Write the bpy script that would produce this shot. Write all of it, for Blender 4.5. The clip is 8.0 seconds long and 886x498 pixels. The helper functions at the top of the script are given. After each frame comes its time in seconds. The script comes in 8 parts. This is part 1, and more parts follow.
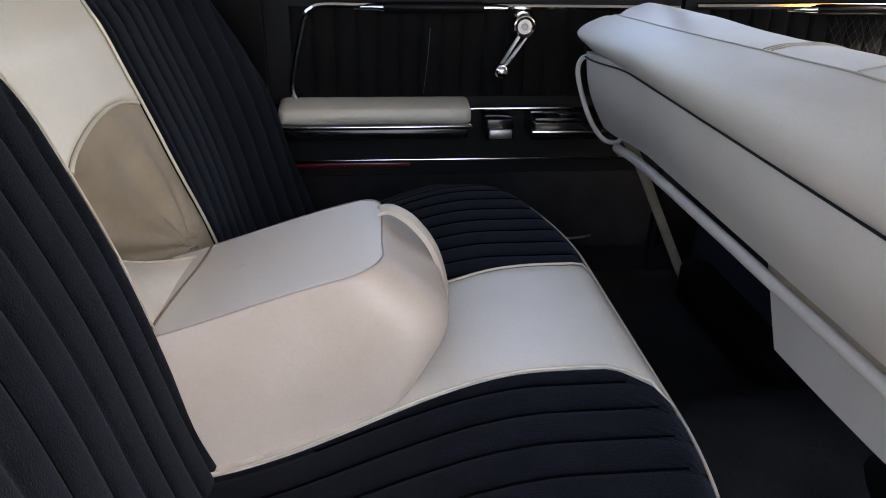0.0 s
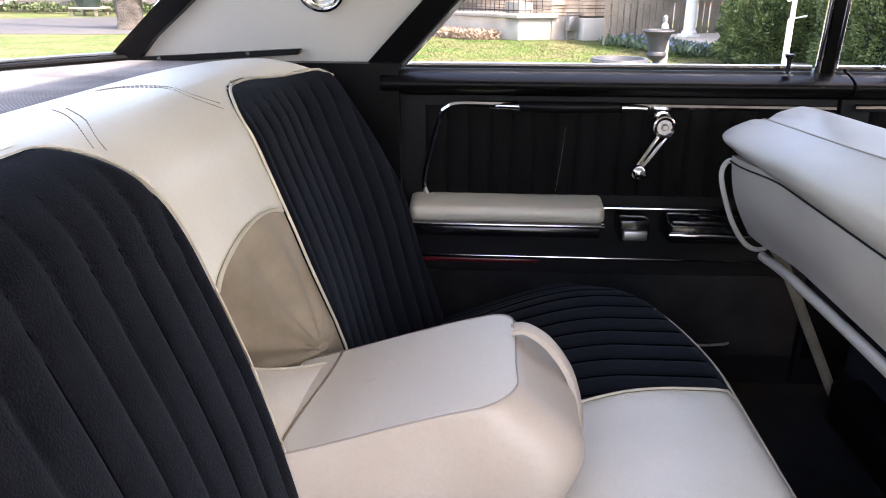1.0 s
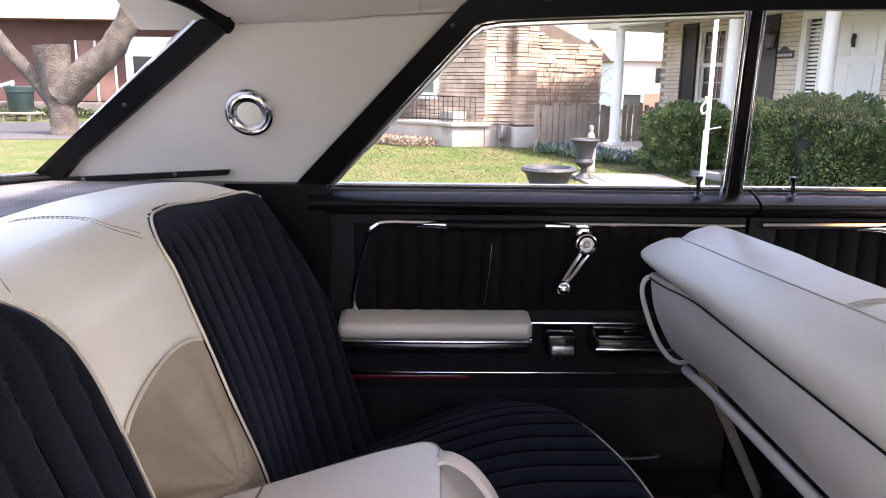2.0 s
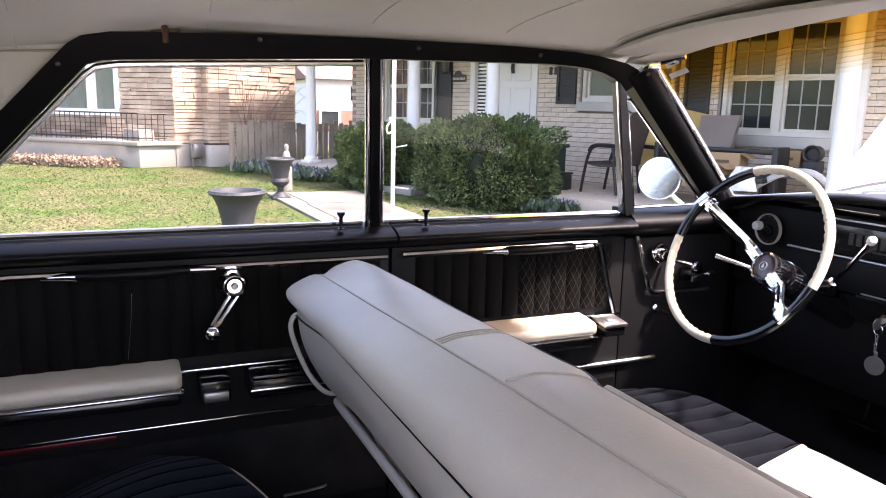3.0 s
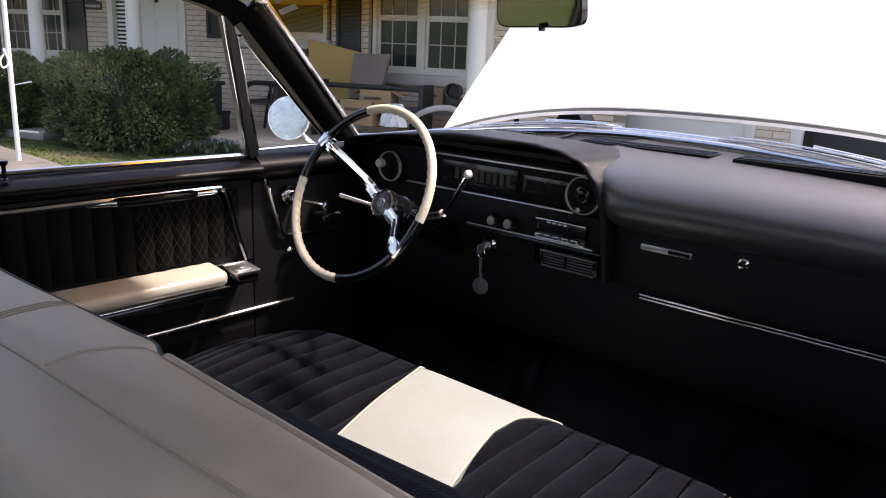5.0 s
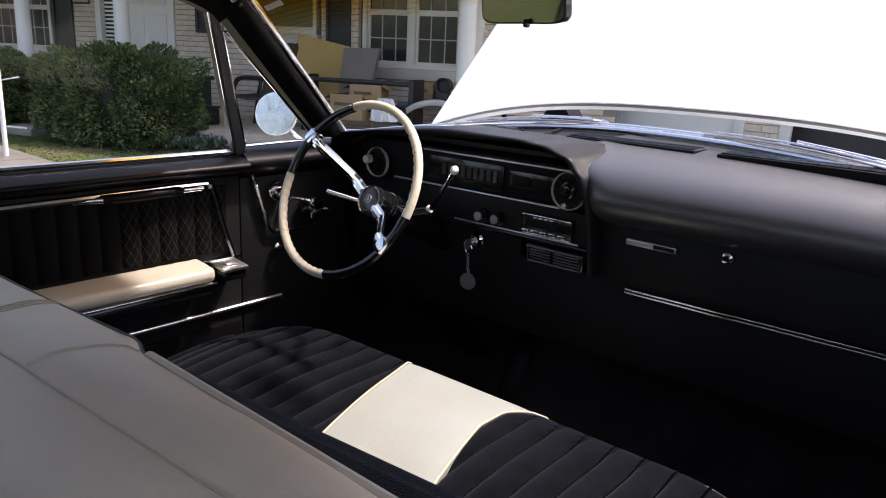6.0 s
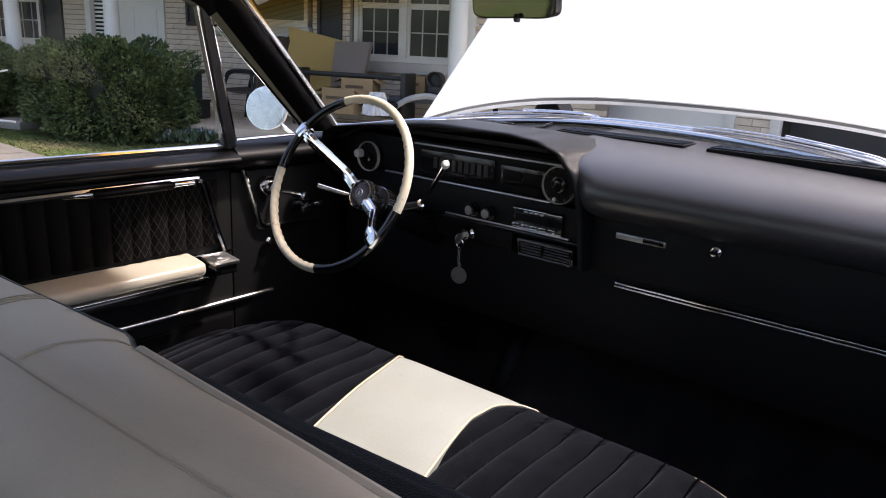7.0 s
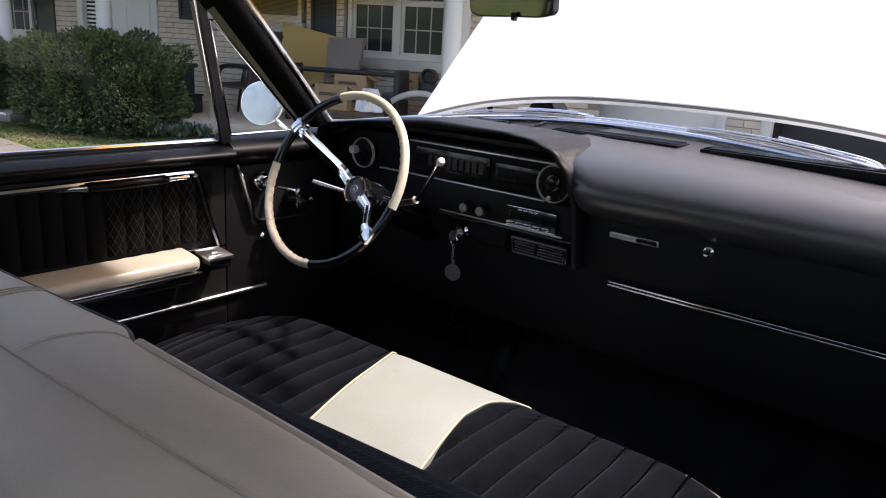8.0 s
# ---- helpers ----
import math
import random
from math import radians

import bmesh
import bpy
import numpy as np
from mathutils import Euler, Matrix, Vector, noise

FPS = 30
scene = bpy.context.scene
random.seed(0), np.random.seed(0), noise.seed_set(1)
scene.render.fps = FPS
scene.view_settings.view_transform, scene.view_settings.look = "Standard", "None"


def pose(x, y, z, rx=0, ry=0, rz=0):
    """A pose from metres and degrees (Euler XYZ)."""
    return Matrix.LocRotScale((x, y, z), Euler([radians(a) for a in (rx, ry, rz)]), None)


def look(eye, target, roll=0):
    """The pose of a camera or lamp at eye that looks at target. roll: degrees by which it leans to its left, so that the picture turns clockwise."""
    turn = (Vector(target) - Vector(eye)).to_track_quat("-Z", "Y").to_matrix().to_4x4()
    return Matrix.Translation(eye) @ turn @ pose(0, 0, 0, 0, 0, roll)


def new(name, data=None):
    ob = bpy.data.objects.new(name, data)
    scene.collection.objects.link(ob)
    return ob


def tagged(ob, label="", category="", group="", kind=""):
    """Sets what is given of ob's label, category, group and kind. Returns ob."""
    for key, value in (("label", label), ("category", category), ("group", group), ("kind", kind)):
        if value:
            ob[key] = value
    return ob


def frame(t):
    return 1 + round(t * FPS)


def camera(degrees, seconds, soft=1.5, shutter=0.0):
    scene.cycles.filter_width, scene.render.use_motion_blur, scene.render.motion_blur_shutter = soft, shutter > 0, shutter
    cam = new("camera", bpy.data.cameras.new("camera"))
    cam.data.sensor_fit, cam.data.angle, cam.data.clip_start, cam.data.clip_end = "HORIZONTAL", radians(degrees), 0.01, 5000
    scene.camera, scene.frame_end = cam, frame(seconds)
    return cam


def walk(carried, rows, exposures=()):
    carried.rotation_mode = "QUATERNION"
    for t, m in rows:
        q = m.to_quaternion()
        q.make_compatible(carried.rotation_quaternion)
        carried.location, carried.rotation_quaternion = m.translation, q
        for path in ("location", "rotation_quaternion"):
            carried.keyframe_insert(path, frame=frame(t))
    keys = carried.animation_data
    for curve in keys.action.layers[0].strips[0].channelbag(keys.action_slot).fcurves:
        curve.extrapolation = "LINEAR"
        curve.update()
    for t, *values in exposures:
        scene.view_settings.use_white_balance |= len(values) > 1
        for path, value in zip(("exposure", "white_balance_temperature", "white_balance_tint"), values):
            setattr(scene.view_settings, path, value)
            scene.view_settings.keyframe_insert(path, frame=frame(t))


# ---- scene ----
from mathutils.bvhtree import BVHTree

cam = camera(61.5, 8.0, 1.0)
PATH = [
    (0, (-0.001, -0.853, 1.106), (0.194, 0.949, 0.262), 1.1),
    (0.5, (-0.017, -0.801, 1.121), (-0.038, 1.029, 0.316), 0.5),
    (1, (-0.029, -0.796, 1.154), (-0.134, 1.081, 0.47), 0.2),
    (1.2, (-0.031, -0.787, 1.161), (-0.138, 1.11, 0.536), 0.4),
    (2.3, (0.01, -0.794, 1.193), (0.218, 1.157, 0.804), 1.1),
    (2.5, (0.028, -0.807, 1.197), (0.374, 1.126, 0.819), 1.4),
    (3, (0.114, -0.811, 1.238), (0.912, 0.985, 0.869), 1.4),
    (3.5, (0.198, -0.794, 1.246), (1.349, 0.789, 0.839), 2.0),
    (4, (0.222, -0.809, 1.247), (1.574, 0.586, 0.772), 2.5),
    (4.5, (0.231, -0.824, 1.244), (1.675, 0.471, 0.759), 2.9),
    (6, (0.24, -0.845, 1.249), (1.719, 0.4, 0.737), 2.6),
    (6.5, (0.239, -0.848, 1.251), (1.724, 0.386, 0.73), 2.6),
    (7, (0.238, -0.85, 1.251), (1.728, 0.376, 0.724), 2.7),
    (7.5, (0.233, -0.853, 1.251), (1.728, 0.365, 0.721), 2.9),
    (8, (0.229, -0.848, 1.251), (1.733, 0.358, 0.719), 3.5),
]
walk(cam, [(t, look(eye, target, roll)) for t, eye, target, roll in PATH],
     [(0.0, 2.78, 7100, 18), (0.5, 3.18, 7000, 19), (1.2, 3.2, 7300, 23), (2.5, 2.8, 7050, 28), (3.0, 2.8, 7100, 27), (3.5, 2.45, 7200, 24), (4.5, 1.72, 7250, 24), (6.0, 1.45, 7100, 21), (8.0, 1.42, 7100, 20)])

# ---- light ----
SUN_TO = Vector((0.41, -0.33, 0.86)).normalized()
world = bpy.data.worlds.new("world")
scene.world = world
world.use_nodes = True
wn = world.node_tree.nodes
sky = wn.new("ShaderNodeTexSky")
sky.sky_type = "NISHITA"
sky.sun_disc = False
sky.sun_elevation = math.asin(SUN_TO.z)
sky.sun_rotation = math.atan2(SUN_TO.x, SUN_TO.y)
sky.air_density, sky.dust_density, sky.ozone_density = 1.0, 3.0, 1.0
wn["Background"].inputs["Strength"].default_value = 0.15
world.node_tree.links.new(sky.outputs[0], wn["Background"].inputs["Color"])
sun_data = bpy.data.lights.new("sun", "SUN")
sun_data.energy, sun_data.angle, sun_data.color = 2.45, radians(4.0), (1.0, 0.975, 0.945)
sun = new("sun", sun_data)
sun.matrix_world = look(SUN_TO * 20, (0, 0, 0))


# ---- materials ----
def material(name, color, rough=0.5, metal=0.0, vary=0.12, scale=6.0, fine=80.0, bump=0.1, depth=0.002,
             dark=None, dark_at=0.55, sheen=0.0, coat=0.0, spots=None, random_tint=0.0, spec=0.5, crisp=0.5, sheen_tint=(1, 1, 1)):
    m = bpy.data.materials.new(name)
    m.use_nodes = True
    nt = m.node_tree
    n, ln = nt.nodes, nt.links
    b = n["Principled BSDF"]
    b.inputs["Roughness"].default_value, b.inputs["Metallic"].default_value = rough, metal
    b.inputs["Sheen Weight"].default_value = sheen
    b.inputs["Sheen Tint"].default_value = (*sheen_tint, 1)
    b.inputs["Coat Weight"].default_value = coat
    b.inputs["Specular IOR Level"].default_value = spec
    tc = n.new("ShaderNodeTexCoord")
    big, small = n.new("ShaderNodeTexNoise"), n.new("ShaderNodeTexNoise")
    big.inputs["Scale"].default_value, small.inputs["Scale"].default_value = scale, fine
    big.inputs["Detail"].default_value, small.inputs["Detail"].default_value = 5, 4
    for t in (big, small):
        ln.new(tc.outputs["Object"], t.inputs["Vector"])
    ramp = n.new("ShaderNodeValToRGB")
    c = Vector(color)
    lo = Vector(dark) if dark else c * (1 - vary)
    ramp.color_ramp.elements[0].position, ramp.color_ramp.elements[1].position = dark_at - 0.2, dark_at + 0.15
    ramp.color_ramp.elements[0].color, ramp.color_ramp.elements[1].color = (*lo, 1), (*c, 1)
    ln.new(big.outputs[0], ramp.inputs[0])
    grain = n.new("ShaderNodeMix")
    grain.data_type, grain.blend_type = "RGBA", "MULTIPLY"
    grain.inputs[0].default_value = 1.0
    gr = n.new("ShaderNodeMapRange")
    gr.inputs[1].default_value, gr.inputs[2].default_value = 0.5 - crisp, 0.5 + crisp
    gr.inputs[3].default_value, gr.inputs[4].default_value = 1 - vary, 1 + vary
    ln.new(small.outputs[0], gr.inputs[0])
    ln.new(ramp.outputs[0], grain.inputs[6])
    ln.new(gr.outputs[0], grain.inputs[7])
    out = grain.outputs[2]
    if spots:
        sp = n.new("ShaderNodeTexNoise")
        sp.inputs["Scale"].default_value, sp.inputs["Detail"].default_value = spots[1], 6
        ln.new(tc.outputs["Object"], sp.inputs["Vector"])
        sr = n.new("ShaderNodeMapRange")
        sr.inputs[1].default_value, sr.inputs[2].default_value = spots[2], spots[2] + 0.12
        ln.new(sp.outputs[0], sr.inputs[0])
        mx = n.new("ShaderNodeMix")
        mx.data_type = "RGBA"
        ln.new(sr.outputs[0], mx.inputs[0])
        ln.new(out, mx.inputs[6])
        mx.inputs[7].default_value = (*spots[0], 1)
        out = mx.outputs[2]
    if random_tint:
        oi = n.new("ShaderNodeObjectInfo")
        geo = n.new("ShaderNodeNewGeometry")
        add = n.new("ShaderNodeMath")
        add.operation = "ADD"
        ln.new(oi.outputs["Random"], add.inputs[0])
        ln.new(geo.outputs["Random Per Island"], add.inputs[1])
        hv = n.new("ShaderNodeHueSaturation")
        rr = n.new("ShaderNodeMapRange")
        rr.inputs[2].default_value = 2.0
        rr.inputs[3].default_value, rr.inputs[4].default_value = 1 - random_tint, 1 + random_tint
        ln.new(add.outputs[0], rr.inputs[0])
        ln.new(rr.outputs[0], hv.inputs["Value"])
        ln.new(out, hv.inputs["Color"])
        out = hv.outputs[0]
    ln.new(out, b.inputs["Base Color"])
    rv = n.new("ShaderNodeMapRange")
    rv.inputs[3].default_value, rv.inputs[4].default_value = max(0, rough - 0.08), min(1, rough + 0.08)
    ln.new(big.outputs[0], rv.inputs[0])
    ln.new(rv.outputs[0], b.inputs["Roughness"])
    if bump:
        bp = n.new("ShaderNodeBump")
        bp.inputs["Strength"].default_value, bp.inputs["Distance"].default_value = bump, depth
        ln.new(small.outputs[0], bp.inputs["Height"])
        ln.new(bp.outputs[0], b.inputs["Normal"])
    return m


def glass(name, tint=(1, 1, 1), gloss=0.15, base=0.010):
    m = bpy.data.materials.new(name)
    m.use_nodes = True
    n, ln = m.node_tree.nodes, m.node_tree.links
    n.remove(n["Principled BSDF"])
    tr, gl, mx, lw = n.new("ShaderNodeBsdfTransparent"), n.new("ShaderNodeBsdfGlossy"), n.new("ShaderNodeMixShader"), n.new("ShaderNodeLayerWeight")
    tr.inputs[0].default_value = (*tint, 1)
    gl.inputs["Roughness"].default_value = 0.03
    power, scale = n.new("ShaderNodeMath"), n.new("ShaderNodeMath")
    power.operation, scale.operation = "POWER", "MULTIPLY_ADD"
    power.inputs[1].default_value = 4.0
    scale.inputs[1].default_value, scale.inputs[2].default_value = gloss, base
    ln.new(lw.outputs["Facing"], power.inputs[0])
    ln.new(power.outputs[0], scale.inputs[0])
    ln.new(scale.outputs[0], mx.inputs[0])
    ln.new(tr.outputs[0], mx.inputs[1])
    ln.new(gl.outputs[0], mx.inputs[2])
    ln.new(mx.outputs[0], n["Material Output"].inputs[0])
    return m


WHITE = material("white_vinyl", (0.655, 0.628, 0.535), 0.36, vary=0.06, scale=5, fine=220, bump=0.22, depth=0.001, dark=(0.59, 0.555, 0.46))
PIPING = material("piping_vinyl", (0.52, 0.47, 0.36), 0.4, vary=0.08, scale=20)
# front stripe: white vinyl darkened to offset direct sun; spots are stains
FRONT_WHITE = material("sun_dimmed_white_vinyl", (0.305, 0.330, 0.312), 0.42, vary=0.06, scale=5, fine=220, bump=0.22, depth=0.001, dark=(0.275, 0.287, 0.255), dark_at=0.48, spots=((0.225, 0.22, 0.18), 11, 0.655))
PAD_CREAM = material("aged_cream_vinyl", (0.50, 0.475, 0.395), 0.34, vary=0.06, scale=6, fine=220, bump=0.18, depth=0.001, dark=(0.43, 0.40, 0.325))
CENTRE = material("marked_white_vinyl", (0.68, 0.655, 0.58), 0.36, vary=0.06, scale=5, fine=220, bump=0.22, depth=0.001, dark=(0.61, 0.58, 0.50), spots=((0.50, 0.42, 0.31), 8, 0.63))
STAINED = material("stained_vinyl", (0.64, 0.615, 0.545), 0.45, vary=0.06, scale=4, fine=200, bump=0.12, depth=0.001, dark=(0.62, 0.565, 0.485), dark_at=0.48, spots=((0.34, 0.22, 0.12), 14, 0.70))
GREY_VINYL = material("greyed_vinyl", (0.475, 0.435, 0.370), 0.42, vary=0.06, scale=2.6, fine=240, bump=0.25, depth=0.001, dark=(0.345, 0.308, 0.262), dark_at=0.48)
# armrest sides: stained tan, with their shade put into a darker base colour
SIDE_VINYL = material("shaded_tan_vinyl", (0.50, 0.445, 0.37), 0.45, vary=0.06, scale=4, fine=200, bump=0.2, depth=0.001, dark=(0.39, 0.32, 0.25), dark_at=0.48, spots=((0.28, 0.16, 0.08), 14, 0.70))
# recess flap: base darkened for its shadowed place; the dark spots are stains
FLAP = material("spotted_shaded_vinyl", (0.58, 0.53, 0.43), 0.5, vary=0.08, scale=6, fine=180, bump=0.25, depth=0.001, dark=(0.47, 0.40, 0.30), spots=((0.10, 0.07, 0.05), 45, 0.70))
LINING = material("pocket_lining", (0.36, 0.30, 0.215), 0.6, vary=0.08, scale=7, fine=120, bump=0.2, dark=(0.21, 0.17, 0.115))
VELOUR = material("black_velour", (0.0048, 0.0051, 0.0070), 0.9, vary=0.45, scale=26, fine=520, bump=0.8, depth=0.0015, sheen=0.062, sheen_tint=(0.7, 0.82, 1.0), dark=(0.0022, 0.0025, 0.0036), dark_at=0.53, spec=0.02, crisp=0.13)
BROCADE = material("black_brocade", (0.0045, 0.0043, 0.0043), 0.75, vary=0.5, scale=12, fine=300, bump=0.5, depth=0.001, sheen=0.006, spec=0.08, crisp=0.2)
GOLD_THREAD = material("gold_thread", (0.030, 0.025, 0.018), 0.6, vary=0.4)
BLACK_PAD = material("black_padding", (0.0038, 0.0038, 0.0044), 0.36, vary=0.25, scale=5, fine=260, bump=0.12, depth=0.001, spec=0.12)
# crash pad: sky sheen put into a lighter, bluish base colour
CRASH = material("sky_sheen_black_vinyl", (0.026, 0.027, 0.033), 0.38, vary=0.25, scale=4, fine=320, bump=0.22, depth=0.001, spec=1.0)
# the same vinyl for the hood, a copy with shade in its colour
DASH_PAD = material("shaded_dash_vinyl", (0.010, 0.010, 0.0115), 0.42, vary=0.25, scale=4, fine=320, bump=0.2, depth=0.001, spec=0.16)
SPOKE = material("polished_spoke", (0.82, 0.82, 0.83), 0.09, metal=1.0, vary=0.05, scale=20, bump=0.02)
SATIN = material("satin_chrome", (0.78, 0.78, 0.78), 0.32, metal=1.0, vary=0.08)
BLACK_MATTE = material("black_matte_vinyl", (0.0100, 0.0100, 0.0106), 0.55, vary=0.25, scale=5, fine=260, bump=0.12, depth=0.001, spec=0.12)
BLACK_TRIM = material("black_trim", (0.0042, 0.0042, 0.0046), 0.36, vary=0.2, scale=8, fine=90, bump=0.04, spec=0.10)
BLACK_GLOSS = material("black_gloss", (0.006, 0.006, 0.007), 0.15, vary=0.2, bump=0.0)
CARPET = material("black_carpet", (0.021, 0.021, 0.022), 0.95, vary=0.5, scale=10, fine=500, bump=0.8, depth=0.003, spec=0.1, crisp=0.2)
CHROME = material("chrome", (0.75, 0.75, 0.76), 0.12, metal=1.0, vary=0.06, scale=20, bump=0.02)
DULL_METAL = material("dull_metal", (0.45, 0.45, 0.45), 0.4, metal=1.0, vary=0.15)
SCREW = material("dull_screw", (0.08, 0.08, 0.08), 0.45, metal=0.8, vary=0.2)
RED = material("red_reflector", (0.10, 0.008, 0.012), 0.25, vary=0.2)
LINER = material("headliner_vinyl", (0.475, 0.462, 0.43), 0.55, vary=0.04, scale=3, fine=300, bump=0.15, depth=0.001, dark=(0.44, 0.425, 0.39))
SEAM = material("seam_thread", (0.33, 0.30, 0.25), 0.7, vary=0.1)
IVORY = material("cracked_ivory", (0.68, 0.63, 0.50), 0.35, vary=0.08, scale=30, fine=120, bump=0.3, spots=((0.16, 0.10, 0.05), 60, 0.66))
SHELF = material("shelf_mesh", (0.36, 0.36, 0.37), 0.8, spec=0.15, vary=0.6, fine=350, bump=0.6)
nt = SHELF.node_tree
for axis, amount in (("X", 0.7), ("Y", 0.5)):
    wave = nt.nodes.new("ShaderNodeTexWave")
    wave.bands_direction = axis
    wave.inputs["Scale"].default_value, wave.inputs["Distortion"].default_value = 55.0, 0.3
    nt.links.new(nt.nodes["Texture Coordinate"].outputs["Object"], wave.inputs["Vector"])
    dim = nt.nodes.new("ShaderNodeMix")
    dim.data_type, dim.blend_type = "RGBA", "MULTIPLY"
    dim.inputs[0].default_value = amount
    old = nt.nodes["Principled BSDF"].inputs["Base Color"].links[0].from_socket
    nt.links.new(old, dim.inputs[6])
    nt.links.new(wave.outputs["Color"], dim.inputs[7])
    nt.links.new(dim.outputs[2], nt.nodes["Principled BSDF"].inputs["Base Color"])
DIAL = material("dial_face", (0.005, 0.005, 0.0055), 0.5, vary=0.2, spec=0.1)
SLAT = material("dark_slat_metal", (0.16, 0.16, 0.165), 0.45, metal=0.9, vary=0.15)
BOW = material("bow_seam", (0.41, 0.395, 0.36), 0.7)
# pleat valleys: their shade put into a near-black colour
CREASE = material("crease_shade", (0.002, 0.002, 0.0026), 0.95, vary=0.3, spec=0.0)
THREAD = material("brown_thread", (0.16, 0.12, 0.08), 0.8)
DARK_BAR = material("worn_beige_paint", (0.22, 0.19, 0.14), 0.5, vary=0.2, scale=20)
PALE = material("pale_marking", (0.55, 0.55, 0.55), 0.4, vary=0.05, bump=0)
GLASS = glass("clear_glass", (0.985, 0.99, 0.985))
MIRROR = material("mirror_silver", (0.80, 0.82, 0.80), 0.02, metal=1.0, vary=0.0, bump=0)
DIM_MIRROR = material("smoked_mirror", (0.30, 0.32, 0.29), 0.02, metal=1.0, vary=0.0, bump=0)
CAR_WHITE = material("white_car_paint", (0.86, 0.86, 0.84), 0.25, vary=0.02, coat=0.4, bump=0)
GREY_METAL = material("painted_grey_tube", (0.50, 0.48, 0.43), 0.4, vary=0.1)


# ---- mesh helpers ----
def thing(name, loc, label, category, group="", kind=""):
    return tagged(pin(new(name), loc), label, category, group, kind)


def pin(ob, loc):
    ob.location = loc
    return ob


def part(name, bm, mat, parent=None, label="", sharp=40, flat=False):
    bmesh.ops.recalc_face_normals(bm, faces=bm.faces)
    me = bpy.data.meshes.new(name)
    bm.to_mesh(me)
    bm.free()
    me.materials.append(mat)
    if not flat:
        me.shade_smooth()
        me.set_sharp_from_angle(angle=radians(sharp))
    return adopt(new(name, me), parent, label)


def adopt(ob, parent, label=""):
    if parent:
        ob.parent = parent
        if not parent.parent:
            ob.matrix_parent_inverse = Matrix.Translation(-parent.location)
    if label:
        ob["label"] = label
    return ob


def structure(name, bm, mat, label, category, sharp=40):
    return tagged(part(name, bm, mat, sharp=sharp), label, category, kind="structure")


def join(*bms):
    out = bmesh.new()
    for b in bms:
        me = bpy.data.meshes.new("tmp")
        b.to_mesh(me)
        b.free()
        out.from_mesh(me)
        bpy.data.meshes.remove(me)
    return out


def rbox(x0, x1, y0, y1, z0, z1, bev=0.004, seg=2, turn=None):
    bm = bmesh.new()
    bmesh.ops.create_cube(bm, size=1)
    c = Vector(((x0 + x1) / 2, (y0 + y1) / 2, (z0 + z1) / 2))
    for v in bm.verts:
        v.co = Vector((v.co.x * (x1 - x0), v.co.y * (y1 - y0), v.co.z * (z1 - z0)))
    if bev:
        bmesh.ops.bevel(bm, geom=bm.edges[:], offset=bev, segments=seg, affect="EDGES", profile=0.5)
    m = Matrix.Translation(c) @ (turn if turn else Matrix())
    bm.transform(m)
    return bm


def slab(front, back, nu, nv):
    """A closed solid between two sheets of points."""
    bm = bmesh.new()
    f = [[bm.verts.new(front(i / nu, j / nv)) for j in range(nv + 1)] for i in range(nu + 1)]
    k = [[bm.verts.new(back(i / nu, j / nv)) for j in range(nv + 1)] for i in range(nu + 1)]
    for i in range(nu):
        for j in range(nv):
            bm.faces.new((f[i][j], f[i + 1][j], f[i + 1][j + 1], f[i][j + 1]))
            bm.faces.new((k[i][j], k[i][j + 1], k[i + 1][j + 1], k[i + 1][j]))
    for i in range(nu):
        bm.faces.new((f[i][0], k[i][0], k[i + 1][0], f[i + 1][0]))
        bm.faces.new((f[i][nv], f[i + 1][nv], k[i + 1][nv], k[i][nv]))
    for j in range(nv):
        bm.faces.new((f[0][j], f[0][j + 1], k[0][j + 1], k[0][j]))
        bm.faces.new((f[nu][j], k[nu][j], k[nu][j + 1], f[nu][j + 1]))
    return bm


def spline(pts, per=8, closed=False):
    """A smooth line through points."""
    p = [Vector(q) for q in pts]
    n = len(p)
    out = []
    for i in range(n if closed else n - 1):
        a, b, c, d = (p[(i + k) % n] if closed else p[min(max(i + k, 0), n - 1)] for k in (-1, 0, 1, 2))
        for s in range(per):
            t = s / per
            out.append(0.5 * ((2 * b) + (c - a) * t + (2 * a - 5 * b + 4 * c - d) * t * t + (3 * b - a - 3 * c + d) * t ** 3))
    if not closed:
        out.append(p[-1])
    return out


def tube(pts, r, seg=8, closed=False, flat=1.0, taper=None):
    p = [Vector(q) for q in pts]
    n = len(p)
    bm = bmesh.new()
    rings = []
    up = None
    for i in range(n):
        a = p[i - 1] if (i or closed) else p[0]
        b = p[(i + 1) % n] if (i < n - 1 or closed) else p[-1]
        t = (b - a).normalized()
        if up is None:
            up = Vector((0, 0, 1)) if abs(t.z) < 0.9 else Vector((1, 0, 0))
        side = t.cross(up).normalized()
        up = side.cross(t).normalized()
        rr = r * (taper(i / (n - 1)) if taper else 1)
        rings.append([bm.verts.new(p[i] + rr * (math.cos(2 * math.pi * k / seg) * side + flat * math.sin(2 * math.pi * k / seg) * up)) for k in range(seg)])
    for i in range(n if closed else n - 1):
        a, b = rings[i], rings[(i + 1) % n]
        for k in range(seg):
            bm.faces.new((a[k], a[(k + 1) % seg], b[(k + 1) % seg], b[k]))
    if not closed:
        bm.faces.new(rings[0][::-1])
        bm.faces.new(rings[-1])
    return bm


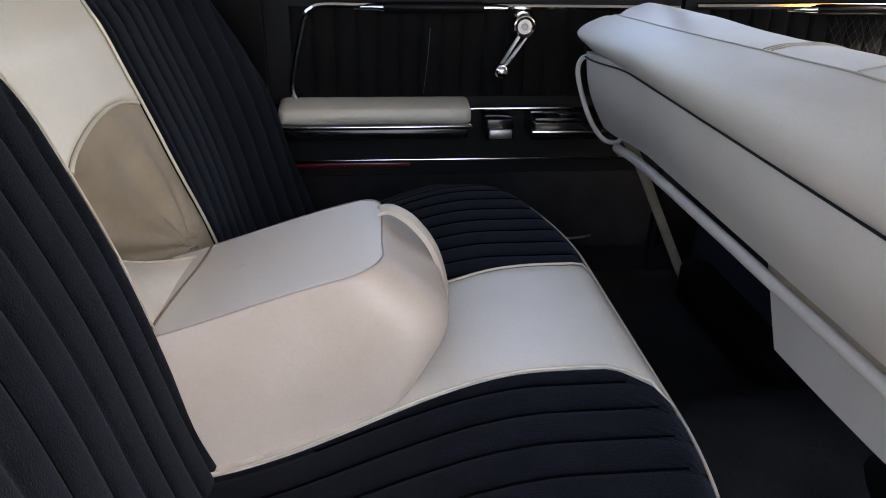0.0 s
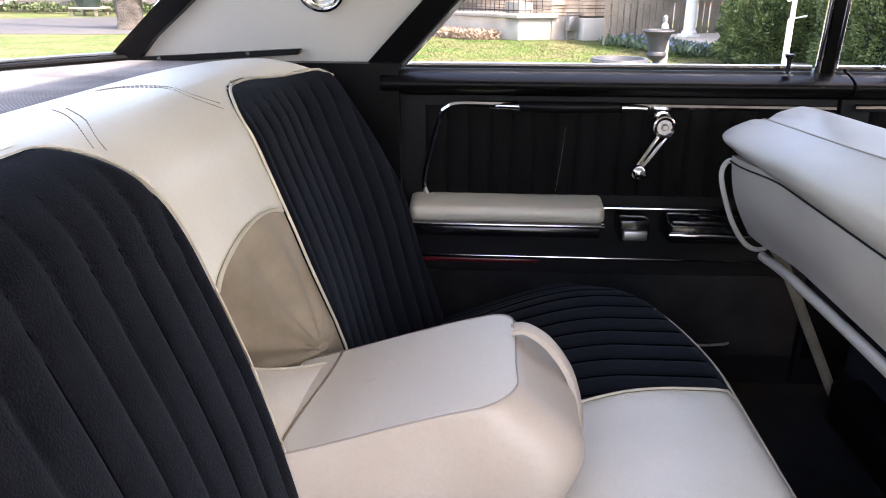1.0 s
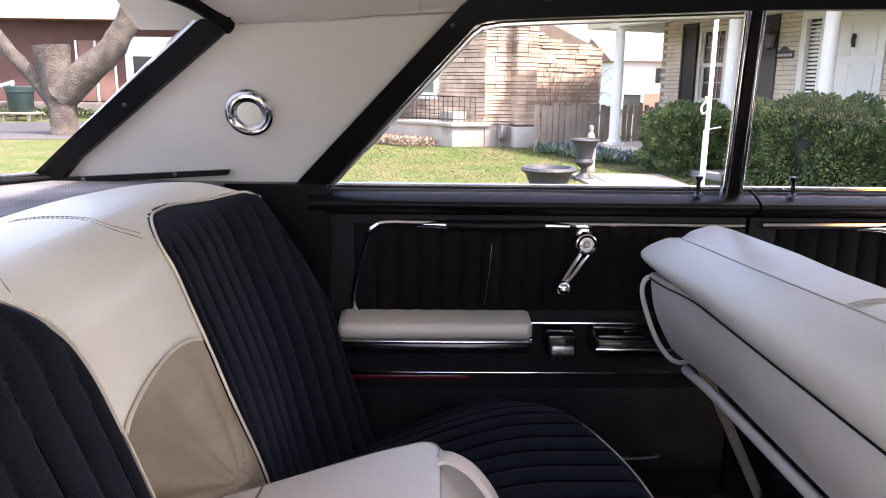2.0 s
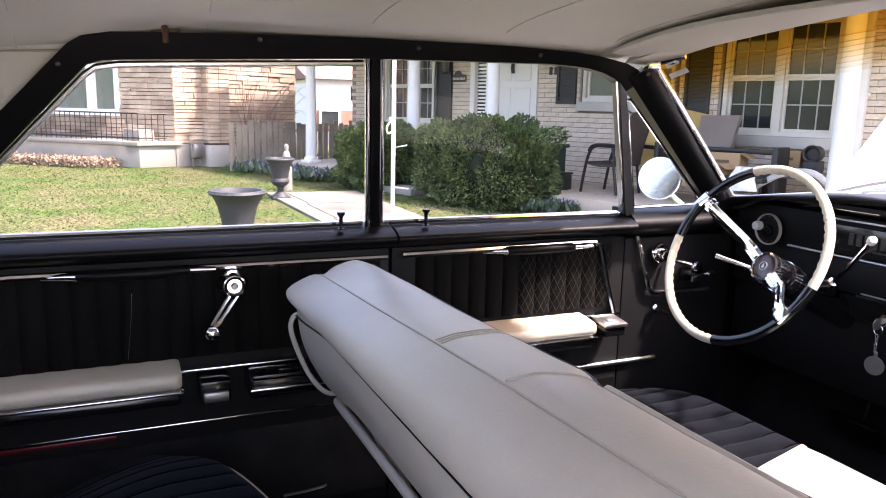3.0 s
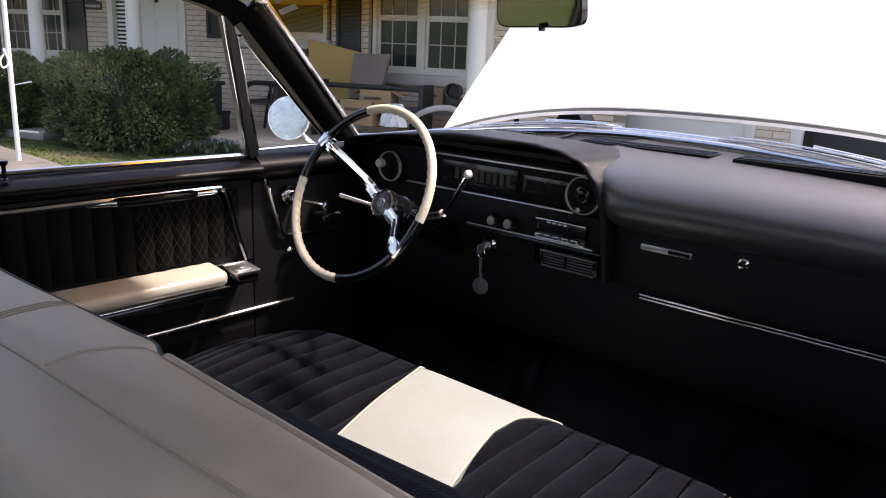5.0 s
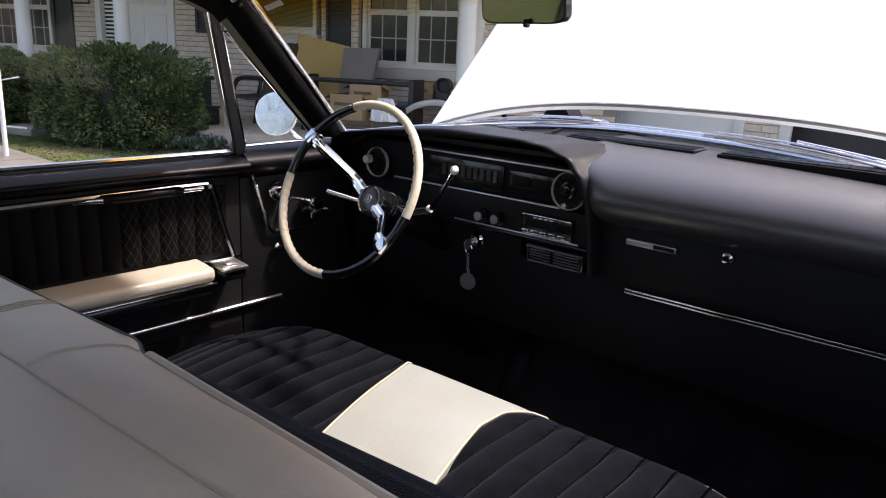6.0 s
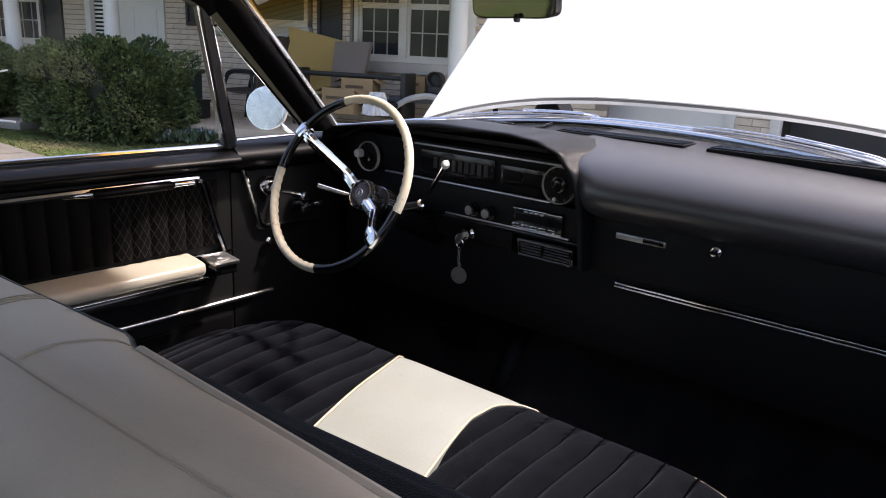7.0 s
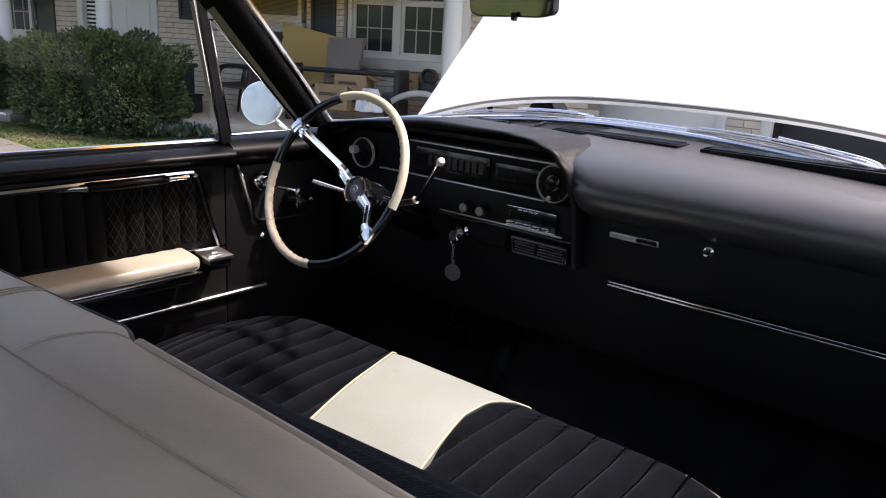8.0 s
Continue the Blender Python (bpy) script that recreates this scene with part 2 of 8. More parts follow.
def lathe(profile, seg=24, m=None, cap=True):
    """Profile of (radius, height), turned round z, then put in place by m."""
    bm = bmesh.new()
    rings = []
    for r, h in profile:
        rings.append([bm.verts.new((r * math.cos(2 * math.pi * k / seg), r * math.sin(2 * math.pi * k / seg), h)) for k in range(seg)] if r > 1e-6 else [bm.verts.new((0, 0, h))])
    for a, b in zip(rings, rings[1:]):
        for k in range(seg):
            q = [a[k % len(a)], a[(k + 1) % len(a)], b[(k + 1) % len(b)], b[k % len(b)]]
            q = list(dict.fromkeys(q))
            if len(q) > 2:
                bm.faces.new(q)
    for ring in (rings[0], rings[-1]):
        if cap and len(ring) > 2:
            try:
                bm.faces.new(ring)
            except ValueError:
                pass
    if m:
        bm.transform(m)
    return bm


def facing(at, way):
    """A pose at a point with its z axis along a direction."""
    return Matrix.Translation(at) @ Vector(way).to_track_quat("Z", "Y").to_matrix().to_4x4()


def prism(pts, lift, mat_fn=None):
    """A flat outline given as points, made solid by the offset lift."""
    bm = bmesh.new()
    a = [bm.verts.new(q) for q in pts]
    b = [bm.verts.new(Vector(q) + Vector(lift)) for q in pts]
    n = len(pts)
    bm.faces.new(a)
    bm.faces.new(b[::-1])
    for i in range(n):
        bm.faces.new((a[i], b[i], b[(i + 1) % n], a[(i + 1) % n]))
    return bm


def smooth01(a, b, x):
    t = min(1.0, max(0.0, (x - a) / (b - a)))
    return t * t * (3 - 2 * t)


def screw(at, way, parent):
    part("screw", lathe([(0.0046, 0), (0.0046, 0.0008), (0.003, 0.002), (0, 0.0023)], 10, facing(at, way)), SCREW, parent)


# ---- the car's shell ----
DOOR_Y = 0.715


def side(x, z, out=0.0):
    """A point on the leaning side of the cabin, above the belt."""
    return Vector((x, DOOR_Y - 0.42 * max(0.0, z - 1.0) + out, z))


def side_strip(name, outline, thick, mat, parent=None, label="", out=0.0):
    return part(name, prism([side(x, z, out) for x, z in outline], (0, thick, 0)), mat, parent, label)


def build_floor():
    def top(u, v):
        x, y = -0.55 + 2.6 * u, -0.98 + 1.78 * v
        tunnel = 0.13 * math.exp(-((y / 0.16) ** 2)) * smooth01(-0.6, 0.6, x)
        rise = 0.30 * smooth01(1.65, 2.0, x)
        return Vector((x, y, 0.30 + tunnel + rise))
    bm = slab(top, lambda u, v: top(u, v) - Vector((0, 0, 0.03)), 40, 30)
    structure("floor", bm, CARPET, "black carpet floor of the car with a raised tunnel", "floor")
    structure("sill_trim", rbox(-0.3, 1.6, -1.0, -0.90, 0.29, 0.36, 0.01), CHROME, "worn metal door sill plate", "sill")


def liner_z(x, y):
    k = y / 0.60 if y > 0 else y / 0.84
    lift = 0.055 * (1 - k ** 2)
    edge = 0.022 * smooth01(0.84, 0.98, abs(k))
    rear = 0.033 * smooth01(0.25, 0.03, x) * (1 - 0.65 * smooth01(-0.10, -0.36, x)) * smooth01(0.80, 0.97, k)
    return 1.372 + lift - edge - rear - 0.055 * smooth01(0.10, -0.45, x)


def build_ceiling():
    def under(u, v):
        x, y = -0.52 + 1.80 * u, -0.82 + 1.43 * v
        return Vector((x, y, liner_z(x, y)))
    bm = slab(under, lambda u, v: under(u, v) + Vector((0, 0, 0.05)), 48, 24)
    structure("ceiling", bm, LINER, "pale grey vinyl headliner of the car roof", "ceiling")
    bows = []
    for x in (-0.02, 0.27, 0.55, 0.82, 1.08):
        bows.append(tube([(x + 0.003 * math.sin(k), y, liner_z(x, y) - 0.0005) for k, y in enumerate(np.linspace(-0.80, 0.578, 28))], 0.0008, 6))
    structure("ceiling_seams", join(*bows), BOW, "stitched cross seams of the pale headliner", "trim")


def build_sail():
    # the pale panel between the rear door glass and the rear window
    pts = [(-0.775, 0.990), (-0.27, 0.990), (-0.10, 1.155), (0.09, 1.345), (0.09, 1.40), (-0.33, 1.40), (-0.352, 1.311), (-0.39, 1.287), (-0.655, 1.085)]
    structure("wall_sail", prism([side(x, z, 0.004) for x, z in pts], (0, 0.03, 0)), LINER, "pale vinyl quarter panel beside the rear window", "panel")
    structure("sail_seam", tube([side(x, z, -0.001) for x, z in ((-0.34, 1.292), (-0.15, 1.305), (0.065, 1.318))], 0.002, 6), SEAM, "stitched seam on the pale quarter panel", "trim")
    lamp = thing("courtesy_lamp", side(-0.335, 1.13), "round chrome-ringed courtesy lamp on the pale quarter panel", "lamp")
    at, way = side(-0.340, 1.137), Vector((0, -1, -0.42))
    part("bezel", lathe([(0.029, 0), (0.046, 0.0), (0.048, 0.004), (0.045, 0.009), (0.040, 0.010), (0.037, 0.006), (0.033, 0.008), (0.029, 0.006)], 40, facing(at, way)), CHROME, lamp, "chrome ring")
    part("lens", lathe([(0, 0.008), (0.018, 0.0075), (0.030, 0.004), (0.030, 0), (0, 0)], 32, facing(at, way)), material("milky_lens", (0.62, 0.60, 0.52), 0.3, vary=0.05), lamp, "milky plastic lens")
    # black trims
    trim = thing("window_trim", side(0.5, 1.35), "black painted metal moulding round the side windows with screws", "trim", kind="structure")
    band = [(-0.275, 0.985), (0.055, 1.328), (0.078, 1.342), (0.115, 1.349), (0.30, 1.357), (0.56, 1.364), (0.86, 1.366), (1.01, 1.362), (1.083, 1.356), (1.153, 1.345), (1.185, 1.334), (1.214, 1.317)]
    band += [(1.172, 1.287), (1.151, 1.304), (1.129, 1.313), (1.095, 1.324), (1.056, 1.331), (1.02, 1.334), (0.95, 1.336), (0.56, 1.328), (0.14, 1.307), (0.105, 1.304), (0.082, 1.297), (-0.208, 0.985)]
    part("moulding", prism([side(x, z, -0.012) for x, z in band], (0, 0.03, 0)), BLACK_TRIM, trim)
    for x, z in ((-0.222, 1.026), (-0.08, 1.165), (0.04, 1.295), (0.36, 1.350), (0.66, 1.352), (0.93, 1.352)):
        screw(side(x, z, -0.012), (0, -1, -0.42), trim)
    rear = thing("rear_window_trim", side(-0.5, 1.2), "black moulding along the rear window's edge with screws", "trim", kind="structure")
    part("moulding", prism([side(-0.805, 0.985, -0.02), side(-0.738, 0.985, -0.02), side(-0.678, 1.043, -0.02), side(-0.352, 1.286, -0.02), side(-0.345, 1.305, -0.02), side(-0.362, 1.315, -0.02), side(-0.40, 1.298, -0.02), side(-0.665, 1.098, -0.02)], (0, 0.05, 0)), BLACK_TRIM, rear)
    for x, z in ((-0.70, 1.045), (-0.565, 1.148)):
        screw(side(x, z, -0.02), (0, -1, -0.42), rear)
    part("top_moulding", tube(spline([(x, y, liner_z(x, y) - 0.006) for x, y in ((-0.352, 0.582), (-0.395, 0.52), (-0.445, 0.42), (-0.485, 0.25), (-0.50, 0.0), (-0.50, -0.4))], 8), 0.013, 10), BLACK_TRIM, rear)
    part("glass_edge", tube([side(-0.66, 1.10, -0.012), side(-0.405, 1.302, -0.012)], 0.005, 6), CHROME, rear)
    part("shelf_edge", prism([(-0.735, 0.692, 0.990), (-0.398, 0.692, 1.012), (-0.394, 0.692, 1.023), (-0.735, 0.692, 1.003)], (0, 0.016, 0)), BLACK_TRIM, rear)
    for x in (-0.68, -0.50):
        screw((x, 0.692, 1.001 + 0.065 * (x + 0.68)), (0, -1, 0), rear)
    part("quarter_padding", slab(lambda u, v: Vector((-0.55 + 0.35 * u, 0.68 + 0.015 * math.sin(math.pi * v), 0.30 + 0.697 * v)), lambda u, v: Vector((-0.55 + 0.35 * u, 0.75, 0.30 + 0.697 * v)), 6, 20), BLACK_PAD, rear)
    hook = thing("coat_hook", (0.205, 0.58, 1.37), "small brown plastic coat hook on the roof rail", "hook")
    amber = material("amber_plastic", (0.09, 0.035, 0.015), 0.3)
    part("base", join(rbox(0.180, 0.230, 0.566, 0.590, 1.346, 1.376, 0.007), lathe([(0.0, -0.010), (0.015, -0.008), (0.017, 0.0), (0.015, 0.008), (0, 0.010)], 18, facing((0.205, 0.572, 1.384), (0, -1, -0.3)))), amber, hook)
    part("peg", tube(spline([(0.204, 0.572, 1.372), (0.204, 0.556, 1.362), (0.204, 0.548, 1.348), (0.204, 0.550, 1.336)], 4), 0.0058, 8), amber, hook)


def build_rear_shelf():
    def top(u, v):
        x, y = -1.10 + 0.70 * u, -0.84 + 1.54 * v
        return Vector((x, y, 0.998 + 0.0024 * math.sin(9 * y)))
    structure("rear_shelf", slab(top, lambda u, v: top(u, v) - Vector((0, 0, 0.02)), 10, 20), SHELF, "black ribbed parcel shelf behind the rear seat", "shelf")
    glassy = thing("rear_window", (-0.9, 0, 1.0), "large sloping rear window of clear glass", "window", kind="structure")

    def pane(u, v):
        y = -0.70 + 1.40 * u
        x0, x1 = -1.06 + 0.31 * abs(y / 0.7) ** 2, -0.52 + 0.17 * abs(y / 0.7) ** 2
        return Vector((x0 + (x1 - x0) * v, y * (1 - 0.12 * v), 1.002 + 0.318 * v))
    part("pane", slab(pane, lambda u, v: pane(u, v) + Vector((-0.004, 0, 0.004)), 16, 6), GLASS, glassy).visible_shadow = False
    part("foot_seal", tube([pane(u, 0.0) + Vector((0.012, 0, 0.001)) for u in np.linspace(0, 1, 40)], 0.006, 8), BLACK_TRIM, glassy, "black rubber seal")
    part("foot_moulding", tube([pane(u, 0.0) + Vector((-0.006, 0, 0.008)) for u in np.linspace(0, 1, 40)], 0.005, 8), CHROME, glassy, "bright metal moulding")


def build_glass():
    win = thing("window_1", side(0.5, 1.0), "rolled-up rear side window in a thin chrome frame", "window", kind="structure")
    side_strip("pane", [(-0.20, 0.97), (0.085, 1.30), (0.56, 1.33), (0.607, 0.97)], 0.004, GLASS, win, out=0.012).visible_shadow = False
    part("frame", tube([side(x, z, -0.003) for x, z in ((-0.195, 0.992), (0.078, 1.281), (0.095, 1.293), (0.13, 1.299), (0.20, 1.303), (0.556, 1.320))], 0.006, 8), SATIN, win)
    part("post", tube([side(0.611, 0.985, 0.0), side(0.565, 1.33, 0.0)], 0.0062, 12), CHROME, win)
    win2 = thing("window_2", side(1.0, 1.0), "rolled-up front side window with a dark divider post", "window", kind="structure")
    side_strip("pane", [(0.645, 0.97), (0.59, 1.325), (0.80, 1.337), (1.00, 1.337), (1.14, 1.31), (1.305, 0.97)], 0.004, GLASS, win2, out=0.012).visible_shadow = False
    part("post", prism([side(x, z, -0.006) for x, z in ((0.617, 0.985), (0.636, 0.985), (0.588, 1.33), (0.571, 1.33))], (0, 0.035, 0)), BLACK_TRIM, win2)
    part("post_edge", tube([side(0.641, 0.985, 0.0), side(0.592, 1.33, 0.0)], 0.006, 12), CHROME, win2)
    part("divider", prism([side(x, z, -0.01) for x, z in ((1.290, 0.985), (1.315, 0.985), (1.168, 1.30), (1.146, 1.312))], (0, 0.03, 0)), SLAT, win2, "grey metal divider")
    part("divider_edge", tube([side(1.286, 0.99, -0.006), side(1.143, 1.308, -0.006)], 0.0028, 8), CHROME, win2)
    part("belt_strip", tube([side(x, 0.992, 0.004) for x in (-0.22, 0.2, 0.6)], 0.006, 8), CHROME, win)
    part("belt_strip", tube([side(x, 0.992, 0.004) for x in (0.64, 1.0, 1.30)], 0.006, 8), CHROME, win2)
    vent = thing("quarter_window", side(1.35, 1.0), "small triangular quarter window in a chrome frame", "window", kind="structure")
    tri = [(1.318, 1.003), (1.178, 1.290), (1.540, 1.010)]
    side_strip("pane", tri, 0.004, GLASS, vent, out=0.012).visible_shadow = False
    part("frame", tube([side(x, z, 0.0) for x, z in ((1.318, 1.004), (1.19, 1.27), (1.20, 1.27), (1.525, 1.022), (1.51, 1.008), (1.318, 1.004))], 0.0034, 8), CHROME, vent)
    # front pillar
    pil = thing("front_pillar", side(1.4, 1.1), "black windscreen pillar with a bright chrome edge", "pillar", kind="structure")

    def face(u, v):
        x0, z0 = 1.165 + 0.375 * u, 1.315 - 0.300 * u
        x1, z1 = 1.222 + 0.412 * u, 1.348 - 0.335 * u
        p = side(x0 + (x1 - x0) * v, z0 + (z1 - z0) * v, -0.012 - 0.012 * math.sin(math.pi * v))
        return p
    part("cover", slab(face, lambda u, v: face(u, v) + Vector((0.01, 0.05, 0)), 12, 6), BLACK_TRIM, pil)
    part("edge", tube([side(1.228 + 0.412 * k, 1.344 - 0.335 * k, -0.006) for k in (0, 0.3, 0.6, 1)], 0.0125, 10), CHROME, pil)
    screw(side(1.205, 1.325, -0.026), (0, -1, -0.42), pil)


def screen_point(y, v):
    """The windscreen: v runs from its foot to the roof."""
    k = abs(y) / (0.72 if y > 0 else 0.98)
    foot = Vector((1.99 - 0.345 * k ** 2.4, y * (1 - 0.02 * k), 1.078 - 0.066 * k ** 2))
    top = Vector((1.335 - 0.10 * k ** 2.2, y * 0.795, 1.432 - 0.085 * k ** 2))
    return foot.lerp(top, v) + Vector((0.03, 0, 0.03)) * math.sin(math.pi * v) * (1 - min(1, k) ** 2)


def build_windscreen():
    ws = thing("windscreen", (1.9, 0, 1.0), "curved windscreen with an amber tinted band along its top", "windscreen", kind="structure")

    def sheet(v0, v1):
        # the band climbs towards the passenger side
        def f(u, v):
            y = -0.98 + 1.70 * u
            k = v0 + (v1 - v0) * v
            up = 0.13 * smooth01(0.20, -0.15, y)
            return screen_point(y, k if k < 0.01 or k > 0.99 else min(0.985, k + up * smooth01(0.0, 0.72, k)))
        return slab(f, lambda u, v: f(u, v) + Vector((0.003, 0, 0.003)), 44, 8)
    part("pane", sheet(0.0, 0.72), GLASS, ws).visible_shadow = False
    for k, (lo, hi) in enumerate(((0.72, 0.745), (0.745, 0.77), (0.77, 0.795), (0.795, 0.82), (0.82, 0.845), (0.845, 0.87), (0.87, 0.90), (0.90, 1.0))):
        f = (k + 1) / 8
        part("tint_band", sheet(lo, hi), glass("amber_tint_glass", (0.97 - 0.10 * f, 0.97 - 0.36 * f, 0.96 - 0.74 * f)), ws, "amber tinted glass").visible_shadow = False
    part("header", slab(lambda u, v: screen_point(-0.98 + 1.70 * u, 1.0) + Vector((-0.08 * v, 0, 0.0)), lambda u, v: screen_point(-0.98 + 1.70 * u, 1.0) + Vector((0.03 - 0.08 * v, 0, 0.035)), 30, 3), LINER, ws)
    part("foot_trim", tube([screen_point(y, 0.0) + Vector((0, 0, -0.002)) for y in np.linspace(-0.98, 0.72, 40)], 0.007, 8), CHROME, ws)
    part("side_trim", tube([screen_point(0.72, v) + Vector((-0.006, -0.006, 0)) for v in np.linspace(0, 1, 10)], 0.012, 10), CHROME, ws)
    def decal(y0, y1, v0, v1, mat, label):
        part("sticker", prism([screen_point(y, v) + Vector((-0.004, 0, 0)) for y, v in ((y0, v0), (y1, v0 + 0.01), (y1, v1 + 0.01), (y0, v1))], (-0.001, 0, 0)), mat, ws, label)
    decal(0.696, 0.648, 0.895, 0.922, PALE, "small white paper sticker")
    decal(0.690, 0.655, 0.955, 0.978, PALE, "small white paper sticker")
    decal(0.686, 0.662, 0.960, 0.968, RED, "red printed band")
    visor = thing("sun_visor", (1.28, 0.35, 1.38), "pale padded sun visor folded up under the roof", "sun visor")

    def low(u, v):
        y = -0.065 + 0.61 * u
        a, b = 1.405 - 0.25 * max(0.0, y) ** 3, 1.417 - 0.05 * y - 0.09 * y * y
        x = 1.10 + (0.17 - 0.05 * u ** 8 - 0.03 * (1 - u) ** 12) * v
        return Vector((x, y, a + (b - a) * v - 0.004 * math.sin(math.pi * v)))
    part("pad", slab(low, lambda u, v: low(u, v) + Vector((0, 0, 0.007)), 30, 10), LINER, visor)
    part("hem", tube([low(u, 0.02) for u in np.linspace(0.02, 0.99, 40)], 0.0022, 6), LINER, visor, "stitched hem")
    part("rod", tube([(1.21, 0.565, 1.355), (1.235, 0.55, 1.352), (1.26, 0.50, 1.362)], 0.006, 8), CHROME, visor, "chrome pivot rod")
    part("bracket", rbox(1.20, 1.235, 0.545, 0.57, 1.335, 1.352, 0.004), CHROME, visor)


# ---- doors ----
def pleated(x0, x1, z0, z1, y, n, depth):
    def f(u, v):
        return Vector((x0 + (x1 - x0) * u, y - depth * abs(math.sin(math.pi * n * u)) ** 0.5, z0 + (z1 - z0) * v))
    return slab(f, lambda u, v: Vector((x0 + (x1 - x0) * u, y + 0.01, z0 + (z1 - z0) * v)), n * 8, 4)


def padded_arm(x0, x1, parent, lift=0.0):
    """A pad with a sloping top and soft edges, over a thin bright band and a glossy base."""
    section = spline([(0, 0.648, 0.681), (0, 0.637, 0.688), (0, 0.634, 0.700), (0, 0.640, 0.712), (0, 0.660, 0.716), (0, 0.690, 0.720), (0, DOOR_Y - 0.002, 0.722)], 5)
    n = len(section) - 1

    def skin(u, v):
        p = section[round(v * n)]
        x = x0 + (x1 - x0) * u
        e = max(0.0, 1 - min(x - x0, x1 - x) / 0.014)
        k = 1 - 0.16 * e ** 2.2
        return Vector((x, DOOR_Y + (p.y - DOOR_Y) * k, 0.69 + (p.z - 0.69) * k + lift))
    arm = part("armrest", slab(skin, lambda u, v: Vector((x0 + 0.004 + (x1 - x0 - 0.008) * u, DOOR_Y + 0.004, 0.681 + 0.04 * v + lift)), 60, n), PAD_CREAM, parent, "aged cream vinyl armrest pad")
    part("band", rbox(x0 + 0.003, x1 + 0.002, 0.6365, DOOR_Y, 0.6745 + lift, 0.6785 + lift, 0.0015), CHROME, arm, "thin chrome band")
    part("base", rbox(x0 + 0.006, x1 - 0.004, 0.644, DOOR_Y, 0.648 + lift, 0.672 + lift, 0.008), BLACK_GLOSS, arm, "glossy black base")
    return arm


def build_crank(parent, x, z):
    crank = part("window_crank", lathe([(0.030, 0), (0.030, 0.006), (0.026, 0.012), (0.024, 0.024), (0.022, 0.030), (0.018, 0.032), (0.016, 0.029), (0, 0.029)], 28, facing((x, DOOR_Y - 0.005, z), (0, -1, 0))), CHROME, parent, "chrome window winder")
    part("crank_ring", lathe([(0.0195, 0.0322), (0.0150, 0.0302), (0.0150, 0.0322), (0.0195, 0.0340)], 28, facing((x, DOOR_Y - 0.005, z), (0, -1, 0)), cap=False), BLACK_GLOSS, crank, "dark inlaid ring")
    part("crank_screw", lathe([(0, 0.034), (0.005, 0.034), (0.007, 0.0315), (0.007, 0.029), (0, 0.029)], 16, facing((x, DOOR_Y - 0.005, z), (0, -1, 0))), DULL_METAL, crank)
    for dx in (-0.008, 0.008):
        part("arm", tube(spline([(x + dx, 0.686, z - 0.018), (x - 0.028 + dx * 0.8, 0.672, z - 0.055), (x - 0.046 + dx * 0.5, 0.664, z - 0.078)], 5), 0.0045, 8), CHROME, crank)
    part("knob", lathe([(0.007, 0), (0.008, 0.012), (0.014, 0.018), (0.0155, 0.026), (0.013, 0.033), (0.007, 0.037), (0, 0.038)], 20, facing((x - 0.050, 0.668, z - 0.082), (0, -1, 0))), CHROME, crank)


def lock_button(parent, x):
    part("lock_button", lathe([(0.008, 0), (0.008, 0.002), (0.004, 0.004), (0.004, 0.026), (0.0085, 0.032), (0.0085, 0.037), (0, 0.038)], 14, Matrix.Translation((x, 0.690, 0.984))), BLACK_GLOSS, parent, "small black lock button")


def door_shell(door, x0, x1):
    def padface(u, v):
        a = math.pi * v
        return Vector((x0 + (x1 - x0) * u, 0.735 - 0.072 * math.sin(a) ** 0.7, 0.988 - 0.055 * v))
    part("belt_padding", slab(padface, lambda u, v: Vector((x0 + (x1 - x0) * u, 0.76, 0.988 - 0.055 * v)), 12, 14), BLACK_PAD, door, "padded black vinyl top")
    part("panel", rbox(x0, x1, DOOR_Y, 0.76, 0.29, 0.934, 0.004), BLACK_MATTE, door, "black vinyl panel")


def pull_handle(door, x0, x1, z):
    part("pull_handle", tube(spline([(x0, 0.705, z), (x0 + 0.03, 0.690, z + 0.002), ((x0 + x1) / 2, 0.682, z + 0.003), (x1 - 0.03, 0.690, z + 0.002), (x1, 0.705, z)], 6), 0.011, 10), BLACK_PAD, door, "black padded pull handle")
    for a, b in ((x0 - 0.055, x0 + 0.012), (x1 - 0.012, x1 + 0.055)):
        part("handle_end", tube(spline([(a, 0.712, z - 0.002), ((a + b) / 2, 0.704, z), (b, 0.697, z)], 5), 0.008, 10, taper=(lambda t: 0.6 + 0.6 * t) if a < x0 else (lambda t: 1.2 - 0.6 * t)), CHROME, door, "chrome handle end")


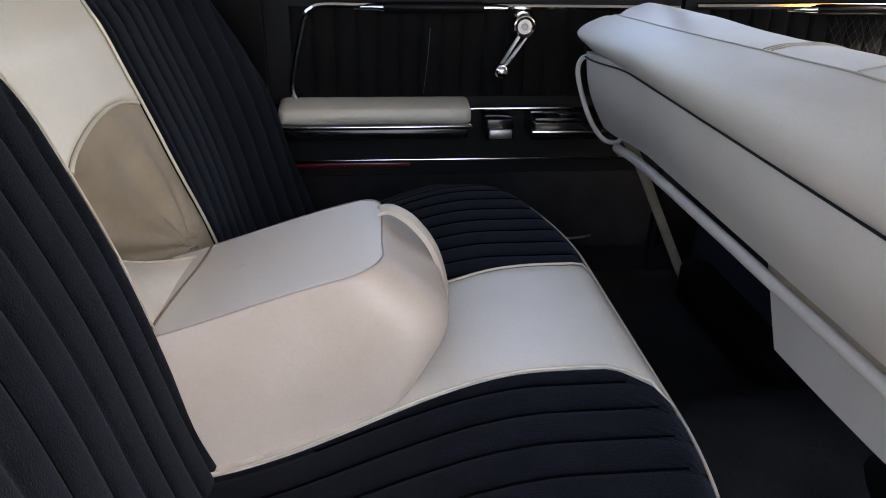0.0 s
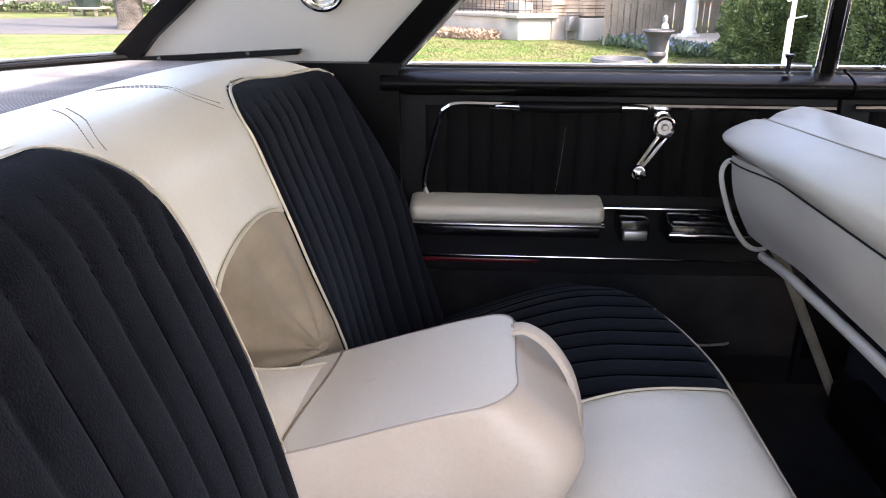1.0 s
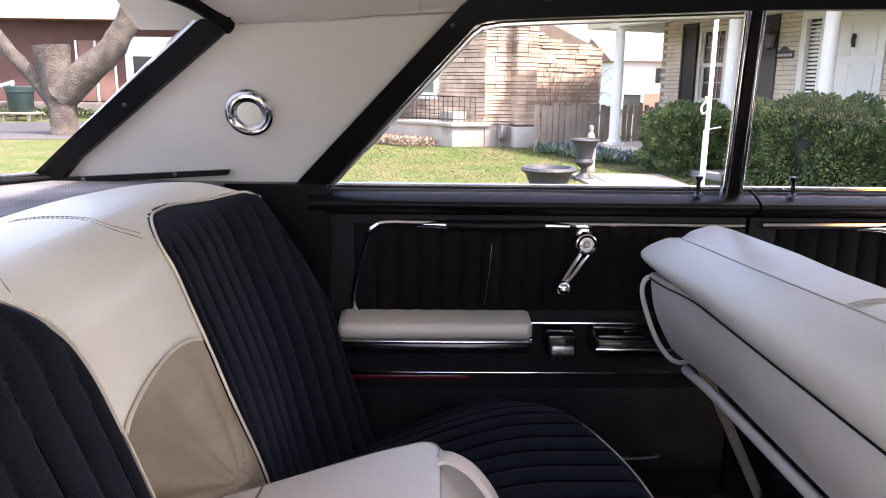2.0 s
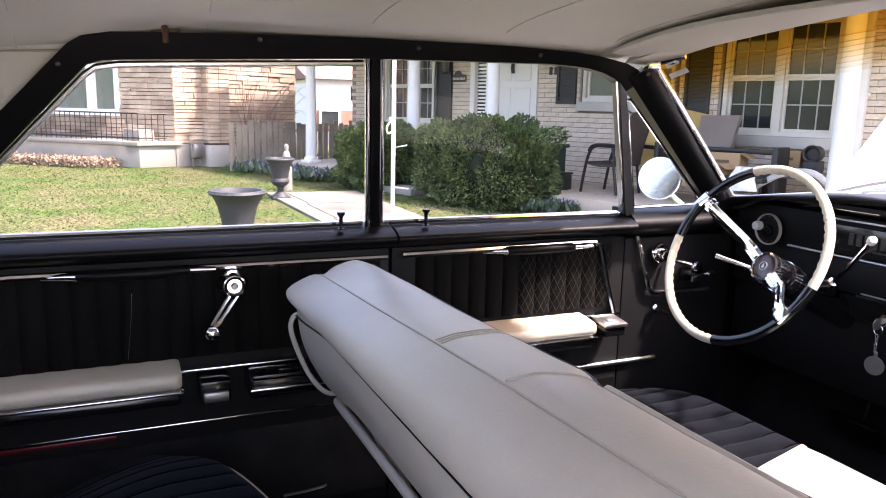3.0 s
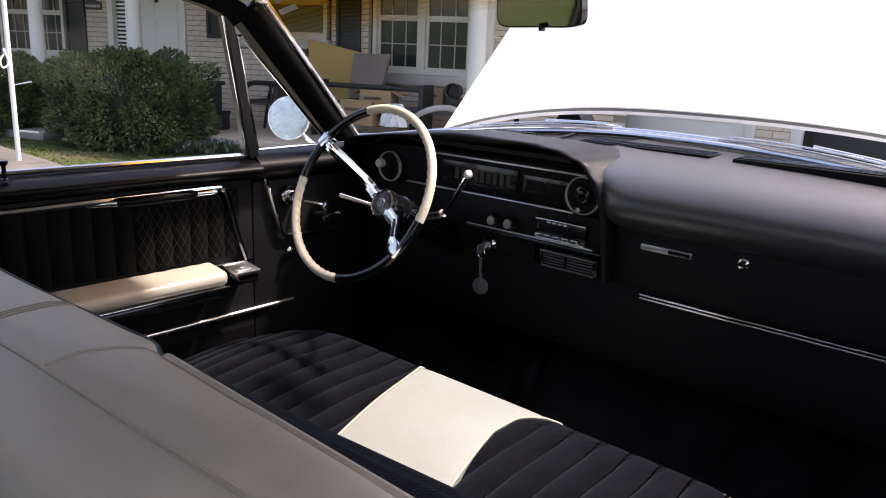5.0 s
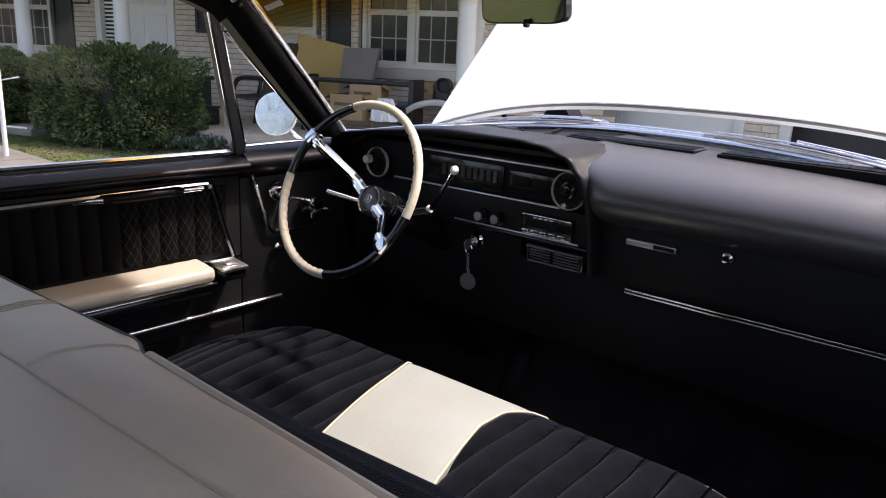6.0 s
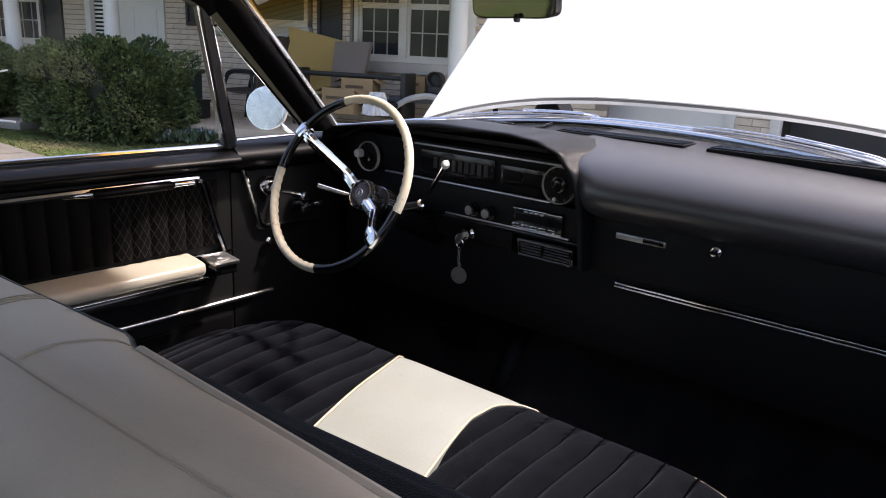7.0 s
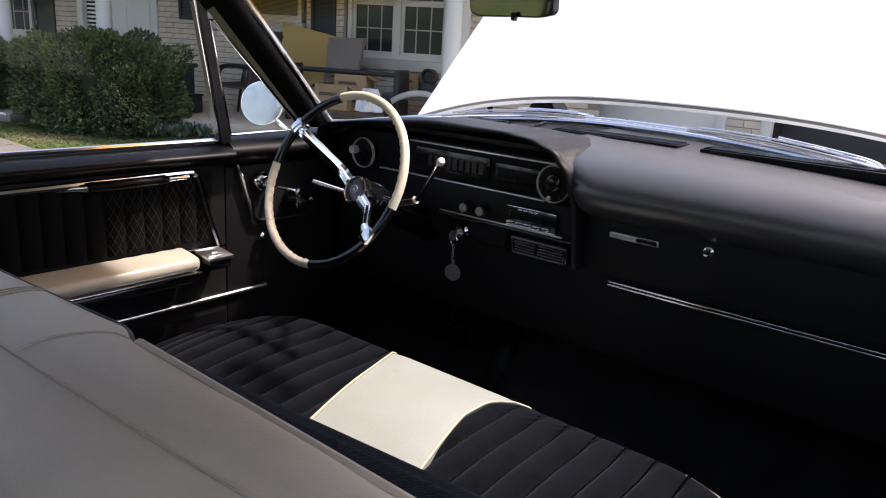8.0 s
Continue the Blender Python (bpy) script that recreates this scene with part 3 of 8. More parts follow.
def build_rear_door():
    door = thing("rear_door", (0.2, DOOR_Y, 0.36), "closed black rear car door with a pleated insert and chrome trim", "car door")
    door_shell(door, -0.235, 0.662)
    part("insert", pleated(-0.150, 0.640, 0.732, 0.914, DOOR_Y - 0.001, 18, 0.006), BROCADE, door, "pleated black brocade insert")
    part("insert_trim", tube(spline([(-0.145, 0.709, 0.727), (-0.152, 0.709, 0.765), (-0.122, 0.709, 0.885), (-0.105, 0.709, 0.910), (-0.08, 0.709, 0.917), (0.0, 0.709, 0.917), (0.3, 0.709, 0.916), (0.655, 0.709, 0.915)], 6), 0.0065, 8), CHROME, door, "chrome moulding")
    pull_handle(door, 0.035, 0.235, 0.914)
    build_crank(door, 0.323, 0.880)
    padded_arm(-0.178, 0.214, door, 0.009)
    sw = part("window_switch", rbox(0.246, 0.305, 0.640, DOOR_Y, 0.655, 0.700, 0.005), BLACK_GLOSS, door, "black switch housing")
    part("switch_plate", rbox(0.252, 0.300, 0.630, 0.640, 0.660, 0.680, 0.003), DULL_METAL, sw)
    part("ledge", rbox(0.214, 0.64, 0.690, DOOR_Y, 0.706, 0.712, 0.002), CHROME, door)
    tray = part("ashtray", rbox(0.340, 0.500, 0.630, DOOR_Y, 0.655, 0.702, 0.010, 3), BLACK_GLOSS, door, "door ashtray with a glossy black lid")
    part("lid", rbox(0.345, 0.495, 0.626, 0.700, 0.694, 0.706, 0.004), BLACK_GLOSS, tray, "glossy black lid")
    part("lid_tab", rbox(0.400, 0.430, 0.640, 0.655, 0.706, 0.711, 0.002), BLACK_GLOSS, tray)
    part("rim", rbox(0.340, 0.500, 0.622, 0.632, 0.672, 0.679, 0.002), CHROME, tray)
    part("lower_strip", rbox(-0.17, 0.575, 0.706, DOOR_Y, 0.589, 0.595, 0.002), CHROME, door, "thin chrome strip")
    part("reflector", rbox(-0.16, 0.092, 0.707, DOOR_Y, 0.578, 0.587, 0.002), RED, door, "dark red reflector strip")
    part("lower_panel", rbox(-0.22, 0.655, 0.704, DOOR_Y, 0.37, 0.560, 0.004), CARPET, door, "black carpeted lower panel")
    part("sill_tab", tube([(0.418, 0.700, 0.397), (0.47, 0.700, 0.398), (0.505, 0.699, 0.402), (0.512, 0.695, 0.407)], 0.0045, 8, flat=0.5), DULL_METAL, door, "worn metal tab at the door's foot")
    lock_button(door, 0.545)
    part("scuff_mark", tube(spline([(0.133, 0.7072, 0.873), (0.130, 0.7072, 0.83), (0.127, 0.7072, 0.80), (0.120, 0.7072, 0.74)], 4), 0.0007, 5, taper=lambda t: 1 - 0.7 * t), DULL_METAL, door, "pale scuff on the insert")


def build_front_door():
    door = thing("front_door", (1.0, DOOR_Y, 0.36), "closed black front car door with a quilted insert and chrome trim", "car door")
    door_shell(door, 0.668, 1.300)
    part("insert", pleated(0.725, 1.262, 0.752, 0.914, DOOR_Y - 0.001, 12, 0.008), BROCADE, door, "pleated brocade insert with a gold lattice")
    threads = []
    for k in range(-8, 36):
        for d in (1, -1):
            xa = 0.99 + k * 0.018
            za, zb = 0.754, 0.912
            xb = xa + d * 0.085
            pts = []
            for s in np.linspace(0, 1, 13):
                x = xa + (xb - xa) * s
                if 0.99 < x < 1.255:
                    pts.append((x, DOOR_Y - 0.0022 - 0.008 * abs(math.sin(math.pi * 12 * (x - 0.725) / 0.537)) ** 0.5, za + (zb - za) * s))
            if len(pts) > 2:
                threads.append(tube(pts, 0.00042, 4))
    part("lattice", join(*threads), GOLD_THREAD, door, "fine gold diamond lattice")
    part("insert_trim", tube(spline([(0.69, 0.706, 0.918), (0.90, 0.705, 0.920), (1.17, 0.703, 0.923), (1.204, 0.703, 0.919), (1.220, 0.704, 0.902), (1.247, 0.706, 0.81), (1.272, 0.706, 0.735)], 6), 0.0075, 8), CHROME, door, "chrome moulding")
    part("insert_foot", rbox(1.185, 1.294, 0.702, DOOR_Y, 0.729, 0.735, 0.002), CHROME, door)
    pull_handle(door, 0.945, 1.135, 0.914)
    padded_arm(0.76, 1.180, door, 0.020)
    sw = part("window_switch", rbox(1.206, 1.268, 0.646, DOOR_Y, 0.690, 0.718, 0.006), BLACK_GLOSS, door, "switch housing with a chrome top")
    part("switch_plate", rbox(1.203, 1.271, 0.640, 0.704, 0.718, 0.728, 0.003, turn=pose(0, 0, 0, 7, 0, 0)), SATIN, sw, "chrome switch plate")
    part("switch_button", rbox(1.222, 1.252, 0.655, 0.682, 0.723, 0.731, 0.003, turn=pose(0, 0, 0, 7, 0, 0)), SATIN, sw)
    part("lower_strip", tube([(0.69, 0.7105, 0.596), (1.05, 0.7095, 0.596), (1.42, 0.7105, 0.596)], 0.0065, 10), SATIN, door, "thin chrome strip")
    part("lower_panel", rbox(0.675, 1.29, 0.704, DOOR_Y, 0.37, 0.560, 0.004), BLACK_PAD, door, "black carpeted lower panel")
    lock_button(door, 0.738)
    # forward end under the quarter window
    def nose(u, v):
        return Vector((1.302 + 0.34 * u, 0.735 - 0.06 * math.sin(math.pi * v) ** 0.7, 1.0 - 0.075 * v))
    part("nose_padding", slab(nose, lambda u, v: Vector((1.302 + 0.34 * u, 0.78, 1.0 - 0.075 * v)), 8, 12), BLACK_PAD, door, "padded black vinyl top")
    part("nose_panel", rbox(1.302, 1.66, DOOR_Y, 0.76, 0.40, 0.924, 0.004), BLACK_MATTE, door)
    part("latch_trim", tube(spline([(1.331, 0.708, 0.931), (1.340, 0.705, 0.905), (1.372, 0.705, 0.808), (1.384, 0.705, 0.783), (1.41, 0.705, 0.776), (1.48, 0.705, 0.775), (1.58, 0.705, 0.775)], 5), 0.0058, 8), CHROME, door, "chrome moulding")
    dial = part("mirror_control", lathe([(0.026, 0), (0.026, 0.010), (0.023, 0.014), (0.019, 0.014), (0.018, 0.010), (0, 0.010)], 30, facing((1.402, 0.706, 0.884), (0, -1, 0))), CHROME, door, "round chrome mirror control")
    part("control_grip", lathe([(0.015, 0.008), (0.016, 0.026), (0.014, 0.031), (0.008, 0.033), (0, 0.0325)], 24, facing((1.402, 0.706, 0.884), (0.15, -1, -0.15))), SPOKE, dial, "fluted chrome grip")
    latch = part("door_latch", tube(spline([(1.432, 0.704, 0.866), (1.445, 0.682, 0.864), (1.472, 0.664, 0.858), (1.486, 0.660, 0.854)], 5), 0.0052, 8), CHROME, door, "chrome inside door handle")
    part("latch_knob", lathe([(0.006, -0.006), (0.012, -0.003), (0.0135, 0.004), (0.011, 0.012), (0, 0.014)], 20, facing((1.486, 0.662, 0.853), (0.3, -1, 0))), CHROME, latch)
    part("vent_plate", rbox(1.478, 1.552, 0.698, 0.708, 0.803, 0.842, 0.005), BLACK_GLOSS, door, "black escutcheon")
    part("vent_crank", join(tube([(1.505, 0.70, 0.824), (1.505, 0.672, 0.824)], 0.0075, 10), rbox(1.488, 1.548, 0.664, 0.676, 0.812, 0.828, 0.004, turn=pose(0, 0, 0, 0, -12, 0)), lathe([(0.0, 0), (0.008, 0.001), (0.009, 0.012), (0, 0.014)], 14, facing((1.543, 0.667, 0.828), (0, -1, 0)))), CHROME, door, "small chrome vent window crank")
    part("lower_pull", join(lathe([(0.012, 0), (0.012, 0.006), (0.006, 0.010), (0.006, 0.022), (0, 0.022)], 16, facing((1.405, 0.706, 0.735), (0, -1, 0))), tube([(1.405, 0.690, 0.735), (1.432, 0.684, 0.722)], 0.005, 8)), CHROME, door, "small chrome fresh-air pull")


build_floor()
build_ceiling()
build_sail()
build_rear_shelf()
build_glass()
build_windscreen()
build_rear_door()
build_front_door()


# ---- seats ----
def pleat(y, y0, period, depth):
    k = 1 - abs(math.sin(math.pi * (y - y0) / period))
    return -depth * (0.55 * k ** 4 + 0.45 * k ** 1.3)


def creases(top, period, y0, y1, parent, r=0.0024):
    """Near-black lines along a cushion's stitched pleat valleys, standing in for their shade."""
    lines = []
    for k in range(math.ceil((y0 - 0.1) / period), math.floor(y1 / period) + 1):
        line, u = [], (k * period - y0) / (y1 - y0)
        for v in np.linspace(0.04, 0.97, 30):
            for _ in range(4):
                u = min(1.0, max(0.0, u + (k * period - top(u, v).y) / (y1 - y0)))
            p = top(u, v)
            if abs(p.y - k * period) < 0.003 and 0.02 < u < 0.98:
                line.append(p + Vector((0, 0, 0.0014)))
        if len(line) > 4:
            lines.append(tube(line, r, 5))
    part("pleat_seams", join(*lines), CREASE, parent, "near-black lines for the shade in the stitched creases")


def rear_face(y, z):
    """x of the front of the rear backrest."""
    lean = -0.05 - 0.3 * z
    wrap = 0.085 * smooth01(0.36, 0.70, y) + 0.085 * smooth01(-0.50, -0.84, y)
    t = min(1.0, max(0.0, (z - 0.945) / 0.085))
    roll = -0.080 * (1 - math.sqrt(1 - t * t * 0.98))
    near = -0.003 * smooth01(-0.02, -0.11, y) * smooth01(1.0, 0.93, z)
    return lean + wrap + roll + near + 0.012 * math.sin(math.pi * smooth01(0.5, 1.02, z))


def rear_top(y):
    return 1.026 - 0.034 * smooth01(0.46, 0.575, y) - 0.05 * smooth01(-0.68, -0.82, y)


def panel_top(y):
    """Upper edge of the pleated backrest panels."""
    if y > 0:
        return 1.013 - 0.011 * smooth01(0.27, 0.44, y)
    return 1.022 - 0.02 * smooth01(-0.60, -0.80, y)


FAR_W, FAR_H, NEAR_W, NEAR_H = 0.085, 0.045, 0.115, 0.130


def rounded(z, top, w, h):
    """How far a rounded upper corner draws the edge in at height z."""
    k = min(1.0, max(0.0, (z - (top - h)) / h))
    return w * (1 - math.sqrt(1 - k * k))


def far_edge(z):
    return 0.155 + rounded(z, 1.013, FAR_W, FAR_H) + 0.042 * smooth01(0.80, 0.60, z)


def far_outer(z):
    return 0.550 + 0.072 * smooth01(1.02, 0.74, z) + 0.03 * smooth01(0.66, 0.5, z)


def near_edge(z):
    return -0.112 - rounded(z, 1.022, NEAR_W, NEAR_H)


def under_velour(y, z):
    """1 where the pale vinyl runs on beneath a pleated panel."""
    top = smooth01(-0.003, 0.003, panel_top(y) - z)
    zz = min(z, panel_top(y))
    return top * max(smooth01(-0.003, 0.006, near_edge(zz) - y), smooth01(0.003, 0.011, y - far_edge(zz)))


def front_line(y):
    """x of the rear cushion's front edge, which rounds off towards the doors."""
    return 0.340 - 0.62 * max(0.0, abs(y) - 0.20) ** 1.9


def cushion_z(x, y):
    """The top of the rear cushion."""
    z = 0.475 + 0.125 * smooth01(-0.26, 0.20, x)
    z -= 0.17 * smooth01(-0.028, 0.072, x - front_line(y)) ** 1.5
    z -= 0.055 * smooth01(0.44, 0.71, abs(y)) ** 1.6
    return z


def edge_far(x):
    return 0.128 + 0.030 * smooth01(0.08, 0.26, x)


def edge_near(x):
    return -0.121 - 0.018 * smooth01(0.25, -0.10, x) - 0.075 * smooth01(0.27, 0.37, x) ** 1.2


def build_rear_seat():
    seat = thing("rear_bench_seat", (0.0, 0.0, 0.30), "black velour rear bench seat with an off-white vinyl centre and piping", "seat")
    # backrest: far and near pleated panels, and the pale middle
    def panel(inner, outer, z0, lift, nu):
        def pt(u, v):
            y = inner(0.9) + (outer(0.9) - inner(0.9)) * u
            for _ in range(3):
                z = z0 + (panel_top(y) - z0) * v
                a, b = inner(z), outer(z)
                y = a + (b - a) * u
            x = rear_face(y, z) + lift + pleat(y, 0.0, 0.046, 0.0052) * smooth01(0.0, 0.05, panel_top(y) - z)
            edge = min(u * abs(b - a), (1 - u) * abs(b - a), (panel_top(y) - z) * 1.4) / 0.012
            return Vector((x - 0.008 * max(0.0, 1 - edge) ** 2, y, z))
        vs = [1 - (1 - k / 44) ** 1.7 for k in range(45)]

        def grid(u, v):
            return pt(u, vs[round(v * 44)])
        ob = part("backrest_panel", slab(grid, lambda u, v: grid(u, v) + Vector((-0.06, 0, -0.01 * v)), nu, 44), VELOUR, seat, "pleated black velour")
        # dark tubes add the valley shade on the backrest too
        lines = []
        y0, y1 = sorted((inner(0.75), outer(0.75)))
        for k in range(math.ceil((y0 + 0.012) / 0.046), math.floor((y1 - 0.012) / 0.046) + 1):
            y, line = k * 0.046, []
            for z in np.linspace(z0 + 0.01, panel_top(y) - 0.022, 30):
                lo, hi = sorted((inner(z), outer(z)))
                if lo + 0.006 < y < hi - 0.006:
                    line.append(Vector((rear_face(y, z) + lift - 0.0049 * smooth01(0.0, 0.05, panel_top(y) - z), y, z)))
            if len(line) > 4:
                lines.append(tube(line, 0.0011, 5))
        part("pleat_seams", join(*lines), CREASE, ob, "near-black lines for the shade in the stitched creases")
    panel(far_edge, far_outer, 0.44, 0.010, 150)
    panel(near_edge, lambda z: -0.82, 0.44, 0.006, 210)

    def arch(y):
        k = min(1.0, max(0.0, (y + 0.120) / 0.282))
        return 0.838 + 0.008 * k + 0.036 * max(0.0, math.sin(math.pi * k)) ** 0.5 - 0.06 * smooth01(-0.118, -0.15, y)

    def mid(u, v):
        y = -0.26 + 0.54 * u
        z0 = arch(y)
        z = z0 + (rear_top(y) - z0) * v
        return Vector((rear_face(y, z) + 0.002 - 0.026 * under_velour(y, z) - 0.004 * max(0.0, 1 - v * 16) ** 2, y, z))
    part("backrest_centre", slab(mid, lambda u, v: mid(u, v) + Vector((-0.05, 0, -0.005)), 140, 60), WHITE, seat, "off-white vinyl middle")

    def recess(u, v):
        # the loose lining hangs from the arch, flush with the far piping and deep behind the flap
        far = 0.161 + 0.040 * smooth01(0.80, 0.60, 0.56 + 0.3 * v)
        y = -0.165 + (far + 0.165) * u
        z = 0.56 + (arch(max(y, -0.112)) + 0.008 - 0.56) * v
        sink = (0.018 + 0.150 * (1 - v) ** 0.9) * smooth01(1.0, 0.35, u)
        ang = math.atan2(max(0.001, z - 0.655), 0.125 - y + 0.02)
        fold = 0.0045 * math.sin(15 * ang + 0.6) * smooth01(1.0, 0.8, u) * smooth01(1.0, 0.8, v)
        return Vector((rear_face(y, z) - sink + fold, y, z))
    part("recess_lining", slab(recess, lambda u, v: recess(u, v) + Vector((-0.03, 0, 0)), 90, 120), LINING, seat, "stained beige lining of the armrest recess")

    def flap(u, v):
        a, b, d = Vector((-0.294, -0.118, 0.806)), Vector((-0.238, 0.090, 0.662)), Vector((-0.246, -0.118, 0.640))
        top = a.lerp(b, u) + Vector((-0.046, 0, -0.024)) * math.sin(math.pi * u) ** 0.8
        low = d.lerp(b, u)
        return top.lerp(low, v) + Vector((0.012, 0, 0)) * math.sin(math.pi * v) * math.sin(math.pi * u)
    part("recess_flap", slab(flap, lambda u, v: flap(u, v) + Vector((-0.004, 0, 0.001)), 24, 14), FLAP, seat, "sagging off-white vinyl flap")
    part("flap_edge", tube([flap(u, 0.0) + Vector((0.001, 0, 0.001)) for u in np.linspace(0.02, 1, 20)], 0.0018, 6), PIPING, seat)

    def cap(u, v):
        y = -0.690 + 1.248 * u
        z = rear_top(y)
        if v < 0.3:
            zz = z - 0.030 + 0.026 * v / 0.3
            return Vector((rear_face(y, zz) + 0.001 - 0.03 * under_velour(y, zz), y, zz))
        s = 0.235 * ((v - 0.3) / 0.7) ** 1.5
        lift = 0.005 * (1 - (1 - min(1.0, s / 0.025)) ** 2) - 0.85 * max(0.0, s - 0.025) ** 2
        return Vector((rear_face(y, z - 0.004) + 0.001 - s, y, z - 0.004 + lift))
    part("top_roll", slab(cap, lambda u, v: cap(u, v) + Vector((-0.02 * (1 - v), 0, -0.04)), 240, 40), WHITE, seat, "off-white vinyl top roll")
    sheets = [cap(i / 60, j / 14) for i in range(61) for j in range(15)] + [mid(i / 60, j / 14) for i in range(61) for j in range(15)]
    roll_tree = BVHTree.FromPolygons(sheets, [(a + o, a + 1 + o, a + 16 + o, a + 15 + o) for o in (0, 915) for i in range(60) for a in range(15 * i, 15 * i + 14)])
    for line in (((-0.474, -0.051), (-0.441, -0.087), (-0.419, -0.114), (-0.392, -0.145), (-0.378, -0.158)), ((-0.462, -0.046), (-0.431, -0.083), (-0.409, -0.108), (-0.386, -0.136), (-0.372, -0.147)),
                 ((-0.511, 0.110), (-0.485, 0.118), (-0.440, 0.107), (-0.397, 0.100), (-0.378, 0.113), (-0.362, 0.140)), ((-0.511, 0.122), (-0.485, 0.129), (-0.440, 0.118), (-0.402, 0.110), (-0.384, 0.121), (-0.368, 0.147))):
        marks = []
        pts = spline([(x, y, 0) for x, y in line], 7)
        for p, q in zip(pts, pts[1:]):
            ends = [roll_tree.ray_cast(Vector((r.x, r.y, 1.3)), Vector((0, 0, -1)))[0] for r in (p, p.lerp(q, 0.68))]
            if all(ends):
                marks.append(tube([e + Vector((0, 0, 0.0005)) for e in ends], 0.0006, 5))
        if marks:
            part("stitching", join(*marks), THREAD, seat, "brown stitches")
    part("backrest_body", slab(lambda u, v: Vector((rear_face(0, 0.3 + 0.66 * v) - 0.20, -0.645 + 1.29 * u, 0.3 + 0.66 * v)), lambda u, v: Vector((-0.55, -0.645 + 1.29 * u, 0.3 + 0.66 * v)), 4, 10), BLACK_PAD, seat)

    def piping(f, r=0.0021):
        part("piping", tube(f, r, 8), PIPING, seat, "off-white piping")
    far_corner = [(0.155 + FAR_W * (1 - math.cos(q)), 1.013 - FAR_H + FAR_H * math.sin(q)) for q in np.linspace(0, math.pi / 2, 16)]
    far_path = [(far_edge(z), z) for z in np.linspace(0.50, 0.960, 24)] + far_corner + [(y, panel_top(y) - 0.012 * smooth01(0.52, 0.555, y)) for y in np.linspace(0.26, 0.552, 24)]
    piping([Vector((rear_face(y, z) + 0.0055, y - 0.002 * smooth01(1.0, 0.97, z), z + 0.002 * smooth01(0.99, 1.0, z))) for y, z in far_path])
    near_corner = [(-0.112 - NEAR_W * (1 - math.cos(q)), 1.022 - NEAR_H + NEAR_H * math.sin(q)) for q in np.linspace(0, math.pi / 2, 20)]
    near_path = [(near_edge(z), z) for z in np.linspace(0.46, 0.880, 24)] + near_corner + [(y, panel_top(y)) for y in np.linspace(-0.24, -0.62, 14)]
    piping([Vector((rear_face(y, z) + 0.003, y + 0.001 * smooth01(1.01, 0.97, z), z + 0.002 * smooth01(0.99, 1.01, z))) for y, z in near_path], 0.0010)
    part("recess_piping", tube([Vector((rear_face(y, arch(y)) + 0.002, y, arch(y))) for y in np.linspace(-0.108, 0.148, 30)], 0.0026, 8), PIPING, seat)

    # cushion
    def cushion(y0f, y1f, mat, name, label, pl, nu, rise=0.0):
        def top(u, v):
            x = -0.27 + 0.67 * v
            for _ in range(3):
                a, b = y0f(x), y1f(x)
                y = a + (b - a) * u
                x = -0.27 + (front_line(y) + 0.06 + 0.27) * v
            e = min(u, 1 - u) * nu
            return Vector((x, y, cushion_z(x, y) + rise + pleat(y, 0.0, 0.05, pl) - 0.003 * max(0.0, 1 - e / 3) ** 2))
        ob = part(name, slab(top, lambda u, v: Vector((min(top(u, v).x, front_line(top(u, v).y) + 0.04), top(u, v).y, 0.36)), nu, 44), mat, seat, label)
        if pl:
            creases(top, 0.05, y0f(0.1), y1f(0.1), ob, 0.0014)
        return ob
    cushion(edge_far, lambda x: 0.70, VELOUR, "cushion_panel", "pleated black velour", 0.0035, 270)
    cushion(lambda x: -0.70, edge_near, VELOUR, "cushion_panel", "pleated black velour", 0.0035, 270)
    cushion(edge_near, edge_far, CENTRE, "cushion_centre", "off-white vinyl middle", 0.0, 24, 0.002)
    piping([Vector((x, edge_far(x), cushion_z(x, 0.1) + 0.002)) for x in np.linspace(-0.2, 0.345, 30)])
    piping([Vector((x, edge_near(x), cushion_z(x, 0.1) + 0.002)) for x in np.linspace(-0.25, 0.365, 30)])
    def front_edge(y):
        x = front_line(y) + 0.004
        return Vector((x, y, cushion_z(x, y) + 0.002))
    piping([front_edge(y) for y in np.linspace(-0.60, 0.60, 60)])

    # fold-down armrest: rings round its plan outline, from the foot to the top seam, then over the top
    def arm_top(x):
        return 0.638 + 0.102 * smooth01(-0.36, 0.09, x) ** 0.9

    def outline(front, hw, r_near, r_far, n=14):
        pts = [(-0.275 + (front - r_near + 0.275) * i / 18, -hw) for i in range(18)]
        pts += [(front - r_near + r_near * math.sin(q), -hw + r_near - r_near * math.cos(q)) for q in np.linspace(0, math.pi / 2, n)]
        pts += [(front, -hw + r_near + (2 * hw - r_near - r_far) * i / 8) for i in range(1, 8)]
        pts += [(front - r_far + r_far * math.cos(q), hw - r_far + r_far * math.sin(q)) for q in np.linspace(0, math.pi / 2, n)]
        pts += [(front - r_far - (front - r_far + 0.275) * i / 18, hw) for i in range(1, 19)]
        return pts
    bm = bmesh.new()
    rings = []
    for k in np.linspace(0, 1, 22):
        bulge = math.sin(math.pi * k ** 0.9)
        ring = []
        for x, y in outline(0.046 * (1 - k) + 0.014 * k + 0.060 * bulge, 0.124 - 0.010 * k + 0.013 * bulge, 0.050 + 0.010 * bulge, 0.030 + 0.015 * bulge):
            foot = cushion_z(min(x, 0.2), 0) - 0.02 + 0.030 * smooth01(0.0, 0.09, x)
            soft = 0.0022 * noise.noise(Vector((x * 14, y * 14, k * 3)))
            ring.append(bm.verts.new((x + soft, y + 0.003 + soft, foot + (arm_top(x) - foot) * k)))
        rings.append(ring)
    seam_at = len(rings)
    seam_line = [v.co.copy() for v in rings[-1]]
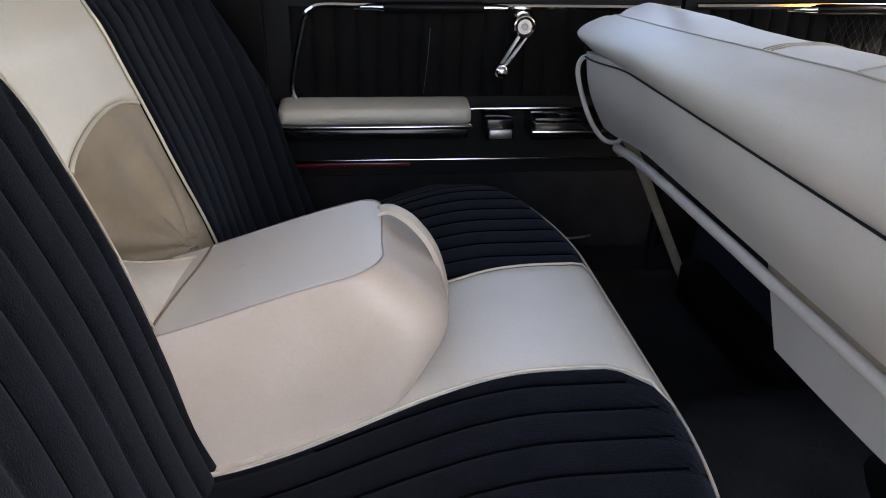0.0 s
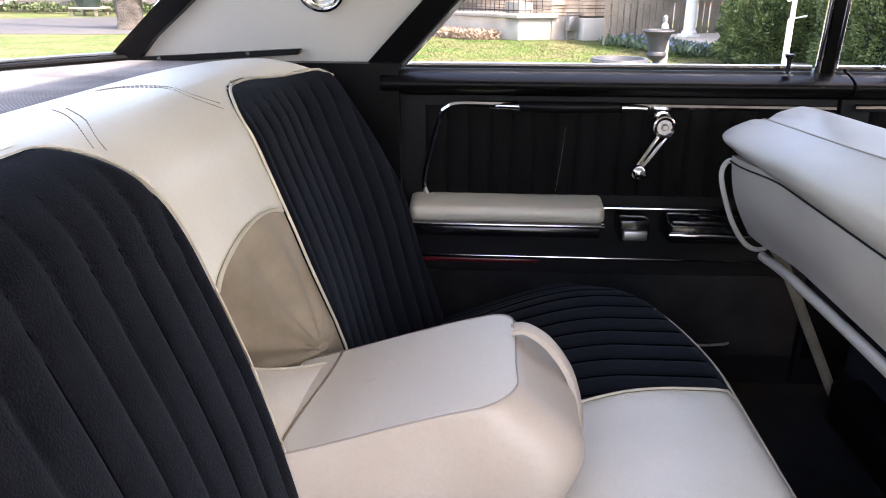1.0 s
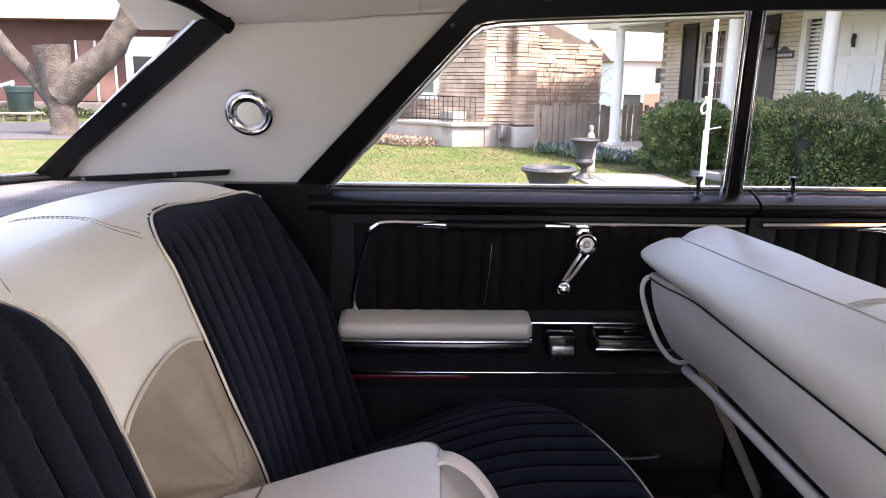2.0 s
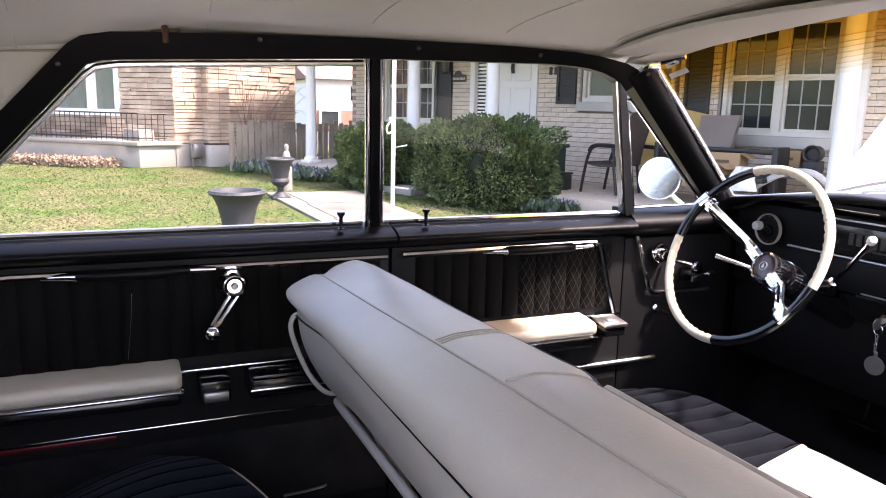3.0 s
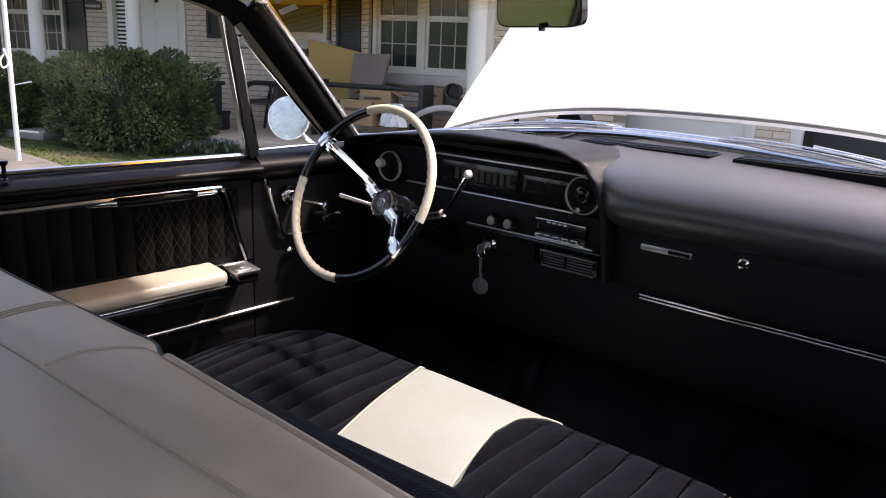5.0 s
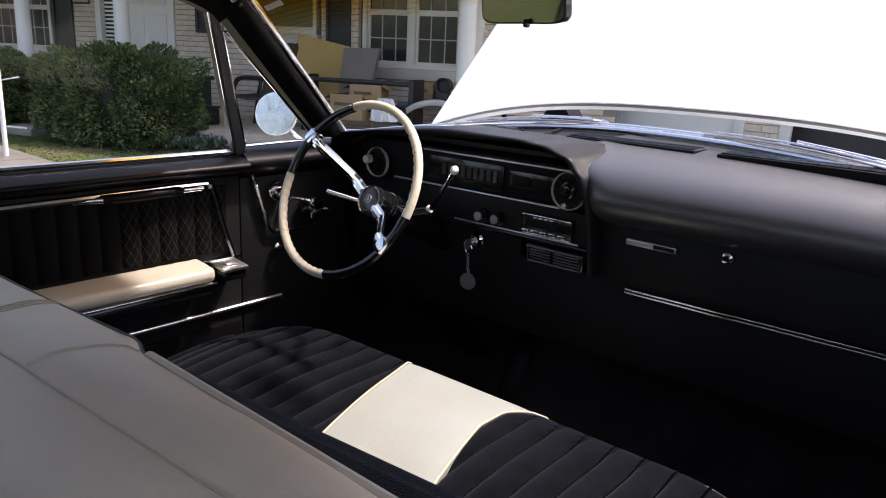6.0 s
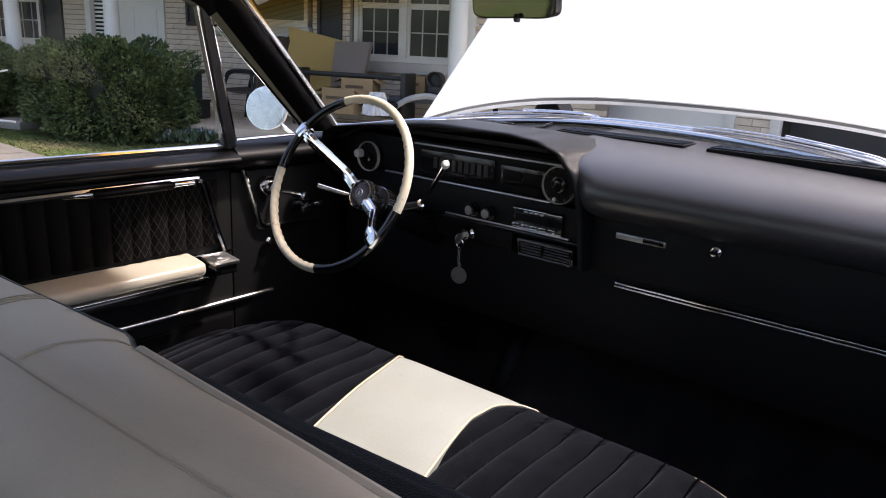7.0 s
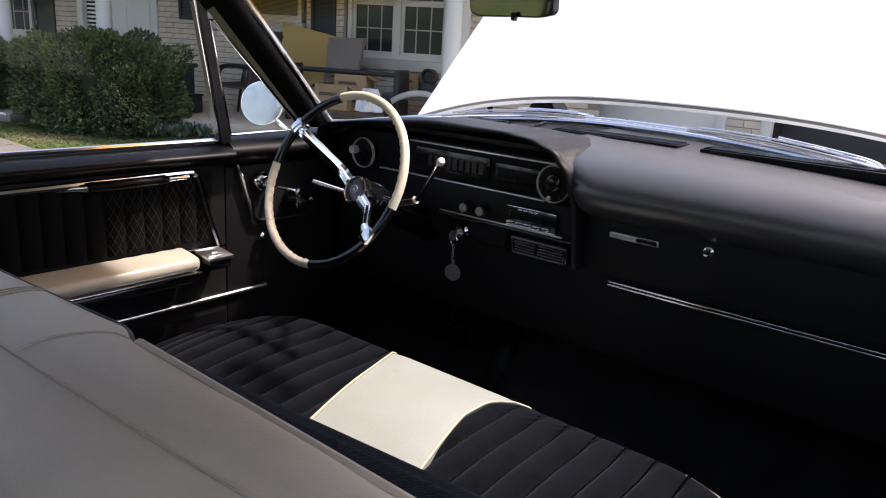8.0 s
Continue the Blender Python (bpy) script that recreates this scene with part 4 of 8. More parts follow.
    for f in (0.985, 0.955, 0.90, 0.80, 0.66, 0.50, 0.34, 0.18, 0.06):
        ring = []
        for x, y in outline(0.014, 0.114, 0.050, 0.030):
            px = -0.275 + (x + 0.275) * (0.30 + 0.70 * f if x > -0.27 else 1)
            py = y * f
            lift = 0.0045 * (1 - f) ** 0.4 + 0.0015 * noise.noise(Vector((px * 20, py * 20, 4)))
            ring.append(bm.verts.new((px, py + 0.003, arm_top(px) + lift)))
        rings.append(ring)
    m_ring = len(rings[0])
    for j in range(len(rings) - 1):
        for i in range(m_ring - 1):
            f = bm.faces.new((rings[j][i], rings[j][i + 1], rings[j + 1][i + 1], rings[j + 1][i]))
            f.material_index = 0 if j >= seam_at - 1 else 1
    last = rings[-1]
    for i in range(m_ring // 2 - 1):
        bm.faces.new((last[i], last[i + 1], last[m_ring - 2 - i], last[m_ring - 1 - i]))
    bm.faces.new([r[0] for r in rings[:seam_at]] + [r[-1] for r in rings[:seam_at]][::-1])
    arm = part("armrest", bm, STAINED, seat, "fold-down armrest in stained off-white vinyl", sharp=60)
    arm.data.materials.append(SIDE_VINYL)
    part("piping", tube([q + Vector((0, 0, 0.0008)) for q in seam_line[1:-1]], 0.0011, 8), SEAM, arm)
    part("hinge_seam", tube([Vector((-0.252 + 0.034 * smooth01(-0.12, 0.12, y), y, arm_top(-0.252 + 0.034 * smooth01(-0.12, 0.12, y)) + 0.004)) for y in np.linspace(-0.112, 0.112, 14)], 0.0018, 6), THREAD, arm, "dark seam at the hinge")
    loop = spline([(0.010, 0.052, 0.742), (0.030, 0.051, 0.744), (0.062, 0.046, 0.728), (0.088, 0.034, 0.696), (0.101, 0.018, 0.655), (0.103, 0.004, 0.620), (0.094, -0.004, 0.600)], 6)

    def strap(u, v):
        p = loop[round(v * (len(loop) - 1))]
        return p + Vector((0.004 * math.sin(math.pi * u) - 0.006 * smooth01(0.1, 0.4, v), 0.012 - 0.025 * u, 0.003 * math.sin(math.pi * u)))
    # the strap shares the side's darkened vinyl so its upturned face stays dim
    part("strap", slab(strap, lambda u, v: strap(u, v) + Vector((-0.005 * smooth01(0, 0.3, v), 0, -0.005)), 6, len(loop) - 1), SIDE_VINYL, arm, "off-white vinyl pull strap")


# front seat: rear outline of the backrest in x and z
def front_drop(y):
    """How far the top of the front backrest falls towards the far door."""
    return 0.055 * y + 0.03 * smooth01(-0.62, -0.70, y)


def front_ridge(y):
    """x of the front edge of the backrest's top."""
    return 0.572 - 0.016 * smooth01(-0.17, -0.225, y) - 0.085 * max(0.0, -0.225 - y)


def build_front_seat():
    seat = thing("front_bench_seat", (0.8, 0.0, 0.30), "front bench seat with a greyed vinyl back and black velour cushions", "seat")
    outline = [(0.425, 0.860), (0.403, 0.884), (0.400, 0.908), (0.420, 0.932), (0.466, 0.9525), (0.470, 0.9535), (0.500, 0.960), (0.535, 0.961), (0.560, 0.957), (0.573, 0.949)]
    prof = spline([(x, 0, z) for x, z in outline], 5)

    def skin(u, v):
        y = -0.70 + 1.285 * u
        p = prof[min(len(prof) - 1, round(v * (len(prof) - 1)))]
        e = max(0.0, (y - 0.53) / 0.055)
        back = (0.572 - front_ridge(y)) * max(0.0, p.x - 0.48) / 0.093
        dimple = 0.011 * e ** 1.5 * math.exp(-((p.x - 0.478) / 0.016) ** 2)
        fall = front_drop(y) * (1 - 0.40 * smooth01(0.49, 0.56, p.x) * smooth01(0.0, 0.3, y))
        wave = 0.0022 * noise.noise(Vector((p.x * 9, y * 5, p.z * 9))) + 0.0010 * noise.noise(Vector((p.x * 30, y * 14, p.z * 30)))
        return Vector((p.x - back + (0.48 - p.x) * 0.09 * e ** 2, y, p.z - fall * smooth01(0.855, 0.945, p.z) - dimple + wave))
    core = lambda u, v: Vector((0.50, -0.70 + 1.285 * u, 0.85 + 0.07 * v - front_drop(-0.70 + 1.285 * u) * v))
    part("backrest_bolster", slab(skin, core, 110, len(prof) - 1), GREY_VINYL, seat, "greyed off-white vinyl top bolster")

    def on_top(x, y):
        """A point on the bolster's upper skin."""
        best = min((p for p in prof if p.z > 0.93), key=lambda p: abs(p.x - x))
        return skin((y + 0.70) / 1.285, prof.index(best) / (len(prof) - 1)) + Vector((0, 0, 0.0006))

    def back(u, v):
        y = -0.69 + 1.255 * u
        z = 0.722 + 0.150 * v
        return Vector((0.472 - 0.050 * v - 0.012 * math.sin(math.pi * v), y, z - 0.02 * smooth01(0.3, 0.56, y)))
    part("back_panel", slab(back, lambda u, v: back(u, v) + Vector((0.03, 0, 0)), 30, 10), GREY_VINYL, seat, "greyed vinyl rear panel")
    part("seam", tube([on_top(0.467, y) for y in np.linspace(-0.70, 0.56, 60)], 0.0011, 6), SEAM, seat)
    part("back_piping", tube([Vector((0.420, y, 0.862 - 0.02 * smooth01(0.3, 0.56, y))) for y in np.linspace(-0.70, 0.565, 50)], 0.0016, 8), BLACK_PAD, seat, "dark piping")
    part("front_piping", tube([Vector((front_ridge(y) - 0.002, y, 0.9535 - front_drop(y))) for y in np.linspace(-0.70, -0.235, 24)], 0.0058, 8), GREY_VINYL, seat, "thick vinyl piping")
    part("front_piping", tube([Vector((front_ridge(y) + 0.001, y, 0.949 - front_drop(y) * (1 - 0.40 * smooth01(0.0, 0.3, y)))) for y in np.linspace(-0.235, 0.57, 36)], 0.0030, 8), BLACK_PAD, seat, "dark piping")
    for y, bend in ((-0.012, 0.0), (-0.003, 0.0), (0.006, 0.0), (-0.176, -0.045)):
        xs = np.linspace(0.470, 0.567, 16)
        part("cross_seam", tube([on_top(x, y + bend * ((x - 0.47) / 0.1) ** 2) for x in xs], 0.0009 if bend == 0 else 0.0012, 6), SEAM, seat)

    def face(u, v):
        y = -0.70 + 1.27 * u
        d = front_drop(y)
        k = v * 5
        low = 0.022 * smooth01(-0.23, -0.15, y)
        r = front_ridge(y)
        pts = [(r + 0.001, 0.946 - d), (max(r + 0.003, 0.562), 0.944 - d - low), (0.571, 0.934 - d - low), (0.602, 0.888 - d * 0.6 - low * 0.5), (0.70, 0.72), (0.80, 0.55)]
        i = min(4, int(k))
        f = k - i
        x, z = (pts[i][n] * (1 - f) + pts[i + 1][n] * f for n in (0, 1))
        return Vector((x + (pleat(y, 0, 0.05, 0.005) if v > 0.3 else 0), y, z))
    part("backrest_face", slab(face, lambda u, v: Vector((0.53 + 0.20 * v, -0.70 + 1.27 * u, face(u, v).z - 0.02)), 110, 30), VELOUR, seat, "black velour front of the backrest", sharp=60)

    def edge_left(x):
        return 0.157 - 0.27 * (1.345 - x)

    def edge_right(x):
        return -0.129 - 0.28 * max(0.0, 1.215 - x) - 0.085 * smooth01(1.27, 1.37, x) ** 1.4

    def front_x(y):
        return 1.340 - 1.6 * max(0.0, y - 0.36, -y - 0.56) ** 2.0

    def cz(x, y):
        """The top of the front cushion."""
        z = 0.556 + 0.048 * smooth01(0.74, 1.2, x) - 0.11 * smooth01(-0.022, 0.055, x - front_x(y)) ** 1.6
        return z - 0.045 * smooth01(0.42, 0.66, abs(y)) ** 1.7

    def cushion(y0, y1, mat, label, pl, nu, rise=0.0):
        def top(u, v):
            x = 0.74 + 0.63 * v
            for _ in range(3):
                y = y0(x) + (y1(x) - y0(x)) * u
                x = 0.74 + (front_x(y) + 0.035 - 0.74) * v
            e = min(u, 1 - u) * nu
            return Vector((x, y, cz(x, y) + rise + pleat(y, 0.0, 0.056, pl) * smooth01(0.01, -0.08, x - front_x(y)) - 0.003 * max(0.0, 1 - e / 3) ** 2))
        ob = part("cushion", slab(top, lambda u, v: Vector((min(top(u, v).x, front_x(top(u, v).y) + 0.02), top(u, v).y, 0.38)), nu, 44), mat, seat, label)
        if pl:
            creases(top, 0.056, y0(1.1), y1(1.1), ob)
    cushion(edge_left, lambda x: 0.64, VELOUR, "pleated black velour", 0.017, 270)
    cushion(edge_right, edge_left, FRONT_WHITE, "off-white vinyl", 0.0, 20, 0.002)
    cushion(lambda x: -0.72, edge_right, VELOUR, "pleated black velour", 0.015, 270)
    for edge in (edge_left, edge_right):
        part("piping", tube([Vector((x, edge(x), cz(x, edge(x)) + 0.002)) for x in np.linspace(0.76, 1.355, 40)], 0.0022, 8), PIPING, seat, "off-white piping")
    part("front_edge_piping", tube([Vector((front_x(y) + 0.006, y, cz(front_x(y) + 0.006, y) + 0.002)) for y in np.linspace(-0.58, 0.58, 60)], 0.0022, 8), PIPING, seat)
    # painted frame at the back
    part("frame_tube", tube(spline([(0.470, -0.70, 0.705), (0.468, -0.2, 0.708), (0.472, 0.3, 0.700), (0.490, 0.52, 0.672), (0.525, 0.588, 0.640)], 8), 0.0085, 10), GREY_VINYL, seat, "vinyl-covered tube")
    part("frame_leg", tube(spline([(0.500, 0.585, 0.70), (0.550, 0.590, 0.645), (0.63, 0.592, 0.49), (0.69, 0.592, 0.37), (0.71, 0.592, 0.33)], 8), 0.007, 10, flat=1.5), DARK_BAR, seat, "painted grey side bar")
    part("grab_loop", tube(spline([(0.440, 0.575, 0.842), (0.418, 0.580, 0.835), (0.415, 0.583, 0.80), (0.445, 0.585, 0.72), (0.480, 0.586, 0.672), (0.512, 0.586, 0.665), (0.520, 0.585, 0.685)], 6), 0.0048, 10), GREY_METAL, seat, "grey grab loop")
    part("hinge_plate", rbox(0.455, 0.475, 0.560, 0.585, 0.70, 0.85, 0.004, turn=pose(0, 0, 0, 0, -18, 0)), CHROME, seat, "chrome hinge plate")
    for z, x in ((0.79, 0.448), (0.755, 0.462), (0.73, 0.47)):
        part("bolt", lathe([(0.007, 0), (0.007, 0.004), (0, 0.006)], 10, facing((x, 0.586, z), (0, 1, 0))), CHROME, seat)
    def low(u, v):
        return Vector((0.505, -0.66 + 0.622 * u - 0.06 * (1 - v) * u, 0.60 + 0.035 * (1 - u) ** 2 + (0.105 - 0.035 * (1 - u) ** 2) * v))
    part("lower_panel", slab(low, lambda u, v: low(u, v) + Vector((0.02, 0, 0)), 12, 8), GREY_VINYL, seat, "greyed vinyl lower panel")
    part("seat_base", rbox(0.68, 1.30, -0.60, 0.58, 0.30, 0.40, 0.02), BLACK_PAD, seat)


build_rear_seat()
build_front_seat()


# ---- dashboard and controls ----
def ring(c, way, r, w, h, seg=36):
    return lathe([(r - w, 0), (r, 0), (r, h * 0.6), (r - w * 0.4, h), (r - w, h * 0.5), (r - w, 0)], seg, facing(c, way), cap=False)


def build_dash():
    dash = thing("dashboard", (1.7, 0, 0.6), "black padded dashboard with chrome-edged instruments", "dashboard")
    back = Vector((-1, 0, 0))

    def lip(u):
        """The front edge of the instrument hood, from its outer foot round to the middle of the car."""
        pts = [(1.600, 0.700, 0.945), (1.590, 0.698, 0.985), (1.580, 0.680, 1.012), (1.575, 0.630, 1.030), (1.572, 0.50, 1.046), (1.572, 0.30, 1.060), (1.572, 0.10, 1.066), (1.572, 0.02, 1.060), (1.574, -0.035, 1.042), (1.578, -0.068, 1.005), (1.590, -0.084, 0.95), (1.600, -0.090, 0.88), (1.610, -0.094, 0.80)]
        k = u * (len(pts) - 1)
        i = min(len(pts) - 2, int(k))
        return Vector(pts[i]).lerp(Vector(pts[i + 1]), k - i)

    rail = spline([lip(k / 24) for k in range(25)], 4)

    def hood(u, v):
        p = rail[min(len(rail) - 1, round(u * (len(rail) - 1)))]
        c = Vector((p.x, 0.30, 0.93))
        out = (p - c)
        out.x = 0
        out = out.normalized()
        side_on = abs(out.y) > 0.8
        if v < 0.35:
            a = math.pi * (v / 0.35)
            return p + Vector((0.010 - 0.012 * math.sin(a), 0, 0)) + out * (0.009 - 0.009 * math.cos(a)) * 0.9
        k = (v - 0.35) / 0.65
        drop = 0.04 * smooth01(0.35, 1, k)
        return p + out * 0.016 + Vector((0.010 + 0.33 * k * (0.35 if out.z < 0.3 else 1), 0, -drop * max(0, out.z)))

    def inner(u, v):
        p = rail[min(len(rail) - 1, round(u * (len(rail) - 1)))]
        c = Vector((p.x, 0.30, 0.93))
        out = (p - c)
        out.x = 0
        out = out.normalized()
        return p + Vector((0.012 + 0.10 * v, 0, 0)) - out * 0.004 * (1 - v)
    part("instrument_hood", slab(hood, inner, len(rail) - 1, 20), DASH_PAD, dash, "padded black hood round the instruments", sharp=60)
    part("instrument_face", rbox(1.640, 1.70, -0.062, 0.680, 0.930, 1.020, 0.003), DIAL, dash, "dark instrument face")
    part("lower_face", rbox(1.628, 1.70, -0.085, 0.41, 0.850, 0.926, 0.005), BLACK_MATTE, dash)
    part("driver_lower_face", rbox(1.66, 1.72, 0.40, 0.70, 0.80, 0.93, 0.006), BLACK_MATTE, dash)
    part("lower_lip", rbox(1.622, 1.69, -0.090, 0.30, 0.842, 0.852, 0.003), BLACK_GLOSS, dash)
    for z, y0, y1, n in ((1.013, -0.035, 0.40, "upper_bar"), (0.929, -0.005, 0.50, "middle_bar"), (0.855, -0.06, 0.29, "lower_bar")):
        part(n, rbox(1.624, 1.636, y0, y1, z - 0.0018, z + 0.0018, 0.001), SATIN, dash, "thin bright strip")
    part("gauge_panel", rbox(1.634, 1.642, 0.155, 0.385, 0.944, 1.000, 0.002), BLACK_GLOSS, dash, "wide black warning gauge panel")
    for k in range(9):
        part("gauge_mark", rbox(1.631, 1.634, 0.172 + k * 0.0195, 0.184 + k * 0.0195, 0.958, 0.984, 0), material("dim_marking_%d" % k, (0.018, 0.018, 0.018), 0.4) if k == 0 else bpy.data.materials["dim_marking_0"], dash)
    part("gauge_caption", rbox(1.631, 1.634, 0.24, 0.28, 0.949, 0.952, 0), bpy.data.materials["dim_marking_0"], dash)
    part("heater_panel", rbox(1.632, 1.642, 0.008, 0.138, 0.950, 0.994, 0.002), BLACK_GLOSS, dash, "black heater control panel")
    for y0, y1 in ((0.020, 0.072), (0.080, 0.128)):
        part("heater_window", rbox(1.630, 1.633, y0, y1, 0.960, 0.984, 0.001), DIAL, dash)
    # round dials
    def dial(y, z, r, x=1.634):
        d = part("dial", lathe([(r * 0.94, 0), (r * 0.94, 0.004), (0, 0.004)], 36, facing((x, y, z), back)), DIAL, dash, "round black dial")
        part("dial_ring", ring((x, y, z), back, r, 0.0034, 0.010), GREY_METAL, d, "bright ring")
        for k in range(12):
            a = 2 * math.pi * k / 12
            part("dial_mark", rbox(-0.0005, 0.0005, r * 0.76, r * 0.86, 0.0043, 0.0050, 0), SLAT, d).data.transform(facing((x, y, z), back) @ Matrix.Rotation(a, 4, "Z"))
        return d
    d1 = dial(0.567, 0.958, 0.040)
    part("dial_knob", lathe([(0.011, 0), (0.012, 0.012), (0.010, 0.018), (0, 0.018)], 20, facing((1.628, 0.592, 0.964), back)), PALE, d1, "pale knob")
    part("dial_hub", lathe([(0.014, 0), (0.012, 0.008), (0, 0.01)], 20, facing((1.629, 0.563, 0.955), back)), BLACK_GLOSS, d1)
    d2 = dial(-0.026, 0.970, 0.042, 1.628)
    part("dial_hub", lathe([(0.020, 0), (0.018, 0.004), (0.014, 0.005), (0.010, 0.010), (0, 0.012)], 24, facing((1.623, -0.026, 0.972), back)), BLACK_GLOSS, d2)
    part("dial_stud", lathe([(0.005, 0), (0.004, 0.004), (0, 0.005)], 12, facing((1.623, -0.018, 0.938), back)), PALE, d2)
    for y in (0.198, 0.150):
        k = part("knob", lathe([(0.016, 0), (0.016, 0.006), (0.0135, 0.010), (0.013, 0.022), (0.0105, 0.024), (0, 0.024)], 26, facing((1.624, y, 0.879), back)), BLACK_GLOSS, dash, "round black knob")
        part("knob_cap", lathe([(0.0105, 0), (0.0105, 0.001), (0, 0.0015)], 24, facing((1.599, y, 0.879), back)), DULL_METAL, k, "brushed metal face")
    # radio
    radio = part("radio", rbox(1.614, 1.63, -0.048, 0.081, 0.861, 0.908, 0.003), BLACK_GLOSS, dash, "chrome-edged car radio")
    for z0, z1 in ((0.9045, 0.907), (0.862, 0.8645)):
        part("radio_edge", rbox(1.610, 1.616, -0.048, 0.081, z0, z1, 0.001), CHROME, radio)
    part("radio_scale", rbox(1.611, 1.615, -0.012, 0.072, 0.878, 0.895, 0.001), DIAL, radio, "dark tuning scale")
    for k in range(5):
        part("radio_button", rbox(1.604, 1.615, 0.058 - k * 0.0235, 0.076 - k * 0.0235, 0.867, 0.8735, 0.001), CHROME, radio, "chrome push button")
    for k in range(4):
        part("radio_mark", rbox(1.610, 1.614, 0.0 + k * 0.014, 0.008 + k * 0.014, 0.899, 0.902, 0), PALE, radio)
    # air vent
    vent = part("air_vent", rbox(1.605, 1.68, -0.088, 0.060, 0.802, 0.840, 0.004), BLACK_GLOSS, dash, "air vent with bright slats")
    part("vent_frame", tube([(1.602, 0.056, 0.837), (1.602, -0.085, 0.837), (1.602, -0.082, 0.805), (1.602, 0.050, 0.805)], 0.0025, 6, closed=True), SLAT, vent)
    for z in (0.812, 0.8185, 0.825, 0.8315):
        for y0, y1 in ((-0.078, -0.016), (-0.006, 0.046)):
            part("slat", rbox(1.600, 1.606, y0, y1, z - 0.0011, z + 0.0011, 0), SLAT, vent)
    # ignition with key and tag
    part("ignition", lathe([(0.020, 0), (0.020, 0.008), (0.014, 0.014), (0.013, 0.020), (0, 0.020)], 24, facing((1.640, 0.222, 0.812), back)), CHROME, dash, "chrome ignition switch")
    part("lower_housing", rbox(1.645, 1.72, 0.10, 0.40, 0.79, 0.845, 0.01), BLACK_MATTE, dash)
    # passenger side
    prof = spline([(1.700, 0, 0.905), (1.645, 0, 0.912), (1.600, 0, 0.930), (1.578, 0, 0.960), (1.585, 0, 0.995), (1.625, 0, 1.026), (1.70, 0, 1.044), (1.80, 0, 1.052), (1.96, 0, 1.062)], 5)

    def pad(u, v):
        lead = 0.115 * smooth01(0.45, 0.80, v)
        y = -0.088 + lead - (0.86 + lead) * u
        p = prof[min(len(prof) - 1, round(v * (len(prof) - 1)))]
        e = max(0.0, 1 - u / 0.06)
        foot = screen_point(max(-0.95, y), 0.0)
        far = smooth01(0.55, 1.0, v)
        return Vector((p.x + 0.015 * e ** 2 + (foot.x - 1.965) * far, y, p.z + 0.004 * e + (foot.z - 0.012 - 1.062) * far))
    part("crash_pad", slab(pad, lambda u, v: Vector((pad(u, v).x * 0.6 + 1.80 * 0.4, pad(u, v).y, pad(u, v).z * 0.6 + 0.96 * 0.4)), 30, len(prof) - 1), CRASH, dash, "rounded black crash pad", sharp=70)
    def top_sheet(u, v):
        y = 0.70 - 0.69 * u
        foot = screen_point(max(-0.9, min(0.715, y)), 0.0)
        x = 1.625 + (foot.x - 1.62) * v
        front = 1.046 - 0.045 * smooth01(0.55, 0.70, y)
        return Vector((x, y, front + (foot.z - 0.012 - front) * smooth01(0.1, 1.0, v)))
    part("top_pad", slab(top_sheet, lambda u, v: top_sheet(u, v) + Vector((0, 0, -0.010)), 30, 10), DASH_PAD, dash)
    for y0, y1, x0 in ((0.40, 0.27, 1.80), (0.13, -0.20, 1.85), (-0.25, -0.62, 1.85)):
        z = 1.058
        g = part("defroster_grille", rbox(x0, x0 + 0.075, y1, y0, z - 0.02, z + 0.004, 0.003), BLACK_TRIM, dash, "black slotted grille")
        for k in range(6):
            part("slat", rbox(x0 + 0.008 + k * 0.011, x0 + 0.013 + k * 0.011, y1 + 0.006, y0 - 0.006, z + 0.003, z + 0.0065, 0), BLACK_GLOSS, g)
    part("top_joint", tube([(1.62, 0.14, 1.064), (1.75, 0.165, 1.056), (1.94, 0.20, 1.066)], 0.004, 6), BLACK_GLOSS, dash)
    part("top_joint", tube([(1.60, 0.395, 1.056), (1.72, 0.405, 1.053), (1.90, 0.41, 1.056)], 0.003, 6), BLACK_GLOSS, dash)
    glove = part("glove_box", rbox(1.640, 1.72, -0.94, -0.105, 0.795, 0.925, 0.008), BLACK_MATTE, dash, "black glove box door")
    badge = part("badge", rbox(1.634, 1.642, -0.276, -0.166, 0.879, 0.892, 0.002), DULL_METAL, glove, "slim metal badge")
    part("badge_field", rbox(1.631, 1.635, -0.272, -0.228, 0.881, 0.890, 0.001), BLACK_GLOSS, badge)
    part("glove_button", lathe([(0.011, 0), (0.011, 0.004), (0.007, 0.006), (0.007, 0.014), (0, 0.015)], 20, facing((1.640, -0.376, 0.892), back)), CHROME, glove, "chrome push button")
    part("glove_strip", join(rbox(1.628, 1.642, -0.92, -0.178, 0.783, 0.787, 0.001), rbox(1.628, 1.642, -0.92, -0.178, 0.776, 0.780, 0.001)), CHROME, dash, "double chrome strip")
    part("under_panel", rbox(1.67, 1.78, -0.94, 0.70, 0.60, 0.80, 0.01), BLACK_MATTE, dash)


